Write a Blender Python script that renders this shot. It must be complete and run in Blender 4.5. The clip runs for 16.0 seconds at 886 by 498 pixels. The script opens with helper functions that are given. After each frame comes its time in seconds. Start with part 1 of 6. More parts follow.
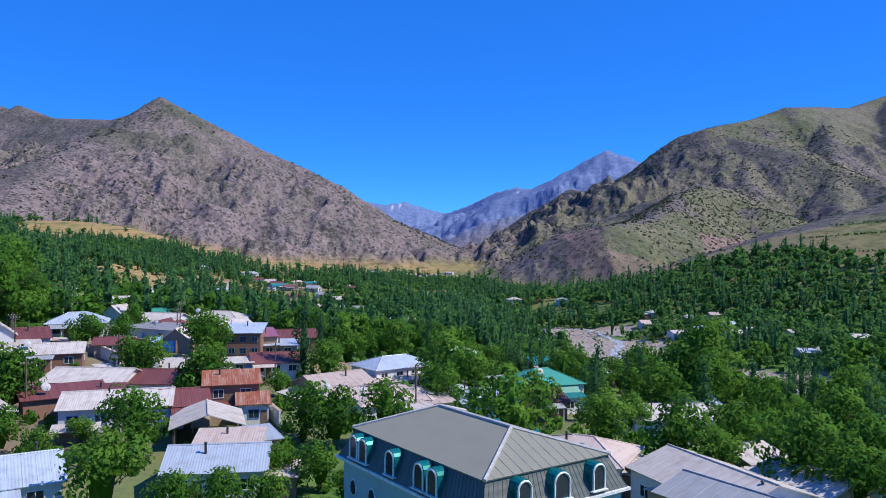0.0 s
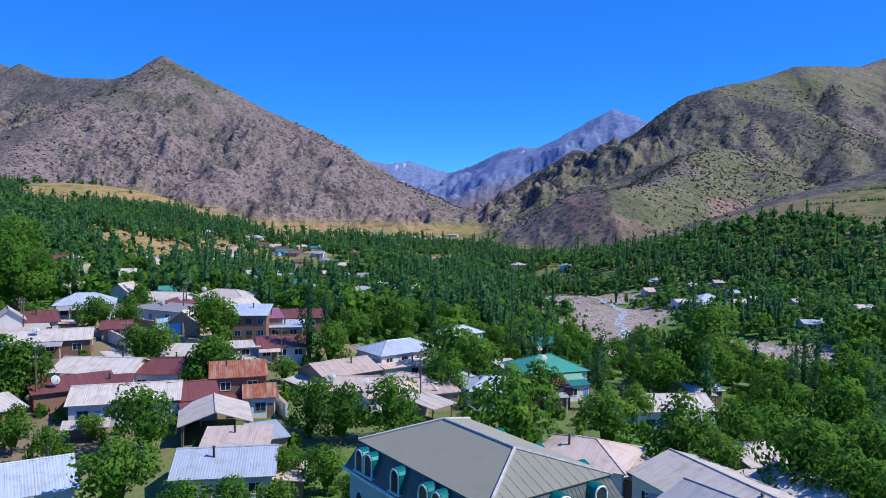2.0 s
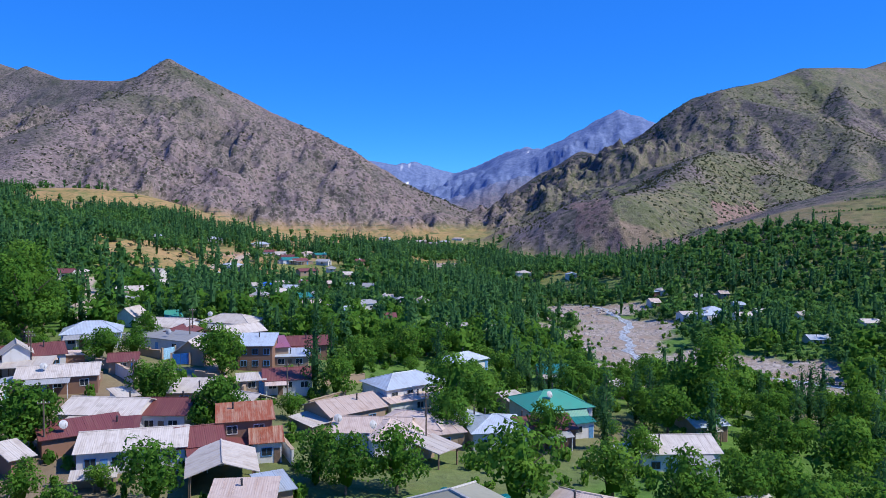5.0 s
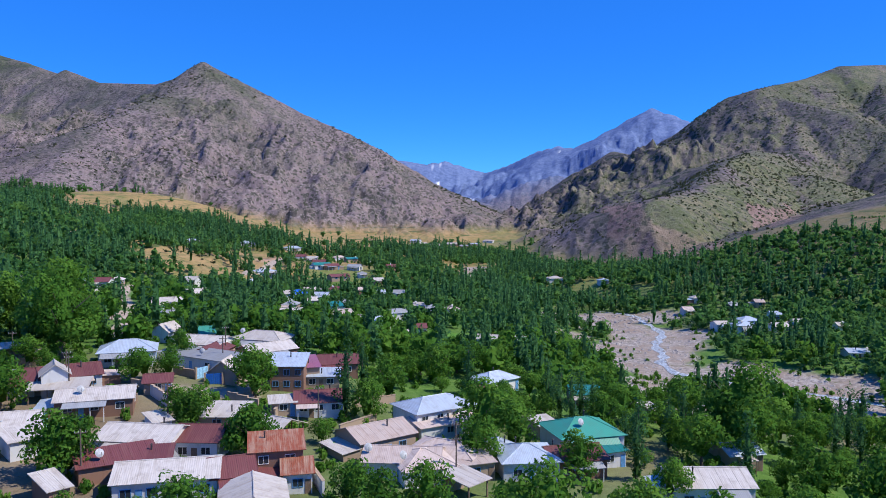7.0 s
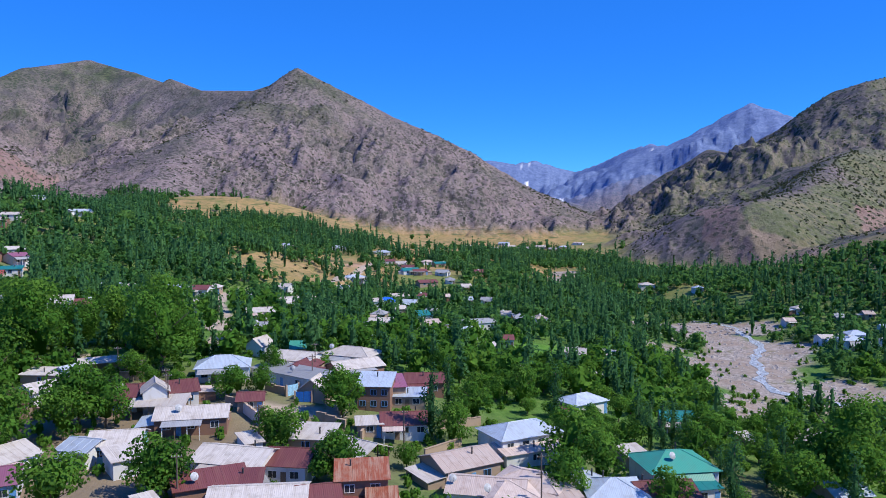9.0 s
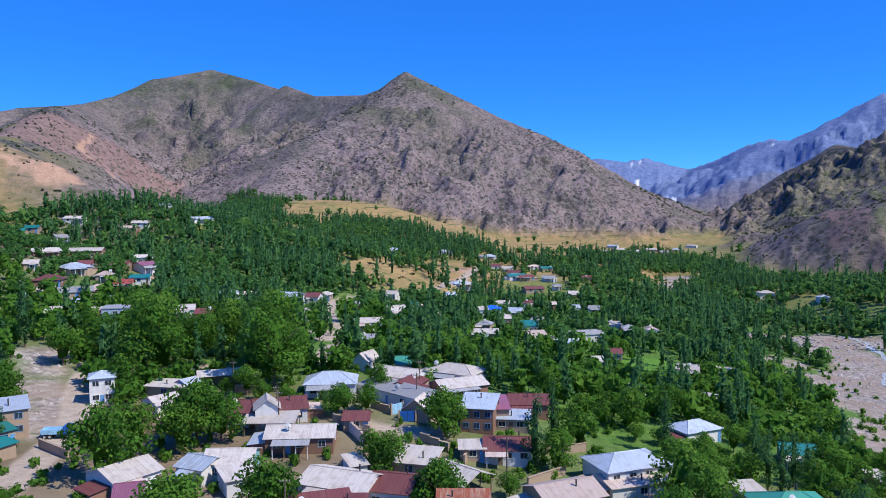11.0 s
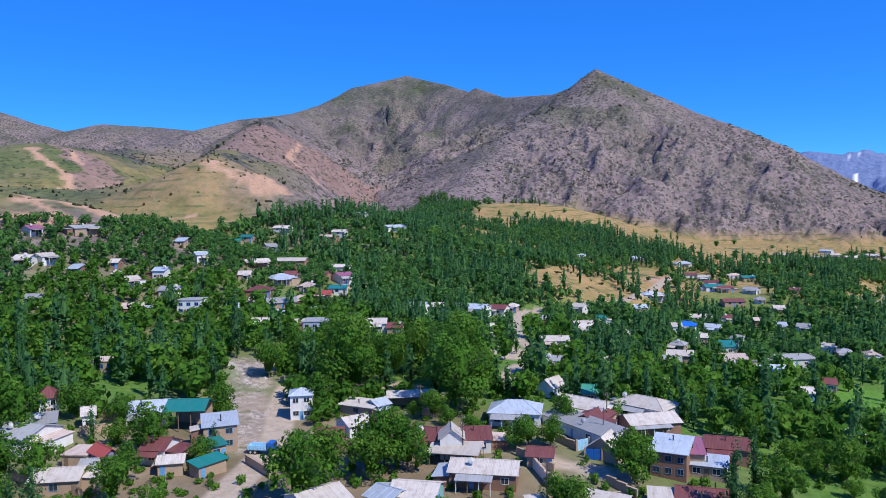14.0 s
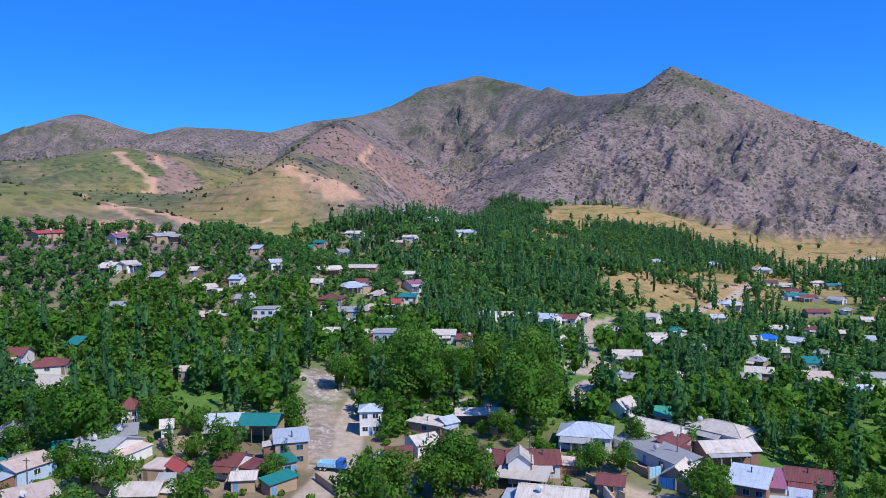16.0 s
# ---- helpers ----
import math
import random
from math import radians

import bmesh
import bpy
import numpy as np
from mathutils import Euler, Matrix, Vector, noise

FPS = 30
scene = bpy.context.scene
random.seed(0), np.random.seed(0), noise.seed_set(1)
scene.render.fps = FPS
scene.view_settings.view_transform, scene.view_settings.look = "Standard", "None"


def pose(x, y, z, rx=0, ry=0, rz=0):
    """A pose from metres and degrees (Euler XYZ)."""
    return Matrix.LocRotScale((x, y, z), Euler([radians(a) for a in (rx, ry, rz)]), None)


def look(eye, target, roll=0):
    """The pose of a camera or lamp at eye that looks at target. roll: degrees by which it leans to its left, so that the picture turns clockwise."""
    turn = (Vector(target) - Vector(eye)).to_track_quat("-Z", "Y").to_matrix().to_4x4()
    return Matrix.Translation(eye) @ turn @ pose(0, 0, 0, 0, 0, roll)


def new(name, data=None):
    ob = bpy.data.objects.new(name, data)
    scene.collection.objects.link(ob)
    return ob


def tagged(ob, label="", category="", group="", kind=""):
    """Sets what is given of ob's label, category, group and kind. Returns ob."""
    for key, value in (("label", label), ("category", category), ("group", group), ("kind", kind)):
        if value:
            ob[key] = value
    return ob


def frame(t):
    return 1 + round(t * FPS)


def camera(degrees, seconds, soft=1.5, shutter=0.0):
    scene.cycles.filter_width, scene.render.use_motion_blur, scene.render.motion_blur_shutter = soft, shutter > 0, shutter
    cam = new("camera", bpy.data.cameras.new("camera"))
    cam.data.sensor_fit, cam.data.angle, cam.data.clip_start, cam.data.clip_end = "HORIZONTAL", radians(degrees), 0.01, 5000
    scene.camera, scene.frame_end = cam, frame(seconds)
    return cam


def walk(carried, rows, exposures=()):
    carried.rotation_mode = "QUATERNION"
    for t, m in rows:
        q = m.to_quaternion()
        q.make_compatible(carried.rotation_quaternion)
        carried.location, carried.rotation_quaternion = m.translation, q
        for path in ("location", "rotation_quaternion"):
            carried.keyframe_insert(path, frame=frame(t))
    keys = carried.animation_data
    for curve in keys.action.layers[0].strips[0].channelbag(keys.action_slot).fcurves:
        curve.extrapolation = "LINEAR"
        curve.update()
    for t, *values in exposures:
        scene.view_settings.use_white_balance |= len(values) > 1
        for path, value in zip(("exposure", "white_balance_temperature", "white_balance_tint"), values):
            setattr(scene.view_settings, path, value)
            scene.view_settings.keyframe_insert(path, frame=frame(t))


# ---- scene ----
cam = camera(60.569, 16.0, soft=0.9)
# seconds, x, y, z, yaw, pitch, roll of a drone that climbs and turns to its left
PATH = [
    (0.0, 0.000, -0.000, 26.000, 0.000, 0.000, 0.278),
    (0.5, -0.003, 0.144, 27.289, 0.081, -1.424, 0.313),
    (1.0, -0.024, 0.220, 28.578, 0.159, -2.787, 0.344),
    (1.5, -0.051, 0.231, 29.873, 0.250, -3.103, 0.349),
    (2.0, -0.040, 0.117, 31.053, 0.332, -3.119, 0.365),
    (2.5, -0.069, 0.034, 32.247, 0.392, -3.128, 0.356),
    (3.0, -0.046, -0.008, 33.278, 0.457, -3.151, 0.357),
    (3.5, -0.049, -0.009, 34.288, 0.519, -3.169, 0.370),
    (4.0, -0.107, 0.050, 35.343, 0.579, -3.164, 0.375),
    (6.5, -0.219, 0.538, 41.021, 1.860, -3.234, 0.340),
    (7.0, -0.198, 0.765, 42.230, 3.018, -3.267, 0.336),
    (7.5, -0.149, 1.088, 43.406, 4.394, -3.275, 0.318),
    (8.0, -0.032, 1.440, 44.494, 5.998, -3.296, 0.186),
    (8.5, 0.074, 1.809, 45.672, 7.837, -3.321, 0.103),
    (9.0, 0.225, 2.153, 46.865, 9.713, -3.351, 0.041),
    (11.5, 0.615, 4.138, 52.766, 19.956, -3.405, -0.446),
    (12.0, 0.383, 4.612, 53.974, 22.129, -3.412, -0.536),
    (12.5, 0.285, 5.166, 55.104, 24.293, -3.445, -0.636),
    (13.0, 0.203, 5.858, 56.224, 26.751, -3.441, -0.726),
    (13.5, 0.039, 6.527, 57.304, 29.236, -3.438, -0.767),
    (14.0, -0.167, 7.151, 58.391, 31.967, -3.432, -0.836),
    (14.5, -0.337, 7.674, 59.513, 34.068, -3.402, -0.833),
    (15.0, -0.434, 8.030, 60.694, 35.637, -3.412, -0.846),
    (15.5, -0.512, 8.305, 61.891, 36.584, -3.452, -0.842),
    (16.0, -0.593, 8.521, 63.102, 37.311, -3.482, -0.834),
]


def aim(x, y, z, yaw, pitch, roll):
    ahead = Vector((-math.sin(radians(yaw)) * math.cos(radians(pitch)),
                    math.cos(radians(yaw)) * math.cos(radians(pitch)), math.sin(radians(pitch))))
    eye = Vector((x, y, z))
    return look(eye, eye + ahead, roll)


walk(cam, [(r[0], aim(*r[1:])) for r in PATH], [(0.0, 0.32), (16.0, 0.32)])

# ---- world, sun ----
SUN_AZ, SUN_EL = radians(98.0), radians(50.0)  # from +y clockwise
world = bpy.data.worlds.new("world")
scene.world = world
world.use_nodes = True
wn, wl = world.node_tree.nodes, world.node_tree.links
sky = wn.new("ShaderNodeTexSky")
sky.sky_type, sky.sun_disc = "NISHITA", False
sky.sun_elevation, sky.sun_rotation = SUN_EL, SUN_AZ
sky.altitude, sky.air_density, sky.dust_density, sky.ozone_density = 1500, 1.0, 0.0, 6.0
sat = wn.new("ShaderNodeHueSaturation")
sat.inputs["Hue"].default_value, sat.inputs["Saturation"].default_value = 0.514, 1.25
wl.new(sky.outputs[0], sat.inputs["Color"])
clear = wn.new("ShaderNodeMix")
clear.data_type, clear.blend_type = "RGBA", "MULTIPLY"
clear.inputs[0].default_value, clear.inputs[7].default_value = 1.0, (0.25, 0.72, 1.13, 1)
wl.new(sat.outputs[0], clear.inputs[6])
even = wn.new("ShaderNodeMix")
even.data_type = "RGBA"
even.inputs[0].default_value, even.inputs[7].default_value = 0.45, (0.16, 1.35, 4.9, 1)
wl.new(clear.outputs[2], even.inputs[6])
wl.new(even.outputs[2], wn["Background"].inputs["Color"])
wn["Background"].inputs["Strength"].default_value = 0.15
sun_data = bpy.data.lights.new("sun", "SUN")
sun_data.energy, sun_data.angle, sun_data.color = 4.2, radians(0.6), (1.0, 0.945, 0.84)
sun = new("sun", sun_data)
SUN_DIR = Vector((math.sin(SUN_AZ) * math.cos(SUN_EL), math.cos(SUN_AZ) * math.cos(SUN_EL), math.sin(SUN_EL)))
sun.matrix_world = look(SUN_DIR * 300, (0, 0, 0))


# ---- node materials ----
def material(name, rough=0.85, metal=0.0, spec=0.3):
    m = bpy.data.materials.new(name)
    m.use_nodes = True
    b = m.node_tree.nodes["Principled BSDF"]
    b.inputs["Roughness"].default_value, b.inputs["Metallic"].default_value = rough, metal
    b.inputs["Specular IOR Level"].default_value = spec
    return m, m.node_tree.nodes, m.node_tree.links, b


def n_noise(nodes, links, vec, scale, detail=4.0, rough=0.6):
    n = nodes.new("ShaderNodeTexNoise")
    n.inputs["Scale"].default_value, n.inputs["Detail"].default_value = scale, detail
    n.inputs["Roughness"].default_value = rough
    links.new(vec, n.inputs["Vector"])
    return n.outputs[0]


def n_ramp(nodes, links, fac, stops):
    r = nodes.new("ShaderNodeValToRGB")
    while len(r.color_ramp.elements) < len(stops):
        r.color_ramp.elements.new(0.5)
    for e, (p, c) in zip(r.color_ramp.elements, stops):
        e.position, e.color = p, (*c, 1)
    links.new(fac, r.inputs[0])
    return r.outputs[0]


def n_mix(nodes, links, fac, a, b, mode="MIX"):
    m = nodes.new("ShaderNodeMix")
    m.data_type, m.blend_type = "RGBA", mode
    for sock, v in ((m.inputs[0], fac), (m.inputs[6], a), (m.inputs[7], b)):
        if isinstance(v, (int, float)):
            sock.default_value = v
        elif isinstance(v, tuple):
            sock.default_value = (*v, 1)
        else:
            links.new(v, sock)
    return m.outputs[2]


def n_math(nodes, links, op, a, b):
    m = nodes.new("ShaderNodeMath")
    m.operation = op
    for sock, v in zip(m.inputs, (a, b)):
        if isinstance(v, (int, float)):
            sock.default_value = v
        else:
            links.new(v, sock)
    return m.outputs[0]


def n_bump(nodes, links, height, strength, distance, shader):
    b = nodes.new("ShaderNodeBump")
    b.inputs["Strength"].default_value, b.inputs["Distance"].default_value = strength, distance
    links.new(height, b.inputs["Height"])
    links.new(b.outputs[0], shader.inputs["Normal"])


def n_map3(nodes, links, vec, sx, sy, sz):
    m = nodes.new("ShaderNodeMapping")
    m.inputs["Scale"].default_value = (sx, sy, sz)
    links.new(vec, m.inputs["Vector"])
    return m.outputs[0]


def ground_material():
    m, N, L, b = material("ground", 0.95, 0, 0.15)
    pos = N.new("ShaderNodeNewGeometry").outputs["Position"]

    def attr(name):
        a = N.new("ShaderNodeAttribute")
        a.attribute_name = name
        return a.outputs["Fac"]

    big, mid, fine = n_noise(N, L, pos, 0.006, 6), n_noise(N, L, pos, 0.045, 8, 0.7), n_noise(N, L, pos, 0.5, 6, 0.7)
    soil = n_ramp(N, L, mid, [(0.3, (0.13, 0.1, 0.065)), (0.5, (0.2, 0.155, 0.105)), (0.7, (0.28, 0.22, 0.155))])
    grass = n_ramp(N, L, fine, [(0.3, (0.05, 0.11, 0.022)), (0.55, (0.09, 0.18, 0.035)), (0.8, (0.18, 0.2, 0.07))])
    dry = n_ramp(N, L, mid, [(0.25, (0.15, 0.15, 0.055)), (0.42, (0.3, 0.21, 0.085)), (0.58, (0.37, 0.24, 0.115)), (0.7, (0.25, 0.2, 0.08)), (0.8, (0.15, 0.17, 0.055))])
    band = N.new("ShaderNodeTexWave")
    band.wave_type, band.bands_direction = "BANDS", "Z"
    band.inputs["Scale"].default_value, band.inputs["Distortion"].default_value, band.inputs["Detail"].default_value = 0.05, 5.0, 4.0
    band.inputs["Detail Scale"].default_value = 0.4
    L.new(pos, band.inputs["Vector"])
    dry = n_mix(N, L, n_ramp(N, L, n_noise(N, L, pos, 0.12, 5, 0.7), [(0.48, (0, 0, 0)), (0.62, (0.7,) * 3)]), dry, (0.12, 0.14, 0.05))
    hedge = n_math(N, L, "MULTIPLY", n_ramp(N, L, band.outputs[1], [(0.86, (0, 0, 0)), (0.93, (1, 1, 1))]), n_ramp(N, L, n_noise(N, L, pos, 0.03, 3), [(0.45, (0, 0, 0)), (0.6, (0.9,) * 3)]))
    dry = n_mix(N, L, hedge, dry, (0.07, 0.1, 0.035))
    rock = n_ramp(N, L, mid, [(0.28, (0.118, 0.096, 0.108)), (0.44, (0.178, 0.14, 0.148)), (0.58, (0.228, 0.174, 0.172)), (0.75, (0.29, 0.222, 0.205))])
    chute = n_noise(N, L, n_map3(N, L, pos, 0.03, 0.006, 0.006), 1.0, 5, 0.65)
    rock = n_mix(N, L, n_ramp(N, L, chute, [(0.42, (0, 0, 0)), (0.62, (0.55,) * 3)]), rock, (0.27, 0.21, 0.2))
    rock = n_mix(N, L, n_ramp(N, L, n_noise(N, L, pos, 0.012, 5, 0.7), [(0.5, (0, 0, 0)), (0.64, (0.5,) * 3)]), rock, (0.12, 0.115, 0.085))
    speck = n_noise(N, L, pos, 0.13, 5, 0.75)

    def tufts(scale, low, high):
        cell = N.new("ShaderNodeTexVoronoi")
        cell.inputs["Scale"].default_value = scale
        L.new(pos, cell.inputs["Vector"])
        size = n_math(N, L, "SUBTRACT", n_noise(N, L, pos, scale * 0.16, 5, 0.7), cell.outputs["Distance"])
        return n_ramp(N, L, size, [(low, (0, 0, 0)), (high, (0.92,) * 3)])

    rock = n_mix(N, L, n_ramp(N, L, speck, [(0.54, (0, 0, 0)), (0.6, (0.6,) * 3)]), rock, (0.07, 0.068, 0.06))
    rock = n_mix(N, L, tufts(0.16, 0.04, 0.18), rock, (0.068, 0.07, 0.055))
    rock = n_mix(N, L, tufts(0.065, 0.17, 0.3), rock, (0.075, 0.066, 0.062))
    rock = n_mix(N, L, n_ramp(N, L, n_noise(N, L, pos, 0.21, 4, 0.7), [(0.56, (0, 0, 0)), (0.6, (0.65,) * 3)]), rock, (0.34, 0.285, 0.275))
    shrub = n_ramp(N, L, mid, [(0.3, (0.05, 0.072, 0.04)), (0.6, (0.105, 0.12, 0.065)), (0.8, (0.17, 0.16, 0.1))])
    dots = tufts(0.12, -0.12, 0.02)
    scrub = n_mix(N, L, dots, n_ramp(N, L, mid, [(0.3, (0.1, 0.095, 0.085)), (0.7, (0.18, 0.15, 0.135))]), (0.028, 0.048, 0.03))
    outcrop = n_ramp(N, L, n_noise(N, L, pos, 0.018, 7, 0.72), [(0.5, (0, 0, 0)), (0.57, (0.85,) * 3)])
    scrub = n_mix(N, L, outcrop, scrub, (0.07, 0.066, 0.08))
    shrub = n_mix(N, L, tufts(0.14, -0.04, 0.08), shrub, (0.045, 0.055, 0.036))
    few = tufts(0.13, 0.08, 0.18)
    meadow = n_ramp(N, L, mid, [(0.3, (0.075, 0.115, 0.035)), (0.5, (0.13, 0.155, 0.055)), (0.7, (0.21, 0.185, 0.085))])
    meadow = n_mix(N, L, few, meadow, (0.05, 0.075, 0.03))
    red = n_ramp(N, L, mid, [(0.3, (0.19, 0.12, 0.11)), (0.55, (0.275, 0.18, 0.16)), (0.8, (0.37, 0.27, 0.235))])
    red = n_mix(N, L, few, red, (0.09, 0.085, 0.06))
    gravel = n_ramp(N, L, fine, [(0.3, (0.13, 0.11, 0.095)), (0.48, (0.29, 0.25, 0.225)), (0.68, (0.5, 0.455, 0.41))])
    gravel = n_mix(N, L, n_ramp(N, L, mid, [(0.42, (0, 0, 0)), (0.6, (0.8,) * 3)]), gravel, (0.27, 0.2, 0.15))
    gravel = n_mix(N, L, n_ramp(N, L, n_noise(N, L, pos, 0.16, 5, 0.7), [(0.56, (0, 0, 0)), (0.64, (0.6,) * 3)]), gravel, (0.13, 0.13, 0.06))
    dirt = n_ramp(N, L, fine, [(0.3, (0.3, 0.24, 0.19)), (0.7, (0.46, 0.38, 0.31))])
    field = n_ramp(N, L, fine, [(0.3, (0.06, 0.17, 0.02)), (0.7, (0.13, 0.26, 0.04))])
    # far range: the blue of haze is put into its rock colour
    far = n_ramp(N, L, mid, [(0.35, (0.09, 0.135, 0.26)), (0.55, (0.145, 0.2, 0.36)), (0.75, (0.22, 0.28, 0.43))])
    snow_c = (0.85, 0.87, 0.9)
    scar = n_ramp(N, L, fine, [(0.3, (0.36, 0.2, 0.13)), (0.7, (0.55, 0.37, 0.26))])
    c = n_mix(N, L, attr("green"), soil, grass)
    c = n_mix(N, L, attr("dry"), c, dry)
    c = n_mix(N, L, attr("rock"), c, rock)
    c = n_mix(N, L, attr("shrub"), c, shrub)
    c = n_mix(N, L, attr("scrub"), c, scrub)
    c = n_mix(N, L, attr("meadow"), c, meadow)
    c = n_mix(N, L, attr("red"), c, red)
    c = n_mix(N, L, attr("scar"), c, scar)
    c = n_mix(N, L, attr("gravel"), c, gravel)
    c = n_mix(N, L, attr("dirt"), c, dirt)
    c = n_mix(N, L, attr("field"), c, field)
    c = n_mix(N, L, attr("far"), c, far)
    c = n_mix(N, L, attr("snow"), c, snow_c)
    L.new(c, b.inputs["Base Color"])
    h = n_math(N, L, "MULTIPLY", mid, n_math(N, L, "ADD", n_math(N, L, "MULTIPLY", attr("steep"), 4.5), 0.6))
    h = n_math(N, L, "ADD", h, n_math(N, L, "MULTIPLY", fine, n_math(N, L, "ADD", n_math(N, L, "MULTIPLY", attr("steep"), 1.2), 0.35)))
    n_bump(N, L, h, 0.8, 1.0, b)
    return m


# ---- the lie of the land ----
def value_noise(x, y, seed):
    xi, yi = np.floor(x).astype(np.int64), np.floor(y).astype(np.int64)
    u, v = x - xi, y - yi
    u, v = u * u * u * (u * (u * 6 - 15) + 10), v * v * v * (v * (v * 6 - 15) + 10)

    def corner(i, j):
        h = (i * 374761393 + j * 668265263 + seed * 974634777) & 0x7FFFFFFF
        h = ((h ^ (h >> 13)) * 1274126177) & 0x7FFFFFFF
        return ((h ^ (h >> 16)) & 0xFFFF) / 65535.0

    a, b, c, d = corner(xi, yi), corner(xi + 1, yi), corner(xi, yi + 1), corner(xi + 1, yi + 1)
    return (a + (b - a) * u) * (1 - v) + (c + (d - c) * u) * v


def fbm(x, y, size, octaves, seed=0, ridged=False, gain=0.5):
    total, amp, norm = 0.0, 1.0, 0.0
    for o in range(octaves):
        k = 2.03 ** o / size
        n = value_noise(x * k + 17.3 * o, y * k - 9.1 * o, seed + o) * 2 - 1
        total = total + amp * ((1 - 2 * np.abs(n)) if ridged else n)
        norm += amp
        amp *= gain
    return total / norm


def along(x, y, line):
    """Distance from a polyline, its third coordinate at the nearest place, and the way along it."""
    best, z, run, done = np.full(np.shape(x), 1e9), np.zeros(np.shape(x)), np.zeros(np.shape(x)), 0.0
    for (ax, ay, az), (bx, by, bz) in zip(line[:-1], line[1:]):
        dx, dy = bx - ax, by - ay
        s = np.clip(((x - ax) * dx + (y - ay) * dy) / (dx * dx + dy * dy), 0, 1)
        d = np.hypot(x - ax - s * dx, y - ay - s * dy)
        near = d < best
        length = math.hypot(dx, dy)
        best, z, run = np.where(near, d, best), np.where(near, az + s * (bz - az), z), np.where(near, done + s * length, run)
        done += length
    return best, z, run


# heights of the ground in the village and round it
VILLAGE = [(-7, 67, 0.5), (-25, 82, 1), (25, 80, 0.5), (-56, 110, 2.5), (-32, 108, 2), (-65, 118, 5), (-67, 140, 6),
           (-42, 155, 4), (-25, 135, 0), (-3, 135, -1), (13, 130, -1.5), (22, 145, -3), (-5, 160, -1.5), (-64, 186, 6),
           (-80, 168, 7), (-82, 192, 7.5), (-104, 165, 7), (-127, 143, 5.5), (-124, 124, 3), (-126, 101, 6),
           (-140, 119, 9.5), (-146, 82, 8), (-161, 99, 14), (-184, 152, 14)]
ROUND = [(-182, 214, 14), (-143, 273, 6), (-157, 316, 5), (-132, 337, -2), (9, 273, -10), (-49, 383, -13), (-111, 452, -14),
         (-238, 343, 22), (-255, 278, 27), (-275, 218, 27), (-303, 183, 33), (-350, 235, 45), (-250, 100, 24), (143, 413, -17),
         (177, 362, -16), (38, 300, -17), (30, 420, -18), (-22, 270, -9), (60, 215, -20), (54, 250, -20), (104, 305, -21), (112, 345, -19), (40, 340, -17), (60, 120, -8), (130, 150, -15), (200, 200, -10), (-87, 936, -16), (0, 0, 1),
         (0, -200, 0), (-300, -100, 25), (300, 0, 0)]
OUTER = [(-112, 640, -8), (-200, 560, 2), (-311, 783, 28), (-250, 650, 10), (-447, 911, 62), (0, 1000, -10), (40, 640, -17),
         (129, 638, -12), (250, 560, 8), (300, 450, 8), (-150, 1100, 0), (-380, 600, 45), (-330, 480, 36), (-420, 330, 55),
         (-900, -400, 60), (900, -400, 40), (0, -1500, 0), (400, 250, 15), (600, 450, 50), (-420, 120, 60)]
RIVER = [(6, 1100, -12), (0, 800, -17), (-4, 704, -18), (15, 560, -20), (70, 460, -22.5), (80, 410, -22.5), (76, 350, -22.3),
         (75, 310, -22.2), (90, 280, -22.2), (118, 252, -22.5), (180, 225, -23), (300, 190, -25), (800, 100, -36)]
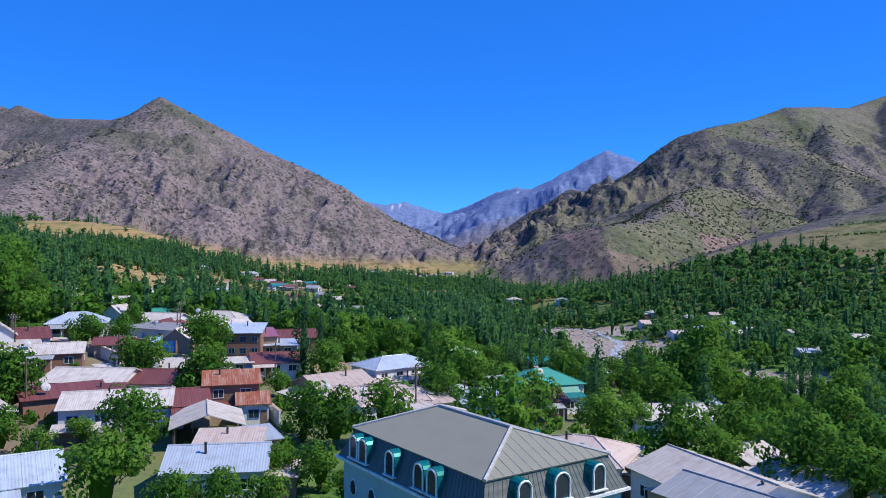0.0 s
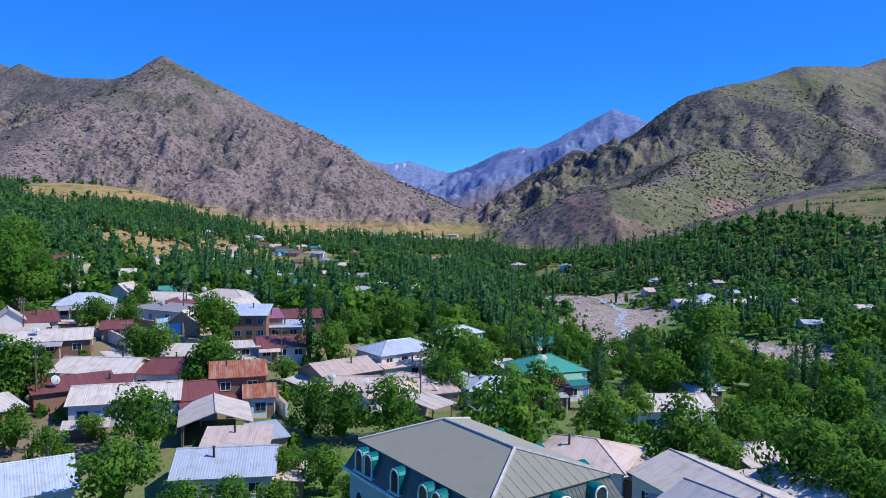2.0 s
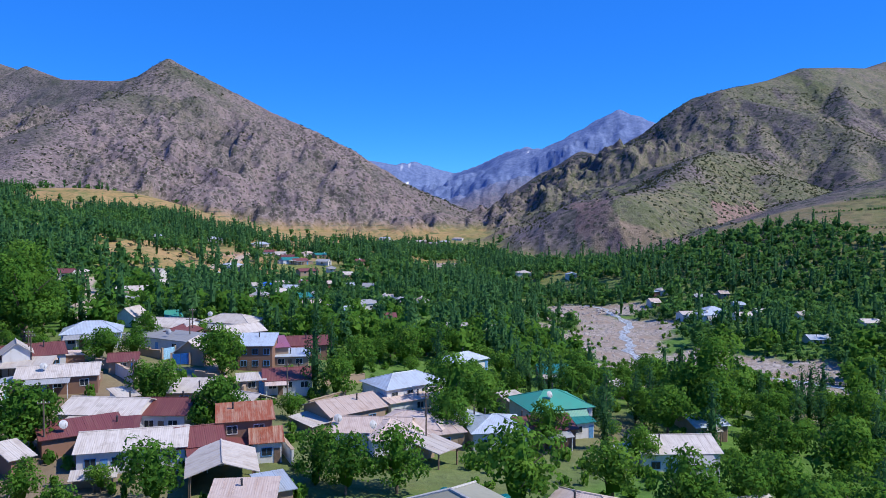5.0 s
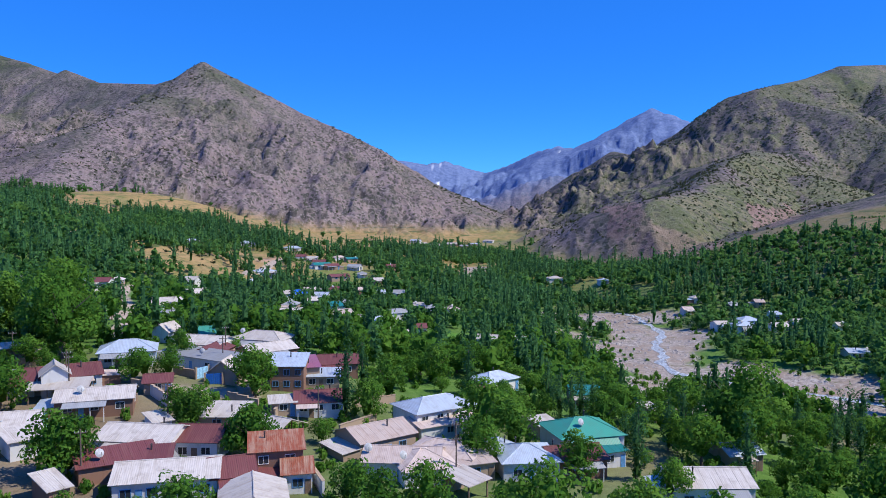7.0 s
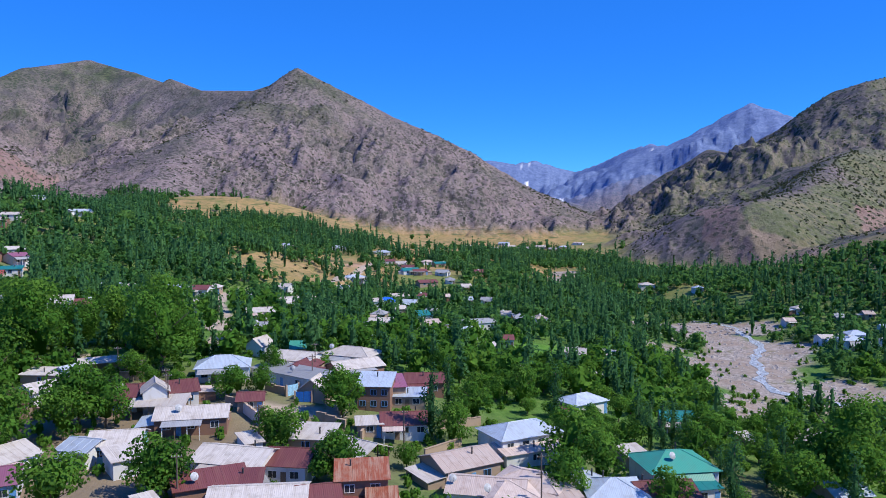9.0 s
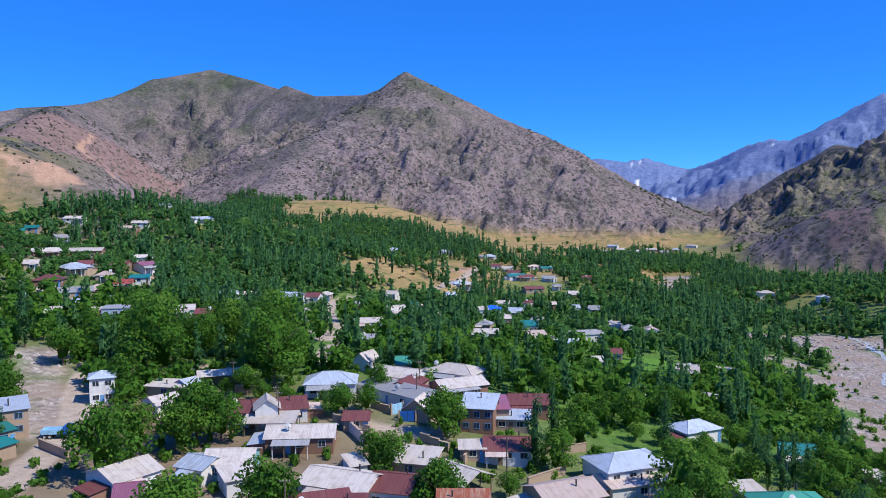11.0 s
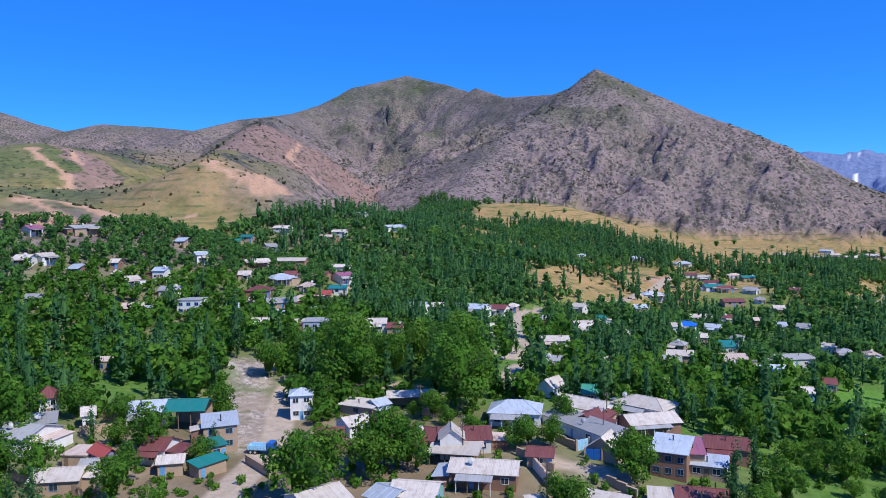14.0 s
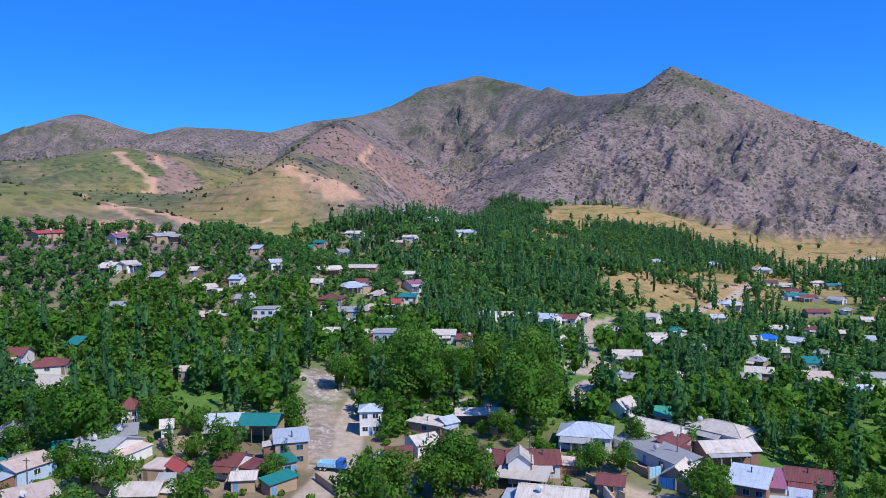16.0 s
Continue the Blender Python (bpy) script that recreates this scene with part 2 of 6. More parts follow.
# crests: place and height, then slope, rounding, relief
CRESTS = [
    ([(-1127, 2014, 402), (-986, 1919, 352), (-782, 1795, 328), (-695, 1723, 332), (-616, 1654, 354), (-554, 1671, 322),
      (-482, 1682, 286), (-397, 1694, 242), (-308, 1692, 204), (-231, 1684, 166), (-155, 1673, 120), (-91, 1647, 68),
      (-41, 1599, 27), (1, 1500, 3)], 0.42, 7, 1.0),
    ([(-622, 1580, 290), (-640, 1450, 240), (-655, 1250, 170), (-610, 1050, 88)], 0.55, 30, 0.8),
    ([(-1192, 2092, 404), (-1372, 2217, 462), (-1560, 2273, 516), (-1637, 2093, 462), (-1645, 1892, 377), (-1610, 1721, 332),
      (-1526, 1452, 289), (-1453, 1234, 239)], 0.4, 30, 1.5),
    ([(-1759, 1491, 276), (-1977, 1539, 303), (-2149, 1472, 319), (-2291, 1439, 294), (-2516, 1451, 344), (-2575, 1343, 383),
      (-2622, 1249, 343), (-2676, 1127, 287), (-2757, 911, 271), (-2842, 591, 283)], 0.4, 40, 0.8),
    ([(-1610, 1721, 332), (-1060, 1071, 224), (-866, 839, 170), (-664, 617, 124), (-484, 427, 96), (-449, 437, 85),
      (-406, 437, 67)], 0.42, 25, 1.0),
    ([(-1400, 200, 110), (-1150, 352, 116), (-1016, 432, 122), (-940, 479, 126), (-952, 561, 142), (-1090, 718, 146), (-1187, 926, 173)], 0.36, 60, 0.5),
    ([(-560, 60, 95), (-457, 157, 84), (-425, 185, 77), (-406, 204, 70), (-380, 221, 64), (-363, 230, 58), (-348, 236, 49)], 0.36, 25, 0.25),
    ([(-700, 360, 80), (-588, 389, 74), (-555, 436, 80), (-494, 447, 69), (-431, 426, 60)], 0.3, 60, 0.3),
    ([(-1000, 4200, 200), (-481, 4474, 310), (-349, 4486, 288), (-220, 4595, 312), (-119, 4648, 278), (20, 4650, 245), (153, 4497, 285),
      (305, 4289, 350), (406, 4180, 371), (477, 4122, 354)], 0.4, 10, 1.0),
    ([(263, 3691, 272), (437, 3775, 326), (610, 3801, 414), (728, 3831, 480), (824, 3812, 527), (906, 3742, 485), (972, 3674, 444),
      (1123, 3630, 413), (1362, 3548, 405)], 0.42, 14, 1.0),
    ([(51, 1899, -3), (143, 1995, 50), (251, 2035, 135), (340, 2022, 187), (382, 1861, 161), (436, 1798, 205), (473, 1737, 231),
      (540, 1707, 284), (583, 1682, 296), (715, 1761, 330), (821, 1824, 370), (954, 1927, 391), (1128, 2118, 424), (1310, 2246, 486),
      (1520, 2231, 517), (1811, 2002, 484)], 0.42, 12, 1.25),
    ([(81, 896, 2), (114, 873, 27), (138, 788, 46), (166, 752, 50), (237, 868, 63), (340, 1099, 106), (426, 1228, 130), (538, 1400, 139),
      (583, 1682, 260)], 0.42, 22, 1.1),
    ([(600, 1690, 285), (700, 1500, 222), (765, 1340, 150), (800, 1150, 90)], 0.45, 20, 1.15),
    ([(715, 1761, 325), (640, 1600, 243), (590, 1480, 185), (560, 1400, 150)], 0.5, 20, 1.25),
    ([(954, 1927, 386), (860, 1700, 303), (770, 1500, 220), (700, 1350, 145), (660, 1250, 90)], 0.5, 20, 1.25),
    ([(1310, 2246, 480), (1180, 1950, 385), (1020, 1700, 278), (900, 1500, 180)], 0.5, 20, 1.25),
    ([(382, 1861, 160), (350, 1700, 118), (330, 1560, 80), (300, 1420, 40)], 0.5, 20, 1.25),
    ([(426, 1228, 130), (471, 1158, 90), (473, 1048, 53), (390, 811, 29)], 0.4, 30, 0.5),
    ([(260, 541, 20), (306, 574, 40), (353, 605, 57), (423, 620, 75), (700, 500, 110), (1100, 300, 130)], 0.33, 50, 0.2),
]


def lie(x, y):
    """Height of the ground, and how far it is mountain."""
    x, y = np.asarray(x, float), np.asarray(y, float)
    top, weight = np.zeros(x.shape), np.zeros(x.shape)
    for px, py, pz in VILLAGE + ROUND + OUTER:
        w = 1.0 / ((x - px) ** 2 + (y - py) ** 2 + (6 + 0.075 * math.hypot(px, py)) ** 2) ** 1.7
        top, weight = top + w * pz, weight + w
    base = top / weight
    d, z, _ = along(x, y, RIVER)
    bed = np.clip((d - 20) / 34, 0, 1)
    base = np.where(y > -50, z * (1 - bed) + np.maximum(base, z) * bed, base)
    base = base + fbm(x, y, 40, 3, 3) * np.clip(np.hypot(x, y) / 400, 0.1, 1.2)
    height = base
    wx, wy = x + 60 * fbm(x, y, 300, 3, 11), y + 60 * fbm(x, y, 300, 3, 12)
    relief = fbm(wx, wy, 330, 6, 21, ridged=True, gain=0.55)
    scree = fbm(x, y, 44, 2, 51, ridged=True, gain=0.6)
    wob, crag = 50 * fbm(x, y, 160, 3, 13), fbm(x, y, 60, 4, 41, ridged=True, gain=0.65)
    flat = [v.ravel() for v in (x, y, wob, relief, crag, scree)]
    height = height.ravel().copy()
    for line, slope, soft, rough in CRESTS:
        lx, ly, lz = zip(*line)
        reach = (max(lz) + 110) / slope
        near = np.nonzero((flat[0] > min(lx) - reach) & (flat[0] < max(lx) + reach) & (flat[1] > min(ly) - reach) & (flat[1] < max(ly) + reach))[0]
        if not len(near):
            continue
        px, py, pw, pr, pc, ps = [v[near] for v in flat]
        d, z, run = along(px, py, line)
        cone, wide = np.full(px.shape, -1e9), soft * soft
        for p, q in zip(line[:-1], line[1:]):
            sd, sz, _ = along(px, py, [p, q])
            fall = np.sqrt(sd * sd + wide) - soft
            cone = np.maximum(cone, sz - slope * fall - (0.32 * np.minimum(fall, 170) if rough >= 1 else 0))
        gully = fbm(run + pw, d * 0.22 + pw, 150, 4, 61, ridged=True, gain=0.6)
        h = cone + rough * np.clip((d - 35) / 240, 0.0, 1) * (pr * 46 + gully * (58 if min(lx) > 60 else 40) + pc * 17 - 28) + rough * np.clip((d - 15) / 120, 0, 1) * ps * 4.5 + rough * np.clip(d / 40, 0.05, 1) * (pc - 0.4) * 2.5
        k = 6.0
        was = height[near]
        g = np.clip((h - was) / (2 * k) + 0.5, 0, 1)
        height[near] = was * (1 - g) + h * g + k * g * (1 - g)
    height = height.reshape(x.shape)
    return height, np.clip((height - base) / 25, 0, 1)


def ground_at(x, y):
    """Height of the ground at one place, from a table near the village."""
    u, v = (x + 460) / 3.0, (y - 20) / 3.0
    i, j = int(u), int(v)
    if 0 <= i < TABLE.shape[0] - 1 and 0 <= j < TABLE.shape[1] - 1:
        u, v = u - i, v - j
        return float((TABLE[i, j] * (1 - u) + TABLE[i + 1, j] * u) * (1 - v) + (TABLE[i, j + 1] * (1 - u) + TABLE[i + 1, j + 1] * u) * v)
    return float(lie(np.array([x]), np.array([y]))[0][0])


TABLE = lie(*np.meshgrid(np.arange(-460, 280, 3.0), np.arange(20, 720, 3.0), indexing="ij"))[0]


GRAVEL = [(-4, 704, 14), (-12, 640, 8), (-21, 566, 10), (38, 430, 12), (55, 440, 16), (75, 440, 20), (97, 440, 16), (70, 410, 20), (88, 385, 24), (78, 355, 22), (72, 330, 20), (75, 300, 15),
          (98, 280, 16), (118, 256, 14), (150, 240, 13), (190, 222, 12), (58, 268, 13), (57, 243, 11), (60, 222, 10), (70, 232, 10), (50, 345, 10), (45, 370, 9), (60, 310, 12), (112, 285, 14), (130, 275, 12), (100, 305, 10), (37, 431, 9), (-1, 726, 14), (-19, 624, 16), (-30, 570, 13), (-8, 670, 12),
          (-166, 166, 7), (-158, 158, 5), (-150, 147, 4), (-140, 142, 4), (-133, 133, 4), (-127, 124, 4)]
# streaks of old snow on the far peaks
SNOW = [([(-111, 3785, 0), (-95, 3740, 0), (-70, 3500, 0), (-43, 3200, 0)], 7), ([(2, 3725, 0), (-20, 3321, 0)], 7),
        ([(-256, 4250, 0), (-238, 4060, 0)], 10), ([(-313, 4454, 0), (-226, 4575, 0)], 5), ([(398, 4092, 0), (385, 3800, 0)], 11)]
ROADS = [([(-104, 96, 0), (-112, 112, 0), (-120, 126, 0), (-127, 136, 0), (-139, 149, 0), (-147, 160, 0), (-150, 168, 0)], 3.4),
         ([(-150, 166, 0), (-140, 170, 0), (-134, 176, 0)], 3.0), ([(-134, 172, 0), (-124, 180, 0), (-112, 176, 0)], 5.5),
         ([(-94, 193, 0), (-103, 207, 0), (-108, 222, 0), (-107, 232, 0), (-112, 250, 0), (-131, 271, 0), (-152, 310, 0), (-166, 345, 0)], 2.6),
         ([(-122, 246, 0), (-116, 240, 0)], 8.0), ([(-166, 345, 0), (-150, 400, 0), (-143, 433, 0), (-148, 504, 0), (-161, 636, 0)], 3.2),
         ([(-47, 150, 0), (-52, 163, 0), (-58, 176, 0)], 2.0), ([(-64, 148, 0), (-52, 150, 0)], 3.0)]
SCARS = [(-484, 430, 14, 5), (-455, 437, 12, 4), (-425, 437, 16, 6), (-360, 236, 10, 9), (-372, 222, 6, 12), (-345, 240, 10, 8), (-155, 560, 10, 22), (-255, 455, 8, 5), (-290, 612, 12, 8),
         (-226, 284, 5, 5), (-330, 262, 10, 8), (-90, 240, 6, 10), (-99, 245, 5, 8)]

# washed-out gullies and banks on the hills
SCAR_LINES = [([(-470, 415, 0), (-457, 421, 0), (-440, 423, 0), (-418, 425, 0), (-408, 437, 0)], 7), ([(-423, 415, 0), (-412, 428, 0)], 8),
              ([(-899, 522, 0), (-812, 492, 0), (-768, 486, 0), (-700, 440, 0)], 7), ([(-868, 554, 0), (-809, 527, 0)], 4),
              ([(-640, 341, 0), (-500, 270, 0), (-381, 222, 0), (-348, 214, 0), (-322, 213, 0)], 4), ([(-346, 200, 0), (-345, 174, 0)], 5),
              ([(-338, 197, 0), (-322, 213, 0)], 5), ([(-407, 317, 0), (-432, 365, 0)], 4), ([(-927, 1021, 0), (-798, 855, 0), (-665, 778, 0)], 5)]

# open dry slopes and fields
OPEN = [[(-387, 1117), (-275, 1167), (-140, 1161), (-12, 1214), (-9, 981), (-78, 944), (-100, 741), (-139, 680), (-176, 723), (-206, 749), (-233, 741), (-266, 767)],
        [(-482, 853), (-427, 861), (-373, 766), (-305, 567), (-273, 456), (-349, 578), (-455, 806)],
        [(-213, 445), (-247, 600), (-207, 597), (-175, 620), (-138, 517), (-137, 484), (-144, 415), (-159, 385), (-174, 371)],
        [(-702, 1077), (-589, 1096), (-498, 1079), (-508, 1061), (-588, 967)],
        [(-405, 877), (-405, 1116), (-347, 1077), (-278, 841), (-338, 855), (-388, 855)],
        [(250, 528), (262, 560), (330, 610), (430, 650), (700, 580), (600, 440), (330, 450), (270, 480)]]


# bare reddish slopes, and gullies full of dark shrubs
RED_ROCK = [[(-1010, 960), (-944, 1011), (-929, 1086), (-814, 1105), (-780, 1050), (-730, 900), (-694, 744), (-623, 597), (-690, 609)],
            [(118, 790), (146, 760), (159, 715), (185, 704), (207, 690), (190, 600), (150, 590), (128, 680)], [(300, 880), (388, 996), (330, 800), (250, 610), (226, 603)],
            [(-930, 560), (-811, 510), (-740, 480), (-640, 420), (-780, 560), (-850, 570)]]
SHRUB_LINES = [([(-1441, 1955, 0), (-1352, 1878, 0), (-1163, 1679, 0), (-1089, 1597, 0)], 45), ([(-1520, 1468, 0), (-1200, 1190, 0), (-979, 989, 0)], 30),
               ([(-1400, 950, 0), (-1074, 759, 0), (-928, 685, 0)], 30), ([(-640, 640, 0), (-560, 520, 0), (-500, 480, 0)], 12)]


def inside(x, y, poly):
    x, y = np.asarray(x), np.asarray(y)
    hit = np.zeros(x.shape, bool)
    for (ax, ay), (bx, by) in zip(poly, poly[1:] + poly[:1]):
        cross = ((ay > y) != (by > y)) & (x < (bx - ax) * (y - ay) / ((by - ay) or 1e-9) + ax)
        hit ^= cross
    return hit


def build_ground():
    az = np.radians(np.concatenate([np.arange(-73, 35, 0.145), np.arange(35, 287, 6.0)]))
    r = np.concatenate([np.geomspace(0.01, 40, 8, endpoint=False), np.geomspace(40, 650, 190, endpoint=False),
                        np.geomspace(650, 2900, 300, endpoint=False), np.geomspace(2900, 4950, 50)])
    R, A = np.meshgrid(r, az, indexing="ij")
    x, y = R * np.sin(A), R * np.cos(A)
    z, mount = lie(x, y)
    n, m = x.shape
    idx = np.arange(n * m).reshape(n, m)
    a, b = idx[:-1], idx[1:]
    quads = np.stack([a, b, np.roll(b, -1, 1), np.roll(a, -1, 1)], -1).reshape(-1, 4)
    me = bpy.data.meshes.new("ground")
    me.vertices.add(n * m)
    me.vertices.foreach_set("co", np.stack([x, y, z], -1).astype(np.float32).ravel())
    me.loops.add(quads.size)
    me.loops.foreach_set("vertex_index", quads.astype(np.int32).ravel())
    me.polygons.add(len(quads))
    me.polygons.foreach_set("loop_start", np.arange(0, quads.size, 4, dtype=np.int32))
    me.polygons.foreach_set("loop_total", np.full(len(quads), 4, dtype=np.int32))
    me.polygons.foreach_set("use_smooth", np.ones(len(quads), dtype=bool))
    me.update()
    dist = np.hypot(x, y)
    patch = fbm(x, y, 90, 5, 31) + 0.5 * fbm(x, y, 500, 2, 37)
    mask = {}
    steep = np.clip(mount * 1.4, 0, 1) * (1 - np.clip((1.7 - np.hypot((x + 180) / 110, (y - 500) / 180)) * 2, 0, 1)) * np.where((x > 120) & (dist < 640), 0.25, 1)
    hills = np.clip((-x - 325) / 50, 0, 1) * np.clip((1500 - dist) / 300, 0, 1) * np.clip((1.15 - y / np.maximum(-x, 1)) * 4, 0, 1)
    mask["steep"] = steep * (1 - 0.6 * hills)
    mask["rock"] = (1 - 0.9 * hills * np.clip(0.9 - patch, 0, 1)) * steep
    mask["shrub"] = steep * np.clip(hills * np.clip(0.15 + patch, 0, 0.6) + np.clip(patch * 2.5 - 0.5, 0, 1) * 0.35, 0, 1)
    mask["shrub"] = np.clip(mask["shrub"] + steep * np.clip((z - 330) / 110, 0, 1) * (x < -1000) * np.clip(0.4 + patch, 0, 1) * 0.6, 0, 1)
    mask["shrub"] = np.clip(mask["shrub"] + steep * np.clip((z - 190) / 130, 0, 1) * np.clip(0.55 + patch, 0, 1) * 0.45 * (dist < 2900), 0, 1)
    low = (1 - steep)
    yards = np.clip(1.3 - np.hypot((x + 52) / 75, (y - 130) / 62), 0, 1) + np.clip(1.2 - np.hypot((x + 135) / 40, (y - 112) / 45), 0, 1) + np.clip(1.2 - np.hypot((x - 8) / 32, (y - 128) / 30), 0, 1)
    mask["green"] = low * np.clip(1.0 + patch - 0.9 * np.clip(yards * 1.6, 0, 1), 0, 1)
    mask["dry"] = np.clip(low * np.clip((dist - 480) / 150, 0, 1) * np.clip(0.8 + patch, 0, 1) + hills * 0.75 + low * np.clip((1.15 + 0.4 * patch - np.hypot((x + 172) / 42, (y - 490) / 100)) * 4, 0, 1) * 0.85, 0, 1)
    jx, jy = x + 14 * fbm(x, y, 40, 3, 96), y + 14 * fbm(x, y, 40, 3, 97)
    for spot in OPEN:
        mask["dry"] = np.maximum(mask["dry"], 0.95 * inside(jx, jy, spot))
    side = np.gradient(z, axis=1) / (np.gradient(A, axis=1) * np.maximum(R, 1))
    clump, east = fbm(x, y, 170, 4, 101), np.clip((x - 60) / 90, 0, 1) * (y > 400) * np.clip((2900 - dist) / 300, 0, 1)
    mask["scrub"] = steep * np.clip(east * np.clip(0.5 + 1.4 * side + 1.0 * clump, 0, 1) + (x < 0) * (dist > 1300) * np.clip(clump * 2 - 0.35, 0, 0.6), 0, 1)
    mask["meadow"] = np.clip(np.clip(mount * 2, 0, 1) * east * np.clip((-0.02 - 0.9 * side - clump) * 5, 0, 1) * np.where(dist < 1250, 0.62, 0.42)
                             + hills * np.clip(0.42 + 1.1 * clump, 0.0, 0.75), 0, 1)
    for line, width in SHRUB_LINES:
        d, _, _ = along(jx, jy, line)
        mask["scrub"] = np.maximum(mask["scrub"], np.clip((width - d) / (0.5 * width), 0, 0.95))
        mask["meadow"] = mask["meadow"] * np.clip(d / width - 0.2, 0, 1)
    mask["red"] = np.zeros(x.shape)
    for spot in RED_ROCK:
        mask["red"] = np.maximum(mask["red"], np.clip(0.8 + 0.6 * clump, 0.4, 0.92) * inside(jx, jy, spot))
    stones = np.full(x.shape, -99.0)
    for gx, gy, gr in GRAVEL:
        stones = np.maximum(stones, gr - np.hypot(x - gx, y - gy))
    mask["gravel"] = np.clip((stones + 4 + 5 * fbm(x, y, 18, 3, 33)) / 4, 0, 1)
    dirt = np.zeros(x.shape)
    for line, width in ROADS:
        d, _, _ = along(x, y, line)
        dirt = np.maximum(dirt, np.clip((width - d) / 1.0 + 0.5, 0, 1))
    mask["dirt"] = dirt
    mask["field"] = np.clip((1 - np.maximum(np.abs(x + 13 - 0.1 * (y - 300)) / 11, np.abs(y - 298) / 24)) * 6, 0, 1)
    scar, rag = np.zeros(x.shape), 0.6 * fbm(x, y, 14, 3, 91)
    for sx, sy, sw, sd in SCARS:
        scar = np.maximum(scar, np.clip((1.2 + rag - np.hypot((x - sx) / sw, (y - sy) / sd)) * 3, 0, 1))
    for line, width in SCAR_LINES:
        d, _, _ = along(x + 6 * fbm(x, y, 30, 3, 92), y + 6 * fbm(x, y, 30, 3, 93), line)
        scar = np.maximum(scar, np.clip((width * (1 + rag) - d) / (0.5 * width), 0, 0.9))
    mask["scar"] = scar
    # from 2.9 km out the haze-blue colour takes over from the rock
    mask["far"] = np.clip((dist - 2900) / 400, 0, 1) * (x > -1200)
    mask["snow"] = np.zeros(x.shape)
    for line, width in SNOW:
        d, _, _ = along(x, y, line)
        mask["snow"] = np.maximum(mask["snow"], np.clip((width * (1 + 0.8 * fbm(x, y, 90, 3, 55)) - d) / 8, 0, 1))
    for key, v in mask.items():
        at = me.attributes.new(key, "FLOAT", "POINT")
        at.data.foreach_set("value", np.clip(v, 0, 1).astype(np.float32).ravel())
    me.materials.append(ground_material())
    return tagged(new("ground", me), "dry grassy valley floor rising into bare rocky mountains", "ground", kind="structure")


build_ground()


# ---- materials of built things ----
def coords(N):
    return N.new("ShaderNodeTexCoord").outputs["Object"]


def tone(c, k):
    return tuple(min(1.0, v * k) for v in c)


def roof_material(name, c, rough, metal, wear, dirty=0.5):
    m, N, L, b = material(name, rough, metal, 0.4)
    vec = coords(N)
    streak = n_noise(N, L, n_map3(N, L, vec, 1.6, 0.18, 0.18), 1.0, 5, 0.7)
    blot = n_noise(N, L, vec, 0.55, 5, 0.65)
    rnd = N.new("ShaderNodeObjectInfo").outputs["Random"]
    base = n_mix(N, L, rnd, tone(c, 0.82), tone(c, 1.12))
    col = n_mix(N, L, n_ramp(N, L, streak, [(0.45, (0, 0, 0)), (0.72, (dirty, dirty, dirty))]), base, wear)
    col = n_mix(N, L, n_ramp(N, L, blot, [(0.5, (0, 0, 0)), (0.75, (dirty * 0.8,) * 3)]), col, tone(wear, 0.7))
    L.new(col, b.inputs["Base Color"])
    wave = N.new("ShaderNodeTexWave")
    wave.wave_type, wave.bands_direction = "BANDS", "X"
    wave.inputs["Scale"].default_value = 1.1
    L.new(vec, wave.inputs["Vector"])
    n_bump(N, L, wave.outputs[1], 0.25, 0.06, b)
    return m


def wall_material(name, c, dirt):
    m, N, L, b = material(name, 0.9, 0, 0.2)
    vec = coords(N)
    blot = n_noise(N, L, n_map3(N, L, vec, 0.8, 0.8, 0.4), 1.0, 6, 0.65)
    fine = n_noise(N, L, vec, 6, 4)
    rnd = N.new("ShaderNodeObjectInfo").outputs["Random"]
    base = n_mix(N, L, rnd, tone(c, 0.85), tone(c, 1.08))
    col = n_mix(N, L, n_ramp(N, L, blot, [(0.5, (0, 0, 0)), (0.78, (0.7,) * 3)]), base, dirt)
    L.new(col, b.inputs["Base Color"])
    n_bump(N, L, fine, 0.3, 0.03, b)
    return m


ROOF = {
    "asbestos": roof_material("asbestos_sheet", (0.5, 0.46, 0.43), 0.9, 0, (0.34, 0.28, 0.235), 0.75),
    "pink": roof_material("dusty_sheet", (0.5, 0.41, 0.37), 0.9, 0, (0.37, 0.26, 0.21), 0.7),
    "maroon": roof_material("maroon_paint", (0.15, 0.045, 0.045), 0.6, 0, (0.22, 0.1, 0.08), 0.5),
    "plum": roof_material("plum_paint", (0.26, 0.09, 0.16), 0.6, 0, (0.26, 0.15, 0.16), 0.4),
    "blue": roof_material("bluish_zinc_sheet", (0.46, 0.53, 0.61), 0.5, 0.2, (0.36, 0.37, 0.39), 0.7),
    "slate": roof_material("grey_sheet", (0.3, 0.31, 0.33), 0.7, 0, (0.2, 0.19, 0.18), 0.5),
    "green": roof_material("sea_green_paint", (0.04, 0.27, 0.2), 0.5, 0, (0.12, 0.24, 0.19), 0.4),
    "teal": roof_material("teal_paint", (0.01, 0.17, 0.16), 0.5, 0, (0.06, 0.18, 0.17), 0.4),
    "red": roof_material("red_paint", (0.38, 0.07, 0.06), 0.6, 0, (0.28, 0.12, 0.1), 0.4),
    "rust": roof_material("rusty_sheet", (0.27, 0.075, 0.04), 0.85, 0.1, (0.46, 0.33, 0.24), 0.8),
    "tarp": roof_material("blue_tarpaulin", (0.01, 0.13, 0.75), 0.5, 0, (0.05, 0.2, 0.7), 0.2),
}
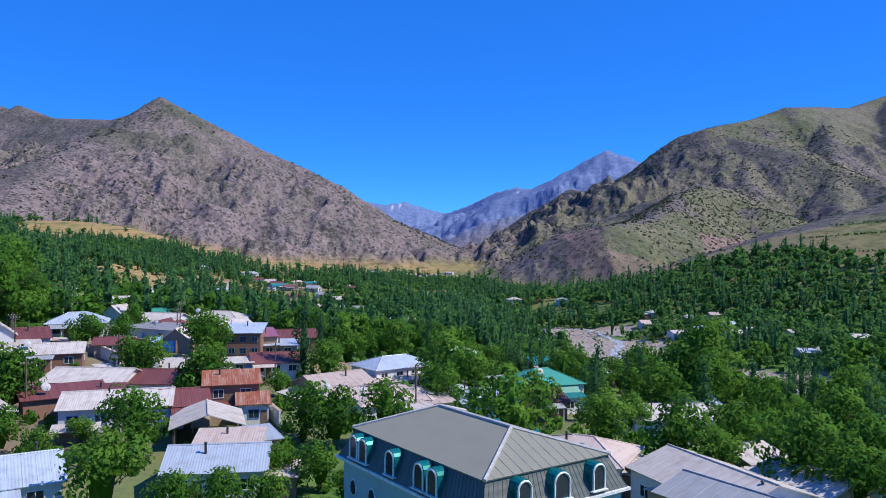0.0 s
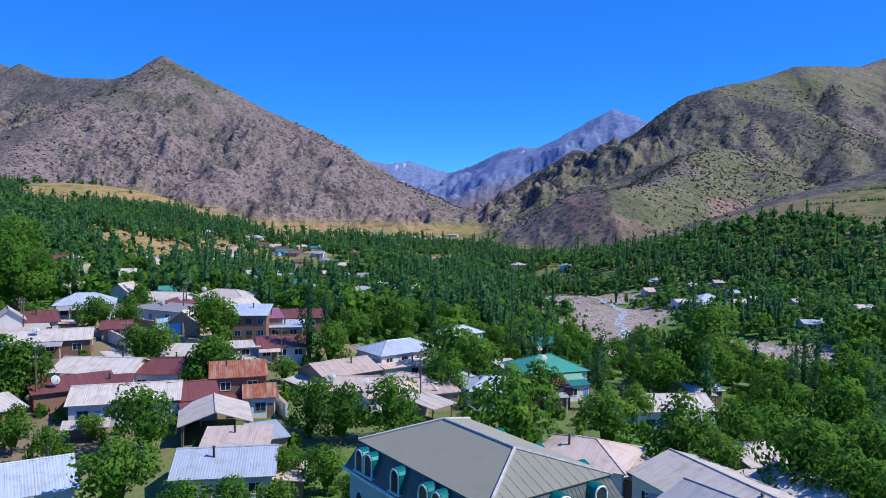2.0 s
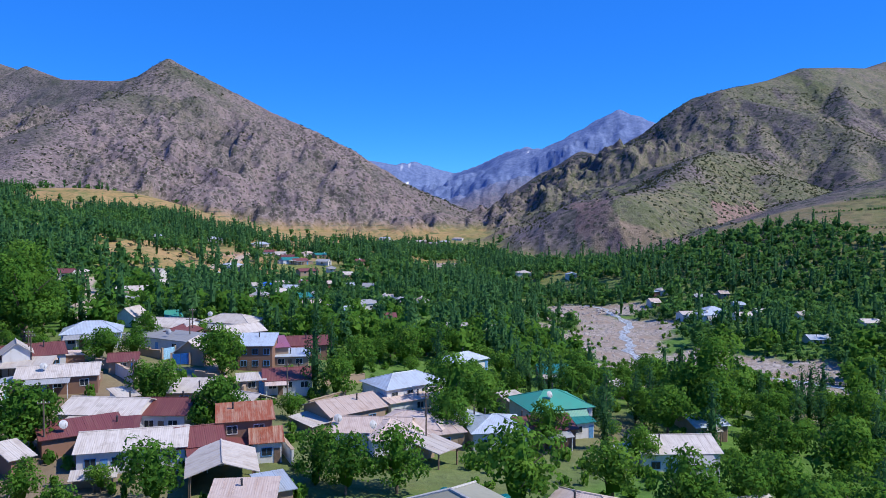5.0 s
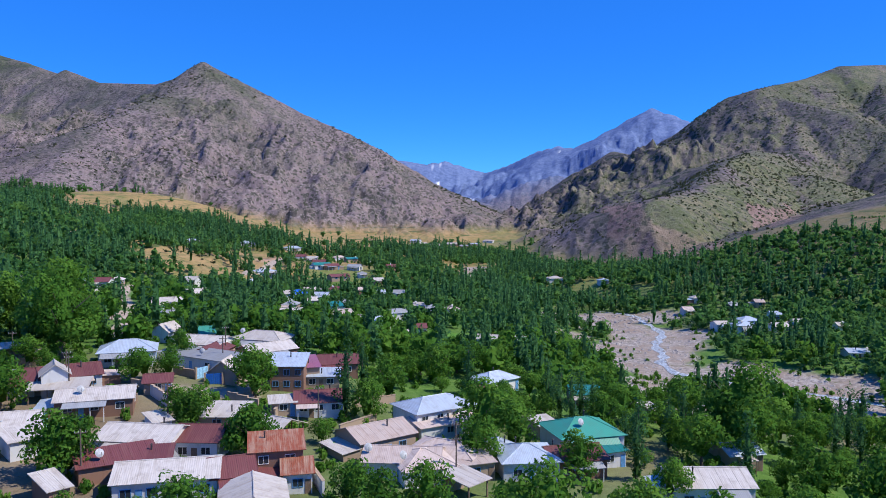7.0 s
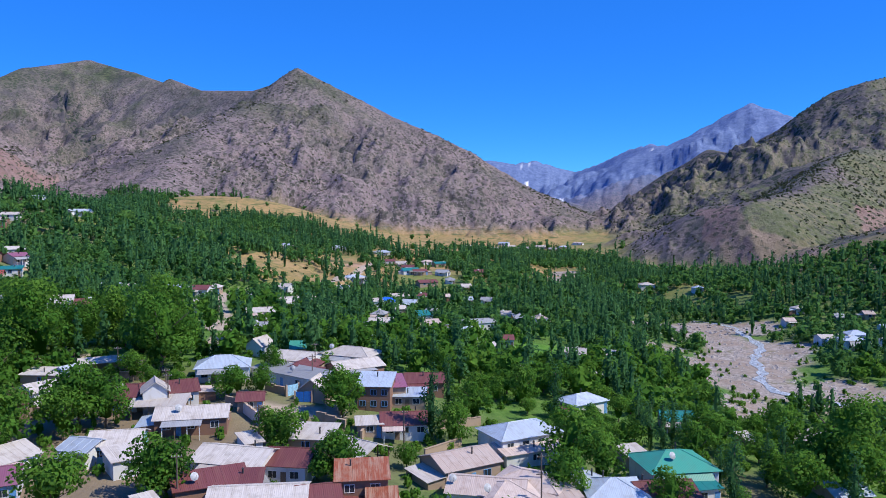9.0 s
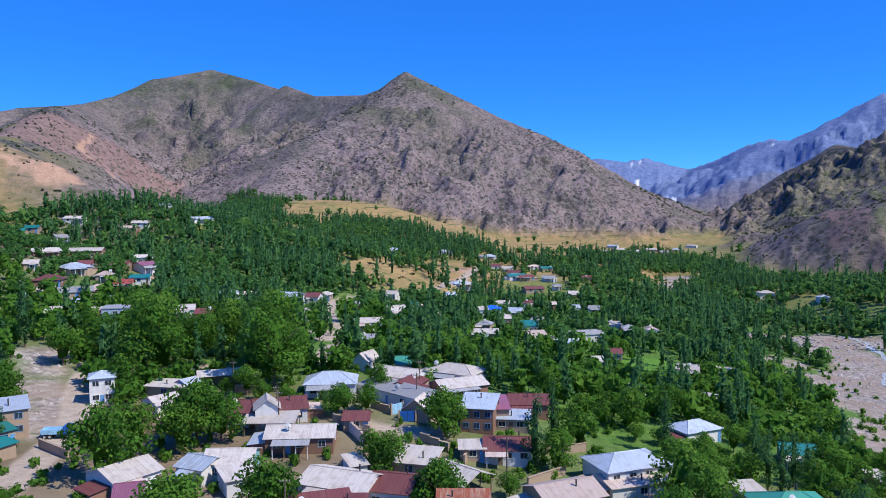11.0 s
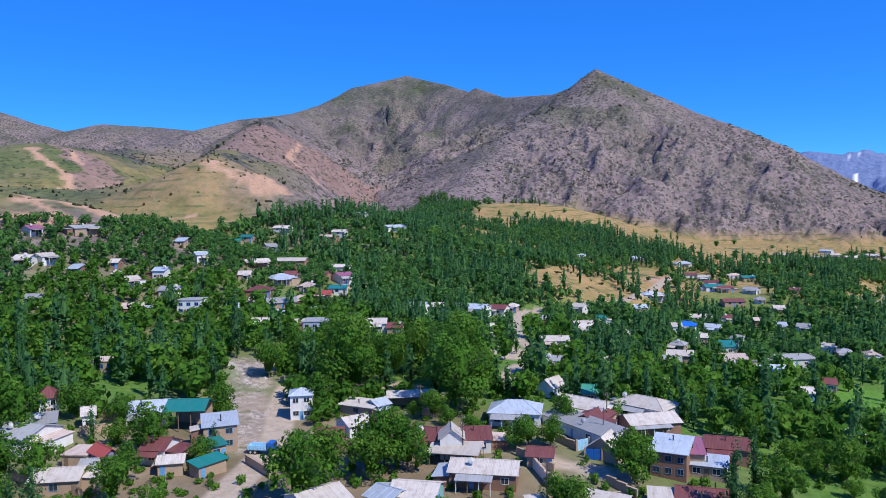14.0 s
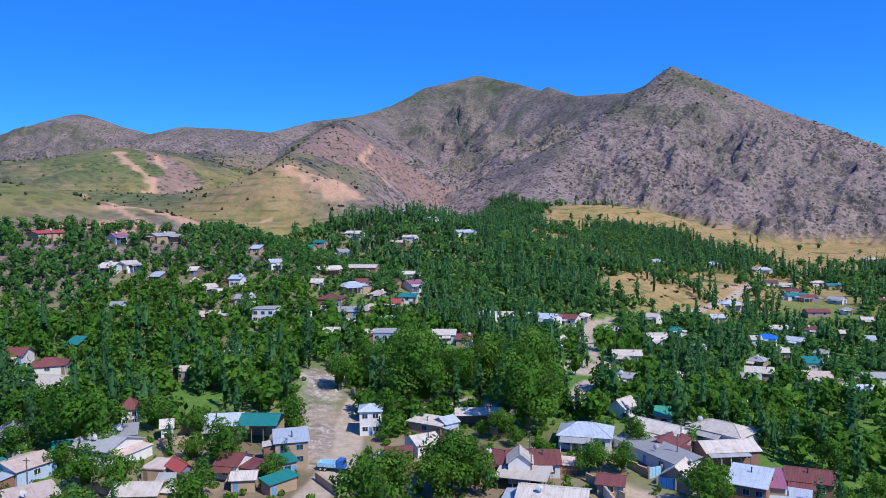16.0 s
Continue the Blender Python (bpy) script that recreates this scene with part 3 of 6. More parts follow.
WALL = {
    "white": wall_material("whitewash", (0.66, 0.66, 0.66), (0.45, 0.4, 0.35)),
    "clay": wall_material("mud_plaster", (0.4, 0.3, 0.22), (0.28, 0.2, 0.14)),
    "brick": wall_material("brown_brick", (0.27, 0.155, 0.11), (0.17, 0.1, 0.07)),
    "teal": wall_material("teal_plaster", (0.2, 0.42, 0.42), (0.3, 0.34, 0.32)),
    "blue": wall_material("pale_blue_plaster", (0.36, 0.47, 0.62), (0.35, 0.36, 0.38)),
    "plum": wall_material("violet_plaster", (0.2, 0.18, 0.34), (0.22, 0.18, 0.2)),
    "open": wall_material("grey_timber", (0.28, 0.22, 0.17), (0.16, 0.12, 0.09)),
}
WORDS = {"asbestos": "weathered grey sheet", "pink": "dusty buff sheet", "maroon": "maroon painted metal", "plum": "purple painted metal",
         "blue": "pale blue zinc", "slate": "dull grey metal", "green": "sea-green metal", "teal": "dark teal metal", "red": "faded red metal",
         "rust": "rusty orange metal", "tarp": "bright blue tarpaulin"}
WALLWORDS = {"white": "whitewashed walls", "clay": "mud plaster walls", "brick": "brown brick walls", "teal": "teal plaster walls",
             "blue": "pale blue plaster walls", "plum": "violet plaster walls", "open": "open timber posts"}


def plain(name, c, rough=0.6, metal=0.0, spread=0.25):
    m, N, L, b = material(name, rough, metal)
    f = n_noise(N, L, coords(N), 3.0, 4)
    L.new(n_ramp(N, L, f, [(0.3, tone(c, 1 - spread)), (0.7, tone(c, 1 + spread))]), b.inputs["Base Color"])
    return m


GLASS = plain("window_glass", (0.03, 0.04, 0.05), 0.12)
FRAME = plain("white_joinery", (0.7, 0.7, 0.68), 0.5)
FRAME_BLUE = plain("blue_joinery", (0.12, 0.3, 0.55), 0.5)
WOOD = plain("old_timber", (0.2, 0.14, 0.1), 0.85)
IRON = plain("dark_iron", (0.06, 0.06, 0.065), 0.6, 0.4)
DISH = plain("dish_enamel", (0.42, 0.43, 0.44), 0.6)


# ---- mesh helpers ----
def mesh_of(name, bm, mat):
    me = bpy.data.meshes.new(name)
    bm.to_mesh(me)
    bm.free()
    if mat:
        me.materials.append(mat)
    return me


def part(name, bm, mat, parent, label=""):
    ob = new(name, mesh_of(name, bm, mat))
    ob.parent = parent
    return tagged(ob, label)


def box(bm, x0, y0, z0, x1, y1, z1):
    v = [bm.verts.new(p) for p in ((x0, y0, z0), (x1, y0, z0), (x1, y1, z0), (x0, y1, z0), (x0, y0, z1), (x1, y0, z1), (x1, y1, z1), (x0, y1, z1))]
    for f in ((3, 2, 1, 0), (4, 5, 6, 7), (0, 1, 5, 4), (1, 2, 6, 5), (2, 3, 7, 6), (3, 0, 4, 7)):
        bm.faces.new([v[i] for i in f])
    return v


def slab(bm, pts, thick=0.1):
    """A sheet of some thickness under a flat polygon."""
    pts = [Vector(p) for p in pts]
    n = (pts[1] - pts[0]).cross(pts[2] - pts[0]).normalized()
    if n.z < 0:
        pts.reverse()
        n = -n
    top, low = [bm.verts.new(p) for p in pts], [bm.verts.new(p - n * thick) for p in pts]
    bm.faces.new(top)
    bm.faces.new(low[::-1])
    k = len(pts)
    for i in range(k):
        bm.faces.new([top[i], low[i], low[(i + 1) % k], top[(i + 1) % k]])


def tube(bm, a, b, r0, r1, sides=6):
    a, b = Vector(a), Vector(b)
    q = (b - a).to_track_quat("Z", "Y")
    ring = []
    for p, r in ((a, r0), (b, r1)):
        ring.append([bm.verts.new(p + q @ Vector((r * math.cos(t), r * math.sin(t), 0))) for t in [math.tau * i / sides for i in range(sides)]])
    for i in range(sides):
        bm.faces.new([ring[0][i], ring[0][(i + 1) % sides], ring[1][(i + 1) % sides], ring[1][i]])
    bm.faces.new(ring[0][::-1])
    bm.faces.new(ring[1])


HOMES = []


def window_at(parent, m, w, h, frame_mat=None):
    """A window in a wall: m is a pose whose x runs along the wall and -y looks out."""
    bm = bmesh.new()
    t = 0.08
    box(bm, -w / 2, -0.06, -h / 2, -w / 2 + t, 0.02, h / 2)
    box(bm, w / 2 - t, -0.06, -h / 2, w / 2, 0.02, h / 2)
    box(bm, -w / 2 + t, -0.06, h / 2 - t, w / 2 - t, 0.02, h / 2)
    box(bm, -w / 2 + t, -0.06, -h / 2, w / 2 - t, 0.02, -h / 2 + t)
    box(bm, -0.03, -0.05, -h / 2 + t, 0.03, 0.02, h / 2 - t)
    ob = part("window", bm, frame_mat or FRAME, parent, "painted wooden window frame")
    ob.matrix_local = m
    bm = bmesh.new()
    box(bm, -w / 2 + t, -0.02, -h / 2 + t, w / 2 - t, 0.01, h / 2 - t)
    part("pane", bm, GLASS, ob)
    return ob


def dish_on(home, x, y, z):
    bm = bmesh.new()
    rings = []
    for k in range(5):
        r = 0.65 * k / 4
        rings.append([bm.verts.new((r * math.cos(t), -0.22 + 0.35 * r * r, r * math.sin(t))) for t in [math.tau * i / 12 for i in range(12)]])
    for p, q in zip(rings[1:-1], rings[2:]):
        for i in range(12):
            bm.faces.new([p[i], p[(i + 1) % 12], q[(i + 1) % 12], q[i]])
    bm.faces.new(rings[1])
    for v in rings[0]:
        bm.verts.remove(v)
    ob = part("satellite_dish", bm, DISH, home, "round white satellite dish")
    ob.matrix_local = pose(x, y, z + 0.7, -25, 0, 20)
    bm = bmesh.new()
    tube(bm, (0, -0.2, 0), (0, 0.1, -0.75), 0.04, 0.04, 5)
    tube(bm, (0, -0.2, -0.6), (0, -0.75, 0), 0.025, 0.025, 4)
    part("mast", bm, IRON, ob)


def house(x, y, yaw, L, W, H, rise, kind, roof, wall, windows=2, chimney=False):
    """A village house. L runs along its front, W back from it, H to the eaves."""
    rng = random.Random(int(x * 7 + y * 13 + L))
    z = ground_at(x, y)
    name = "shed" if wall == "open" or L * W < 32 else "house"
    home = new(name)
    home.matrix_world = pose(x, y, z, 0, 0, yaw)
    HOMES.append((x, y, math.hypot(L, W) / 2, yaw, L / 2, W / 2))
    form = {"gable": "gabled", "hip": "hipped", "shed": "lean-to", "flat": "flat"}[kind]
    tagged(home, f"{'open shed' if wall == 'open' else 'shed' if name == 'shed' else 'house'} with {form} {WORDS[roof]} roof and {WALLWORDS[wall]}",
           name, "houses of the village" if name == "house" else "sheds of the village")
    a, b, o = L / 2, W / 2, 0.45
    back = H + rise if kind == "shed" else H
    if wall == "open":
        n = max(2, round(L / 3) + 1)
        for i in range(n):
            px = -a + 0.15 + (L - 0.3) * i / (n - 1)
            for py, top in ((-b + 0.15, H), (b - 0.15, back)):
                bm = bmesh.new()
                box(bm, px - 0.09, py - 0.09, -1.0, px + 0.09, py + 0.09, top - 0.05)
                part("post", bm, WOOD, home)
        bm = bmesh.new()
        box(bm, -a, b - 0.32, -1.0, a, b - 0.27, back - 0.1)
        part("back_wall", bm, WALL["clay"], home)
    else:
        bm = bmesh.new()
        v = [bm.verts.new(p) for p in ((-a, -b, -2), (a, -b, -2), (a, b, -2), (-a, b, -2), (-a, -b, H), (a, -b, H), (a, b, back), (-a, b, back))]
        for f in ((3, 2, 1, 0), (0, 1, 5, 4), (2, 3, 7, 6), (4, 5, 6, 7)):
            bm.faces.new([v[i] for i in f])
        if kind == "gable":
            g0, g1 = bm.verts.new((-a, 0, H + rise)), bm.verts.new((a, 0, H + rise))
            bm.faces.new([v[1], v[2], v[6], g1, v[5]])
            bm.faces.new([v[3], v[0], v[4], g0, v[7]])
        else:
            bm.faces.new([v[1], v[2], v[6], v[5]])
            bm.faces.new([v[3], v[0], v[4], v[7]])
        part("wall", bm, WALL[wall], home)
    bm = bmesh.new()
    up = 0.05
    if kind == "gable":
        drop = rise * o / b
        for s in (-1, 1):
            slab(bm, [(-a - o, s * (b + o), H - drop + up), (a + o, s * (b + o), H - drop + up), (a + o, 0, H + rise + up), (-a - o, 0, H + rise + up)])
        tube(bm, (-a - o, 0, H + rise + up), (a + o, 0, H + rise + up), 0.12, 0.12, 6)
        slopes = [((0, -(b + o), H - drop), (0, 0, H + rise)), ((0, b + o, H - drop), (0, 0, H + rise))]
    elif kind == "shed":
        k = rise / W
        slab(bm, [(-a - o, -b - o, H - k * o + up), (a + o, -b - o, H - k * o + up), (a + o, b + o, back + k * o + up), (-a - o, b + o, back + k * o + up)])
        slopes = [((0, -b - o, H - k * o), (0, b + o, back + k * o))]
    elif kind == "hip":
        e, drop = max(0.3, a - b * 0.9), rise * o / b
        A, B, z0, z1 = a + o, b + o, H - drop + up, H + rise + up
        slab(bm, [(-A, -B, z0), (A, -B, z0), (e, 0, z1), (-e, 0, z1)])
        slab(bm, [(-A, B, z0), (A, B, z0), (e, 0, z1), (-e, 0, z1)])
        slab(bm, [(A, -B, z0), (A, B, z0), (e, 0, z1)])
        slab(bm, [(-A, -B, z0), (-A, B, z0), (-e, 0, z1)])
        tube(bm, (-e, 0, z1), (e, 0, z1), 0.12, 0.12, 6)
        for sx in (-1, 1):
            for sy in (-1, 1):
                tube(bm, (sx * A, sy * B, z0), (sx * e, 0, z1), 0.1, 0.1, 5)
        slopes = []
    else:
        slab(bm, [(-a - 0.2, -b - 0.2, H + 0.25), (a + 0.2, -b - 0.2, H + 0.25), (a + 0.2, b + 0.2, H + 0.3), (-a - 0.2, b + 0.2, H + 0.3)], 0.25)
        slopes = []
    part("roof", bm, ROOF[roof], home)
    # standing seams of the sheets
    if slopes and math.hypot(x, y) < 170:
        bm = bmesh.new()
        for p, q in slopes:
            n = max(3, int(L / 1.1))
            for i in range(n + 1):
                px = -a - o + 0.03 + (L + 2 * o - 0.06) * i / n
                p0, p1 = Vector((px, p[1], p[2] + up)), Vector((px, q[1], q[2] + up))
                tube(bm, p0, p1, 0.028, 0.028, 4)
        part("roof_seam_set", bm, ROOF[roof], home)
    if wall != "open":
        if windows:
            fm = FRAME_BLUE if rng.random() < 0.35 else FRAME
            two = H > 4.2
            for lv in ([1.6, H - 1.3] if two else [min(1.6, H - 0.9)]):
                for i in range(windows):
                    px = -a + L * (i + 0.5) / windows
                    window_at(home, pose(px, -b - 0.01, lv), min(1.5, L / windows * 0.55), 1.25, fm)
            window_at(home, pose(a + 0.01, rng.uniform(-b / 2, b / 2), min(1.6, H - 0.9), 0, 0, 90), 1.1, 1.2, fm)
        if name == "house" and kind in ("gable", "hip") and rng.random() < 0.55:
            w = rng.uniform(0.35, 0.8) * L
            x0 = rng.uniform(-a, a - w)
            deep, low = rng.uniform(1.6, 2.6), min(2.3, H - 0.45)
            bm = bmesh.new()
            slab(bm, [(x0 - 0.2, -b - deep - 0.3, low), (x0 + w + 0.2, -b - deep - 0.3, low), (x0 + w + 0.2, -b - 0.1, H - 0.2), (x0 - 0.2, -b - 0.1, H - 0.2)], 0.08)
            porch = part("porch_roof", bm, ROOF[rng.choice(("asbestos", "pink", "slate", roof))], home)
            for i in range(max(2, int(w / 2.2) + 1)):
                qx = x0 + 0.1 + (w - 0.2) * i / max(1, int(w / 2.2))
                bm = bmesh.new()
                box(bm, qx - 0.07, -b - deep, -1.2, qx + 0.07, -b - deep + 0.14, low)
                part("porch_post", bm, FRAME if rng.random() < 0.5 else WOOD, porch)
        if name == "house" and rng.random() < 0.5:
            side = rng.choice((-1, 1))
            w, deep, high = rng.uniform(2.2, 4.0), rng.uniform(0.5, 0.9) * W, max(1.9, H - rng.uniform(0.3, 0.9))
            y0 = rng.uniform(-b, b - deep)
            xa, xb = (a, a + w) if side > 0 else (-a - w, -a)
            bm = bmesh.new()
            box(bm, xa, y0, -2, xb, y0 + deep, high - 0.35)
            annex = part("annex", bm, WALL[rng.choice(("clay", "brick", wall))], home)
            bm = bmesh.new()
            near, off = (xa, xb + 0.3) if side > 0 else (xb, xa - 0.3)
            slab(bm, [(near, y0 - 0.3, high), (off, y0 - 0.3, high - 0.35), (off, y0 + deep + 0.3, high - 0.35), (near, y0 + deep + 0.3, high)], 0.08)
            part("annex_roof", bm, ROOF[rng.choice(("asbestos", "pink", "maroon", "slate", "blue"))], annex)
        if name == "house" and rng.random() < 0.2:
            dish_on(home, rng.uniform(-a, a), -b * 0.5, H + rise * 0.5 + 0.2)
        bm = bmesh.new()
        dx = -a + 0.9 if not windows else -a + L / max(1, windows)
        dx = min(dx, a - 0.6)
        box(bm, dx - 0.45, -b - 0.05, -1.0, dx + 0.45, -b + 0.02, min(2.05, H - 0.2))
        part("door", bm, WOOD if rng.random() < 0.6 else FRAME_BLUE, home, "plain wooden door")
        if name == "house" and rng.random() < 0.6 and kind != "flat":
            bm = bmesh.new()
            cx, cy = rng.uniform(-a * 0.6, a * 0.6), rng.choice((-1, 1)) * b * 0.35
            top = H + rise + 0.55
            tube(bm, (cx, cy, H + 0.1), (cx, cy, top), 0.13, 0.13, 8)
            tube(bm, (cx, cy, top + 0.06), (cx, cy, top + 0.2), 0.22, 0.04, 8)
            part("stovepipe", bm, IRON, home, "dark iron stovepipe")
    return home


# ---- the mansard-roofed building ----
def arch_points(w, h, n=8):
    pts = [(-w / 2, 0), (w / 2, 0), (w / 2, h - w / 2)]
    pts += [(w / 2 * math.cos(t), h - w / 2 + w / 2 * math.sin(t)) for t in [math.pi * i / n for i in range(1, n)]]
    return pts + [(-w / 2, h - w / 2)]


def prism(bm, outline, y0, y1):
    a, b = [bm.verts.new((x, y0, z)) for x, z in outline], [bm.verts.new((x, y1, z)) for x, z in outline]
    bm.faces.new(a)
    bm.faces.new(b[::-1])
    k = len(outline)
    for i in range(k):
        bm.faces.new([a[i], b[i], b[(i + 1) % k], a[(i + 1) % k]])


def dormer(parent, m, w=1.25, h=1.9, deep=1.5):
    bm = bmesh.new()
    outer = arch_points(w + 0.3, h + 0.15)
    prism(bm, outer, -0.12, deep)
    ob = part("dormer", bm, TEAL_SHEET, parent, "arched dormer clad in glossy teal sheet")
    ob.matrix_local = m
    bm = bmesh.new()
    inner = arch_points(w, h)
    for (x0, z0), (x1, z1) in zip(inner[1:], inner[2:] + inner[:1]):
        tube(bm, (x0, -0.15, z0), (x1, -0.15, z1), 0.09, 0.09, 5)
    part("frame", bm, FRAME, ob, "white arched frame")
    bm = bmesh.new()
    prism(bm, [(px * 0.9, pz * 0.97 + 0.05) for px, pz in inner], -0.135, -0.1)
    part("pane", bm, GLASS, ob)
    bm = bmesh.new()
    box(bm, -w / 2 - 0.2, -0.35, -0.1, w / 2 + 0.2, 0.1, 0.0)
    part("sill", bm, FRAME, ob)


TEAL_SHEET = plain("teal_glossy_sheet", (0.005, 0.16, 0.15), 0.25, 0.3, 0.35)
STEEP = roof_material("green_grey_ribbed_sheet", (0.1, 0.115, 0.105), 0.55, 0.1, (0.17, 0.18, 0.16), 0.6)
UPPER = roof_material("olive_grey_roofing", (0.27, 0.27, 0.215), 0.9, 0, (0.23, 0.23, 0.185), 0.4)
SEAM = plain("ridge_flashing", (0.42, 0.41, 0.39), 0.6)
PLASTER = wall_material("pale_green_plaster", (0.42, 0.52, 0.5), (0.35, 0.38, 0.36))


def mansard(x, y, yaw, L, W, z_low, z_eave, z_knee, z_top):
    """L along the local x, W along y; a hipped upper roof on steep lower slopes."""
    home = tagged(new("mansard_building"), "large plastered building with grey hipped mansard roof and teal dormers", "building")
    home.matrix_world = pose(x, y, 0, 0, 0, yaw)
    HOMES.append((x, y, math.hypot(L, W) / 2 + 1, yaw, L / 2 + 1, W / 2 + 1))
    a, b, run = L / 2, W / 2, 1.15
    A, B = a + run, b + run
    bm = bmesh.new()
    box(bm, -A + 0.35, -B + 0.35, z_low - 3, A - 0.35, B - 0.35, z_eave)
    part("wall", bm, PLASTER, home)
    bm = bmesh.new()
    box(bm, -A - 0.2, -B - 0.2, z_eave - 0.22, A + 0.2, B + 0.2, z_eave)
    part("cornice", bm, FRAME, home)
    for c0, c1, d0, d1 in (((-A, -B), (A, -B), (a, -b), (-a, -b)), ((A, -B), (A, B), (a, b), (a, -b)),
                           ((A, B), (-A, B), (-a, b), (a, b)), ((-A, B), (-A, -B), (-a, -b), (-a, b))):
        bm = bmesh.new()
        slab(bm, [(*c0, z_eave), (*c1, z_eave), (*d0, z_knee), (*d1, z_knee)], 0.1)
        part("steep_roof", bm, STEEP, home)
        bm = bmesh.new()
        n = int(math.dist(c0, c1) / 0.45)
        for i in range(n + 1):
            s = i / n
            lo = Vector((*c0, z_eave)).lerp(Vector((*c1, z_eave)), s)
            hi = Vector((*d1, z_knee)).lerp(Vector((*d0, z_knee)), s)
            tube(bm, lo, hi, 0.035, 0.035, 4)
        part("ribs", bm, STEEP, home)
    e = a - 0.72 * b
    over = 0.25
    P = [(-a - over, -b - over), (a + over, -b - over), (a + over, b + over), (-a - over, b + over)]
    ridge = ((-e, 0, z_top), (e, 0, z_top))
    for pts in ([(*P[0], z_knee), (*P[1], z_knee), ridge[1], ridge[0]], [(*P[2], z_knee), (*P[3], z_knee), ridge[0], ridge[1]],
                [(*P[1], z_knee), (*P[2], z_knee), ridge[1]], [(*P[3], z_knee), (*P[0], z_knee), ridge[0]]):
        bm = bmesh.new()
        slab(bm, pts, 0.12)
        part("upper_roof", bm, UPPER, home)
    for p, q in ((P[0], ridge[0]), (P[3], ridge[0]), (P[1], ridge[1]), (P[2], ridge[1])):
        bm = bmesh.new()
        tube(bm, (*p, z_knee + 0.03), (q[0], q[1], q[2] + 0.03), 0.16, 0.16, 5)
        part("hip_flashing", bm, SEAM, home)
    bm = bmesh.new()
    tube(bm, (ridge[0][0], 0, z_top + 0.03), (ridge[1][0], 0, z_top + 0.03), 0.16, 0.16, 5)
    part("ridge_flashing", bm, SEAM, home)
    # light seams on the upper hip slopes
    for end in (-1, 1):
        bm = bmesh.new()
        for i in range(1, 14):
            s = i / 14
            y0 = -b - over + (W + 2 * over) * s
            reach = 1 - abs(2 * s - 1)
            hi = (end * (a + over - (a + over - e) * reach), y0, z_knee + (z_top - z_knee) * reach + 0.02)
            tube(bm, (end * (a + over), y0, z_knee + 0.02), hi, 0.03, 0.03, 4)
        part("seams", bm, SEAM, home)
    zd = z_eave + 0.35
    for px in (-7.6, -6.0, -1.6, 2.6, 4.4):
        dormer(home, pose(px, -B + 0.12, zd))
    for py in (-3.4, 0.2, 4.0):
        dormer(home, pose(A - 0.12, py, zd, 0, 0, 90), 1.5 if py == 0.2 else 1.2)
    for py in (-3, 3):
        dormer(home, pose(-A + 0.12, py, zd, 0, 0, -90))
    for px in (-5.5, 0, 5.5):
        dormer(home, pose(px, B - 0.12, zd, 0, 0, 180))
    zl = z_eave - 2.4
    for px in (-8.2, -5.0, 0.5, 5.0):
        bm = bmesh.new()
        prism(bm, [(0.55 * math.cos(t), 0.75 * math.sin(t)) for t in [math.tau * i / 14 for i in range(14)]], -0.06, 0.05)
        w = part("round_window", bm, FRAME, home)
        w.matrix_local = pose(px, -B + 0.34, zl)
        bm = bmesh.new()
        prism(bm, [(0.45 * math.cos(t), 0.63 * math.sin(t)) for t in [math.tau * i / 14 for i in range(14)]], -0.09, 0.0)
        part("pane", bm, GLASS, w)
    bm = bmesh.new()
    prism(bm, [(1.5 * math.cos(t), 1.2 * math.sin(t)) for t in [math.pi * i / 10 for i in range(11)]], -1.6, 0)
    c = part("porch_canopy", bm, TEAL_SHEET, home, "domed teal porch canopy")
    c.matrix_local = pose(-4.2, -B + 0.35, zl - 1.8)
    return home


# ---- houses ----
mansard(2.6, 63.3, -54.9, 18.4, 12.0, 0.4, 7.6, 10.1, 12.1)
house(-42.0, 73.1, 31, 9.0, 10.0, 2.9, 1.6, 'gable', 'blue', 'white', 2)
house(-23.3, 79.7, 9, 9.7, 9.0, 3.0, 1.5, 'gable', 'blue', 'white', 3)
house(-30.0, 96.9, 108, 9.0, 8.2, 2.7, 1.4, 'gable', 'asbestos', 'open', 0)
house(-24.3, 87.0, 8, 7.0, 5.0, 3.1, 0.6, 'shed', 'pink', 'clay', 1)
house(-43.7, 102.7, 16, 13.4, 9.0, 3.1, 1.4, 'gable', 'asbestos', 'white', 4)
house(-35.7, 105.0, 24, 5.8, 8.0, 3.1, 1.5, 'gable', 'maroon', 'white', 2)
house(-51.3, 107.5, 17, 10.9, 4.0, 2.7, 0.7, 'shed', 'maroon', 'brick', 2)
house(-53.3, 116.6, -4, 12.0, 9.0, 3.0, 1.4, 'gable', 'asbestos', 'white', 3)
house(-44.8, 118.7, 2, 7.2, 9.0, 3.1, 1.4, 'gable', 'maroon', 'white', 2)
house(-30.6, 110.2, 17, 7.5, 6.0, 5.0, 1.0, 'shed', 'rust', 'brick', 2)
house(-26.4, 105.9, 16, 4.0, 4.0, 3.0, 0.8, 'shed', 'rust', 'white', 1)
house(-69.7, 132.7, 21, 12.7, 8.0, 2.9, 1.3, 'gable', 'asbestos', 'brick', 3)
house(-64.1, 146.1, 19, 5.0, 6.0, 2.5, 1.0, 'gable', 'maroon', 'clay', 1)
house(26.5, 72.7, -68, 14.0, 10.0, 3.5, 1.6, 'gable', 'asbestos', 'white', 3)
house(15.7, 83.7, -27, 10.2, 9.0, 3.5, 1.6, 'hip', 'pink', 'white', 2)
house(36.5, 74.5, -63, 8.7, 8.0, 3.1, 1.2, 'gable', 'asbestos', 'clay', 1)
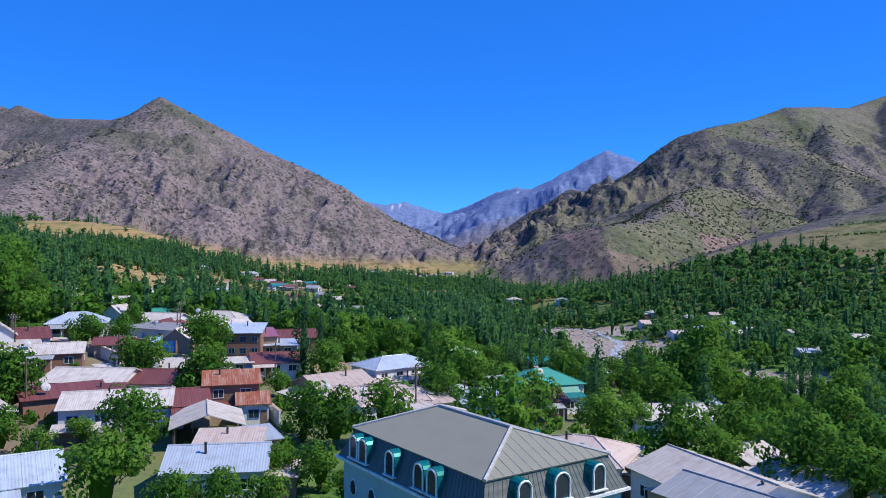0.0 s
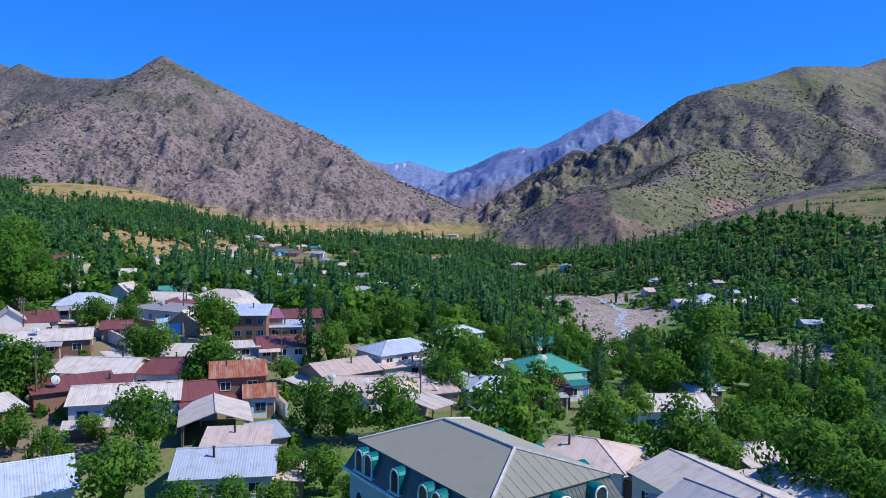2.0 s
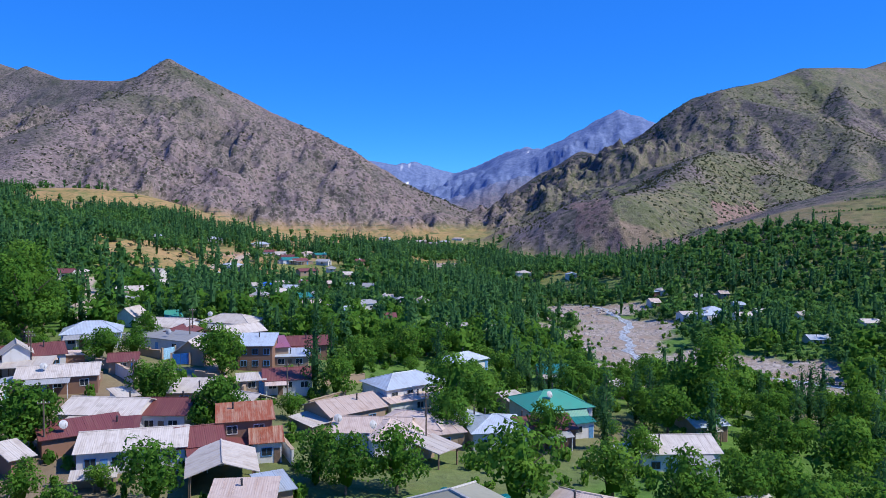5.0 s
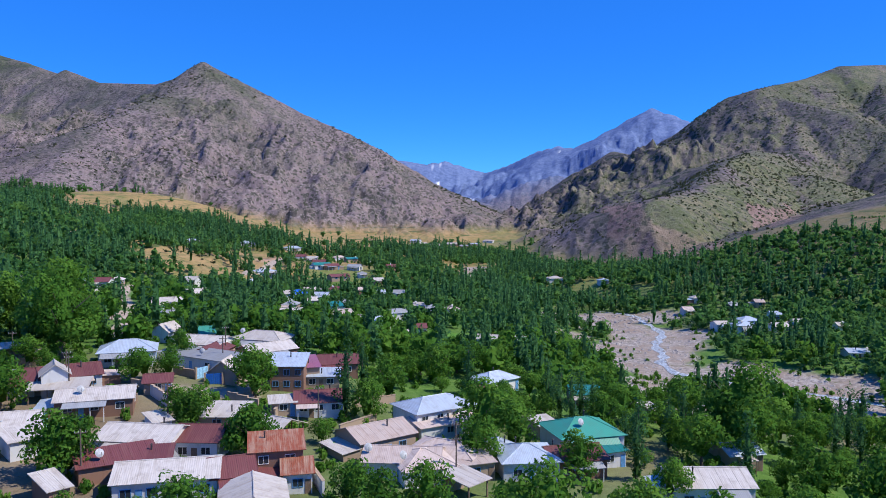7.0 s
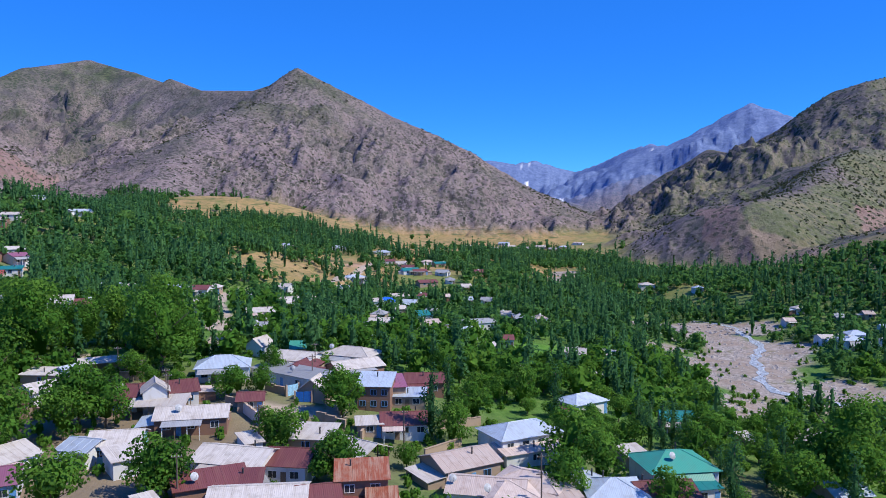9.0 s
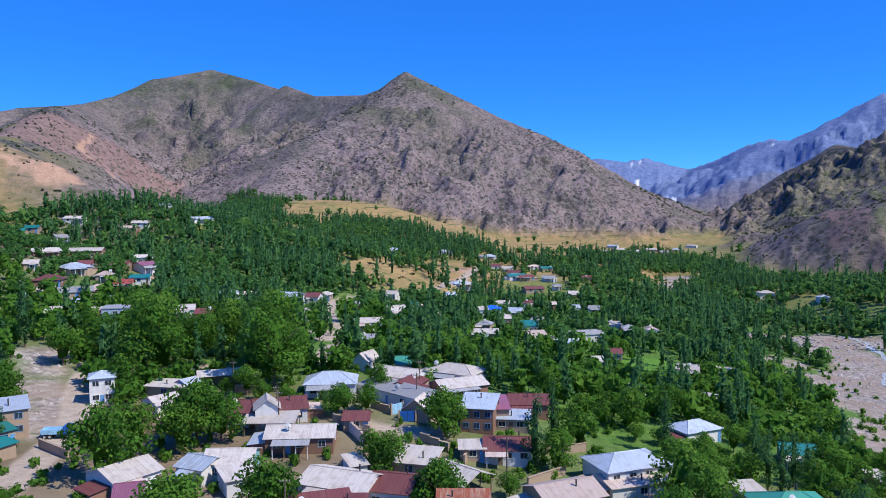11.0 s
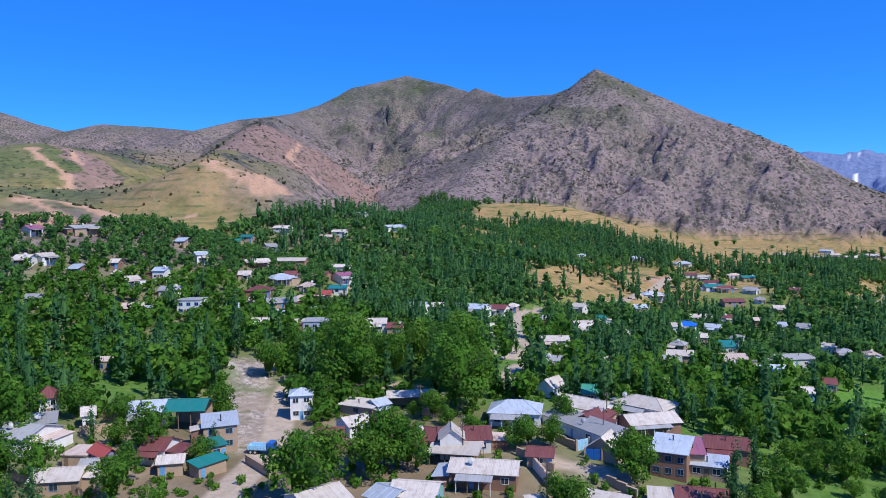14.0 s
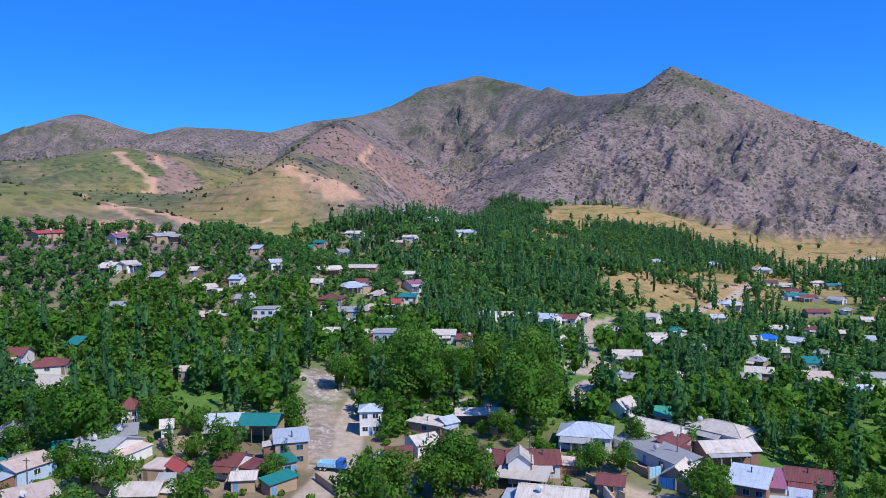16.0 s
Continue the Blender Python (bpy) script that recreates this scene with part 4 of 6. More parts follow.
house(35.5, 85.5, 15, 5.1, 5.0, 2.6, 0.8, 'shed', 'asbestos', 'open', 0)
house(-21.9, 91.1, 30, 3.4, 5.0, 2.5, 0.5, 'shed', 'blue', 'clay', 0)
house(-44.8, 92.7, 20, 4.7, 2.0, 1.8, 0.3, 'shed', 'asbestos', 'open', 0)
house(-56.9, 96.1, 50, 2.6, 6.0, 2.7, 0.7, 'shed', 'asbestos', 'brick', 0)
house(-9.2, 115.2, 22, 8.3, 9.0, 3.1, 1.6, 'hip', 'pink', 'white', 1)
house(-1.9, 118.6, 23, 6.2, 5.0, 2.9, 0.6, 'shed', 'pink', 'clay', 1)
house(-2.4, 109.6, 50, 4.4, 5.0, 2.6, 0.6, 'shed', 'asbestos', 'open', 0)
house(2.6, 126.2, 42, 6.4, 8.0, 3.0, 1.4, 'hip', 'blue', 'white', 1)
house(26.2, 67.4, -57, 10.9, 8.0, 3.4, 1.2, 'gable', 'slate', 'clay', 1)
house(-88.3, 105.6, 71, 8.3, 9.0, 2.9, 1.4, 'gable', 'asbestos', 'white', 1)
house(-81.5, 99.0, 33, 3.8, 8.0, 2.9, 1.4, 'gable', 'plum', 'white', 1)
house(-75.4, 117.6, 20, 8.1, 8.0, 3.0, 1.3, 'gable', 'asbestos', 'teal', 2)
house(-70.4, 112.0, 48, 5.6, 6.0, 2.8, 0.7, 'shed', 'asbestos', 'white', 1)
house(-78.9, 114.0, -5, 5.4, 7.0, 2.9, 1.0, 'gable', 'blue', 'white', 1)
house(-53.2, 106.5, 35, 10.5, 5.0, 2.7, 0.9, 'shed', 'maroon', 'brick', 1)
house(-89.1, 142.1, 10, 6.5, 8.0, 3.0, 1.5, 'gable', 'maroon', 'white', 2)
house(-82.0, 145.7, 35, 10.8, 8.0, 3.0, 1.6, 'gable', 'maroon', 'white', 3)
house(-82.1, 140.7, 122, 5.0, 4.8, 4.5, 1.8, 'gable', 'asbestos', 'white', 1)
house(-79.7, 138.2, 19, 9.9, 6.0, 2.6, 0.6, 'shed', 'asbestos', 'open', 0)
house(-79.8, 166.2, 22, 11.8, 9.0, 3.2, 1.9, 'hip', 'blue', 'white', 3)
house(-116.7, 154.3, 6, 9.5, 5.0, 2.7, 0.6, 'shed', 'asbestos', 'clay', 1)
house(-109.7, 142.8, 65, 5.9, 7.0, 2.7, 1.2, 'gable', 'asbestos', 'white', 1)
house(-108.3, 132.6, 41, 5.5, 8.0, 2.9, 1.5, 'gable', 'maroon', 'clay', 1)
house(-67.5, 180.7, -10, 11.9, 9.0, 3.1, 1.4, 'gable', 'asbestos', 'white', 2)
house(-63.3, 166.6, -27, 21.0, 6.0, 3.0, 0.7, 'shed', 'slate', 'white', 2)
house(-63.5, 174.0, 88, 9.8, 7.0, 2.7, 1.2, 'gable', 'maroon', 'brick', 1)
house(-55.7, 190.0, -12, 13.4, 9.0, 3.4, 1.5, 'hip', 'asbestos', 'white', 2)
house(-52.1, 179.9, 42, 12.0, 8.0, 2.8, 1.3, 'gable', 'asbestos', 'brick', 2)
house(-41.3, 159.4, 6, 7.0, 8.0, 5.3, 1.2, 'shed', 'blue', 'brick', 3)
house(-39.2, 164.7, 21, 5.2, 8.0, 4.1, 1.0, 'shed', 'plum', 'clay', 1)
house(-34.1, 176.1, 14, 8.8, 8.0, 3.0, 1.4, 'gable', 'maroon', 'brick', 2)
house(-35.1, 162.9, 10, 7.6, 5.0, 2.7, 0.7, 'shed', 'blue', 'clay', 2)
house(-32.4, 147.3, 15, 9.0, 8.0, 2.7, 1.4, 'gable', 'maroon', 'white', 3)
house(-38.6, 143.6, 19, 4.7, 4.0, 2.3, 0.5, 'shed', 'asbestos', 'clay', 1)
house(-9.3, 145.8, 37, 13.5, 9.0, 4.5, 1.6, 'hip', 'blue', 'white', 4)
house(-7.3, 141.1, 34, 12.3, 5.0, 2.7, 0.7, 'shed', 'pink', 'white', 1)
house(-18.5, 128.8, 40, 10.8, 9.0, 3.2, 1.5, 'gable', 'pink', 'clay', 2)
house(-12.3, 116.6, -1, 11.5, 8.0, 3.2, 1.2, 'gable', 'pink', 'white', 2)
house(-5.7, 122.8, -19, 11.0, 8.0, 3.2, 1.2, 'hip', 'pink', 'white', 1)
house(17.6, 135.1, 18, 11.6, 10.0, 4.6, 2.0, 'hip', 'green', 'white', 4)
house(20.5, 129.7, 24, 6.2, 5.0, 2.8, 0.8, 'shed', 'teal', 'white', 1)
house(14.6, 124.5, 17, 9.1, 8.0, 3.1, 1.3, 'gable', 'maroon', 'brick', 2)
house(7.0, 122.5, 10, 9.0, 9.0, 3.3, 1.5, 'hip', 'blue', 'white', 2)
house(11.9, 145.4, 27, 4.1, 6.0, 2.6, 0.6, 'shed', 'asbestos', 'clay', 0)
house(-36.7, 129.7, 154, 8.0, 7.5, 2.4, 1.5, 'gable', 'asbestos', 'open', 0)
house(-46.2, 131.7, 3, 8.4, 7.0, 2.7, 0.8, 'shed', 'asbestos', 'clay', 1)
house(-55.1, 125.2, 42, 2.9, 5.0, 2.3, 0.5, 'shed', 'asbestos', 'white', 0)
house(-54.9, 158.9, 91, 6.0, 6.3, 2.5, 2.4, 'gable', 'asbestos', 'clay', 0)
house(23.0, 173.4, 2, 6.5, 7.0, 3.0, 1.2, 'gable', 'teal', 'clay', 1)
house(2.7, 180.3, 42, 9.6, 7.0, 2.8, 1.4, 'hip', 'blue', 'white', 1)
house(8.3, 238.3, -7, 8.0, 7.0, 3.7, 1.2, 'gable', 'asbestos', 'brick', 2)
house(1.9, 286.2, -7, 7.2, 7.0, 3.1, 1.2, 'gable', 'asbestos', 'white', 2)
house(14.4, 292.6, -17, 7.2, 7.0, 3.4, 1.2, 'gable', 'asbestos', 'white', 2)
house(-13.4, 215.6, 33, 5.8, 6.0, 3.1, 1.2, 'gable', 'asbestos', 'white', 1)
house(130.2, 379.2, 9, 9.1, 8.0, 4.6, 1.5, 'hip', 'blue', 'white', 2)
house(-96.6, 390.6, 10, 8.9, 8.0, 3.3, 1.6, 'hip', 'tarp', 'white', 1)
house(-106.3, 457.0, 36, 13.2, 8.0, 2.8, 1.2, 'gable', 'asbestos', 'white', 2)
house(-44.6, 308.9, 25, 10.8, 10.0, 2.8, 1.5, 'gable', 'blue', 'white', 2)
house(-42.3, 342.5, 35, 15.0, 9.0, 3.3, 1.3, 'gable', 'slate', 'white', 2)
house(-60.2, 312.8, 27, 10.3, 9.0, 3.0, 1.3, 'gable', 'pink', 'white', 2)
house(-33.3, 390.4, 10, 4.9, 7.0, 3.2, 1.2, 'gable', 'asbestos', 'white', 1)
house(-140.1, 478.1, 44, 13.0, 9.0, 3.1, 1.2, 'hip', 'blue', 'white', 3)
house(-112.9, 264.9, 27, 10.0, 8.0, 3.2, 1.2, 'gable', 'asbestos', 'white', 2)
house(-96.7, 228.8, 10, 5.0, 7.0, 3.2, 1.2, 'gable', 'slate', 'white', 2)
house(-171.7, 328.7, 10, 11.9, 9.0, 3.1, 1.5, 'gable', 'maroon', 'white', 2)
house(-82.3, 192.9, 80, 6.0, 4.7, 3.0, 1.8, 'gable', 'asbestos', 'white', 1)
house(-71.8, 194.0, 21, 4.1, 7.0, 2.9, 1.4, 'gable', 'green', 'clay', 1)
house(-120.8, 312.7, 46, 6.5, 8.0, 3.1, 1.2, 'gable', 'asbestos', 'white', 2)
house(54.4, 577.3, 10, 10.4, 9.0, 3.3, 1.4, 'hip', 'asbestos', 'white', 1)
house(118.8, 385.1, 10, 6.7, 8.0, 3.5, 1.2, 'gable', 'asbestos', 'white', 1)
house(36.0, 162.6, 26, 2.7, 5.0, 2.6, 0.5, 'shed', 'asbestos', 'clay', 0)
house(46.3, 140.0, 16, 6.6, 7.0, 2.3, 1.2, 'gable', 'blue', 'clay', 1)
house(34.4, 117.8, 4, 11.9, 9.0, 3.5, 1.4, 'gable', 'asbestos', 'white', 3)
house(124.8, 368.0, 9, 9.6, 8.0, 4.6, 1.4, 'hip', 'blue', 'white', 2)
house(141.1, 368.0, 3, 6.9, 8.0, 3.1, 1.2, 'gable', 'asbestos', 'white', 2)
house(152.0, 403.0, 3, 5.1, 7.0, 3.2, 1.2, 'gable', 'blue', 'white', 2)
house(185.0, 337.0, 0, 7.5, 8.0, 3.2, 1.2, 'gable', 'asbestos', 'white', 3)
house(172.0, 373.0, 2, 4.7, 7.0, 2.2, 1.2, 'gable', 'asbestos', 'white', 1)
house(150.0, 312.0, -0, 8.2, 8.0, 2.0, 1.2, 'gable', 'blue', 'white', 2)
house(155.0, 381.0, 2, 5.4, 7.0, 2.3, 1.2, 'gable', 'asbestos', 'white', 1)
house(-151.1, 118.8, 43, 8.6, 9.0, 3.3, 1.6, 'gable', 'blue', 'white', 2)
house(-141.8, 122.4, 34, 8.6, 8.0, 5.1, 1.6, 'gable', 'teal', 'open', 3)
house(-128.2, 119.3, 51, 7.0, 6.0, 5.5, 1.2, 'shed', 'blue', 'clay', 2)
house(-124.3, 113.8, 71, 4.2, 4.0, 2.9, 0.6, 'shed', 'teal', 'clay', 1)
house(-117.2, 106.4, 85, 6.4, 3.0, 2.6, 0.5, 'shed', 'teal', 'clay', 0)
house(-130.6, 105.8, 23, 4.9, 7.0, 3.2, 1.5, 'gable', 'maroon', 'white', 1)
house(-123.5, 102.9, 43, 4.6, 5.0, 2.6, 0.8, 'gable', 'asbestos', 'clay', 0)
house(-133.1, 94.8, 170, 6.0, 3.1, 4.0, 1.2, 'gable', 'red', 'plum', 1)
house(-132.3, 91.6, 35, 3.1, 5.0, 2.6, 1.0, 'gable', 'slate', 'clay', 0)
house(-155.8, 91.6, 16, 11.2, 10.0, 2.6, 1.6, 'gable', 'slate', 'white', 2)
house(-161.6, 85.3, 62, 3.2, 5.0, 2.4, 1.0, 'gable', 'teal', 'clay', 0)
house(-158.7, 96.1, 56, 7.7, 6.0, 2.4, 0.8, 'shed', 'slate', 'clay', 1)
house(-177.8, 82.3, 158, 9.0, 5.1, 3.0, 2.0, 'gable', 'slate', 'white', 1)
house(-159.4, 76.2, 99, 8.3, 9.0, 2.9, 1.0, 'gable', 'pink', 'blue', 1)
house(-161.7, 72.4, 100, 4.6, 5.0, 2.6, 0.6, 'shed', 'teal', 'clay', 0)
house(-143.9, 69.0, 76, 11.6, 9.0, 2.8, 0.2, 'flat', 'pink', 'clay', 0)
house(-207.2, 103.9, 29, 14.0, 9.0, 3.2, 1.5, 'gable', 'asbestos', 'white', 4)
house(-219.3, 110.0, 57, 9.2, 8.0, 2.0, 1.6, 'hip', 'maroon', 'white', 1)
house(-225.7, 104.6, 43, 5.4, 8.0, 2.8, 1.6, 'gable', 'maroon', 'white', 1)
house(-167.7, 104.4, 57, 3.8, 6.0, 4.6, 1.8, 'hip', 'maroon', 'white', 2)
house(-154.1, 105.3, 56, 2.4, 5.0, 3.4, 1.2, 'gable', 'asbestos', 'white', 1)
house(-195.2, 156.6, 48, 6.8, 8.0, 3.5, 1.3, 'gable', 'blue', 'white', 2)
house(-129.2, 146.4, 40, 5.3, 6.0, 6.1, 1.0, 'hip', 'blue', 'white', 2)
house(-113.0, 156.4, 73, 3.8, 5.0, 2.8, 1.0, 'gable', 'blue', 'blue', 0)
house(-108.9, 164.9, 37, 11.7, 4.0, 3.0, 0.6, 'shed', 'asbestos', 'open', 0)
house(-131.0, 84.6, 39, 8.2, 7.0, 2.8, 1.2, 'gable', 'asbestos', 'clay', 1)
house(-139.2, 94.1, 27, 4.9, 6.0, 2.5, 0.2, 'flat', 'pink', 'clay', 0)
house(-195.2, 137.3, 34, 5.4, 7.0, 2.8, 0.2, 'flat', 'pink', 'clay', 1)
house(-168.5, 144.7, 11, 5.0, 4.0, 2.0, 0.8, 'gable', 'blue', 'clay', 0)
house(-189.8, 210.0, 33, 6.2, 8.0, 3.0, 1.3, 'gable', 'asbestos', 'white', 1)
house(-177.0, 206.7, 32, 8.3, 9.0, 5.7, 0.3, 'flat', 'slate', 'blue', 3)
house(-200.7, 233.2, 52, 8.4, 7.0, 3.1, 0.8, 'shed', 'blue', 'white', 2)
house(-218.7, 232.6, 48, 11.4, 9.0, 2.3, 1.5, 'gable', 'slate', 'clay', 2)
house(-231.3, 232.9, 31, 10.1, 9.0, 2.5, 1.6, 'hip', 'maroon', 'brick', 1)
house(-200.7, 204.4, 32, 7.3, 8.0, 3.2, 1.5, 'gable', 'asbestos', 'white', 1)
house(-241.0, 255.6, 68, 11.1, 9.0, 2.6, 1.6, 'hip', 'blue', 'clay', 2)
house(-273.2, 297.4, 28, 15.0, 9.0, 3.7, 1.3, 'gable', 'asbestos', 'brick', 2)
house(-268.4, 267.6, 61, 11.2, 8.0, 2.2, 1.2, 'gable', 'asbestos', 'brick', 2)
house(-217.3, 256.0, 31, 8.1, 8.0, 2.7, 1.4, 'gable', 'red', 'clay', 2)
house(-220.3, 270.2, 31, 7.7, 7.0, 2.6, 0.8, 'shed', 'teal', 'white', 1)
house(-256.1, 315.7, 28, 9.0, 8.0, 3.4, 1.2, 'gable', 'asbestos', 'white', 1)
house(-231.3, 287.1, 67, 7.2, 8.0, 3.6, 1.2, 'gable', 'plum', 'white', 2)
house(-227.3, 195.0, 31, 8.7, 8.0, 5.3, 0.3, 'flat', 'slate', 'white', 3)
house(-239.5, 178.7, 55, 6.9, 8.0, 2.0, 1.4, 'gable', 'pink', 'brick', 1)
house(-261.2, 208.3, 29, 4.9, 7.0, 3.7, 1.2, 'gable', 'blue', 'white', 2)
house(-261.0, 193.1, 74, 5.7, 7.0, 2.1, 1.2, 'gable', 'asbestos', 'white', 1)
house(-244.2, 199.0, 31, 6.9, 7.0, 2.6, 1.3, 'gable', 'slate', 'white', 2)
house(-273.0, 238.3, 65, 5.2, 7.0, 3.6, 1.2, 'gable', 'blue', 'white', 2)
house(-293.6, 178.3, 87, 6.2, 9.0, 1.8, 1.2, 'gable', 'asbestos', 'white', 2)
house(-291.9, 169.6, 38, 5.7, 9.0, 2.3, 1.2, 'gable', 'asbestos', 'white', 2)
house(-321.8, 189.9, 87, 5.5, 8.0, 2.3, 1.4, 'gable', 'plum', 'white', 2)
house(-315.6, 209.4, 84, 11.7, 9.0, 1.8, 1.2, 'gable', 'slate', 'clay', 1)
house(-333.0, 164.0, 92, 11.7, 10.0, 1.8, 1.0, 'gable', 'red', 'clay', 2)
house(-177.0, 316.0, 7, 15.0, 10.0, 3.6, 1.6, 'gable', 'blue', 'white', 3)
house(-144.4, 267.0, 56, 9.2, 7.0, 3.3, 1.3, 'gable', 'asbestos', 'white', 1)
house(-168.6, 229.1, 33, 8.2, 8.0, 3.2, 1.3, 'gable', 'asbestos', 'white', 2)
house(-191.6, 292.8, 11, 7.4, 8.0, 3.3, 1.3, 'gable', 'blue', 'white', 1)
house(-147.0, 375.4, -1, 6.2, 8.0, 3.3, 1.3, 'gable', 'asbestos', 'white', 1)
house(-124.4, 321.9, 42, 8.6, 8.0, 3.4, 1.3, 'gable', 'asbestos', 'white', 1)
house(-74.8, 294.7, 16, 9.4, 7.0, 2.9, 0.8, 'shed', 'asbestos', 'clay', 1)
house(-346.0, 368.3, 21, 12.1, 9.0, 2.3, 1.3, 'gable', 'asbestos', 'white', 2)
house(-314.0, 445.8, 63, 15.0, 9.0, 2.3, 1.3, 'gable', 'blue', 'white', 2)
house(-350.1, 451.8, 16, 10.3, 9.0, 3.7, 1.3, 'gable', 'blue', 'white', 2)
house(-242.3, 620.0, 27, 11.3, 9.0, 3.2, 1.4, 'hip', 'blue', 'white', 2)
house(-203.3, 643.1, 27, 11.1, 9.0, 2.9, 1.4, 'hip', 'blue', 'white', 1)
house(-171.4, 673.1, 42, 15.0, 9.0, 2.6, 1.4, 'hip', 'blue', 'white', 1)
house(-116.8, 542.1, 30, 12.3, 9.0, 2.9, 1.4, 'gable', 'teal', 'white', 2)
house(-97.7, 508.2, 32, 13.0, 9.0, 2.5, 1.4, 'gable', 'maroon', 'clay', 2)
house(-135.1, 976.6, 36, 15.0, 9.0, 2.8, 1.4, 'gable', 'asbestos', 'white', 2)
house(-90.7, 615.5, -6, 10.5, 7.0, 3.2, 1.3, 'hip', 'asbestos', 'white', 1)
house(-109.8, 542.5, 32, 10.5, 7.0, 2.7, 1.3, 'gable', 'maroon', 'clay', 1)
house(-93.2, 547.2, -12, 9.2, 7.0, 2.9, 1.3, 'gable', 'slate', 'white', 1)
house(-122.1, 559.9, 13, 9.3, 7.0, 2.9, 1.3, 'gable', 'maroon', 'white', 1)
house(-83.5, 520.0, 13, 6.2, 7.0, 2.7, 1.3, 'hip', 'slate', 'white', 1)
house(-69.1, 496.0, 19, 6.0, 7.0, 2.8, 1.3, 'gable', 'asbestos', 'clay', 1)
house(-80.1, 312.6, -1, 5.9, 7.0, 3.1, 1.3, 'hip', 'slate', 'clay', 1)
house(-86.9, 404.5, -6, 7.7, 7.0, 3.2, 1.3, 'gable', 'blue', 'white', 1)
house(-90.8, 458.3, 15, 6.9, 7.0, 3.0, 1.3, 'gable', 'maroon', 'white', 1)
house(-71.4, 384.3, 6, 5.8, 7.0, 3.1, 1.3, 'hip', 'slate', 'white', 1)
house(-30.1, 284.2, 24, 3.5, 7.0, 2.9, 1.3, 'gable', 'asbestos', 'white', 1)
house(-25.0, 304.0, 10, 4.0, 7.0, 3.0, 1.3, 'gable', 'maroon', 'white', 1)
house(-74.9, 281.8, 16, 7.2, 7.0, 3.0, 1.3, 'gable', 'slate', 'clay', 1)
house(-63.8, 272.0, 22, 3.7, 7.0, 3.0, 1.3, 'hip', 'blue', 'clay', 1)
house(-88.1, 248.0, 13, 3.4, 7.0, 3.2, 1.3, 'hip', 'asbestos', 'white', 1)
house(-59.7, 218.5, 17, 2.6, 7.0, 3.2, 1.3, 'gable', 'blue', 'clay', 1)
house(-146.4, 599.5, 25, 8.3, 7.0, 3.0, 1.3, 'gable', 'maroon', 'white', 1)
house(-125.0, 651.8, 39, 10.7, 7.0, 2.8, 1.3, 'hip', 'pink', 'white', 1)
house(-68.8, 563.3, 27, 7.1, 7.0, 3.0, 1.3, 'gable', 'maroon', 'clay', 1)
house(-93.8, 970.9, -15, 13.8, 7.0, 2.9, 1.3, 'gable', 'asbestos', 'white', 1)
house(-81.8, 1002.4, 33, 15.0, 7.0, 2.7, 1.3, 'gable', 'asbestos', 'white', 1)
house(-61.3, 977.5, 32, 15.0, 7.0, 3.0, 1.3, 'gable', 'asbestos', 'white', 1)
house(-41.7, 1005.7, -14, 13.8, 7.0, 2.9, 1.3, 'gable', 'asbestos', 'white', 1)
house(-25.1, 989.4, 23, 12.4, 7.0, 2.6, 1.3, 'gable', 'slate', 'clay', 1)
house(-11.2, 1046.2, 21, 12.9, 7.0, 3.0, 1.3, 'hip', 'blue', 'clay', 1)
house(-91.5, 1029.9, -17, 14.0, 7.0, 2.7, 1.3, 'gable', 'blue', 'white', 1)
house(8.0, 1122.0, -22, 15.0, 7.0, 2.5, 1.3, 'hip', 'pink', 'white', 1)
house(-133.0, 431.1, 33, 6.8, 7.0, 2.3, 1.3, 'gable', 'blue', 'clay', 1)
house(-102.6, 311.2, -1, 4.5, 7.0, 3.2, 1.3, 'hip', 'asbestos', 'white', 1)
house(-49.5, 445.2, 1, 6.0, 7.0, 2.9, 1.3, 'gable', 'slate', 'white', 1)
house(-25.7, 379.5, 8, 5.6, 7.0, 3.1, 1.3, 'hip', 'slate', 'clay', 1)
house(-15.7, 382.9, 25, 5.4, 7.0, 3.1, 1.3, 'hip', 'pink', 'white', 1)
house(84.7, 537.6, 18, 6.5, 7.0, 2.8, 1.3, 'hip', 'blue', 'white', 1)
house(127.5, 459.5, 12, 6.1, 7.0, 2.6, 1.3, 'hip', 'asbestos', 'white', 1)
house(116.2, 437.5, 7, 5.4, 7.0, 2.9, 1.3, 'gable', 'pink', 'white', 1)
house(141.4, 437.5, 10, 4.9, 7.0, 2.7, 1.3, 'gable', 'slate', 'clay', 1)
house(156.1, 437.9, 1, 5.0, 7.0, 2.5, 1.3, 'gable', 'pink', 'clay', 1)
house(-244.4, 266.0, 37, 5.2, 7.0, 2.7, 1.3, 'gable', 'maroon', 'clay', 1)
house(-228.5, 258.9, 29, 5.6, 7.0, 2.4, 1.3, 'hip', 'pink', 'clay', 1)
house(-223.5, 223.8, 40, 5.4, 7.0, 2.2, 1.3, 'gable', 'pink', 'white', 1)
house(-223.1, 210.5, 50, 4.3, 7.0, 2.1, 1.3, 'gable', 'blue', 'clay', 1)
house(-217.5, 242.6, 35, 6.1, 7.0, 2.4, 1.3, 'hip', 'pink', 'clay', 1)
house(-208.6, 221.1, 23, 5.6, 7.0, 2.5, 1.3, 'gable', 'blue', 'clay', 1)
house(-201.6, 246.8, 42, 6.0, 7.0, 2.7, 1.3, 'hip', 'blue', 'brick', 1)
house(-187.6, 239.0, 19, 4.7, 7.0, 3.1, 1.3, 'gable', 'pink', 'white', 1)
house(-160.7, 230.8, 28, 5.3, 7.0, 3.0, 1.3, 'gable', 'maroon', 'clay', 1)
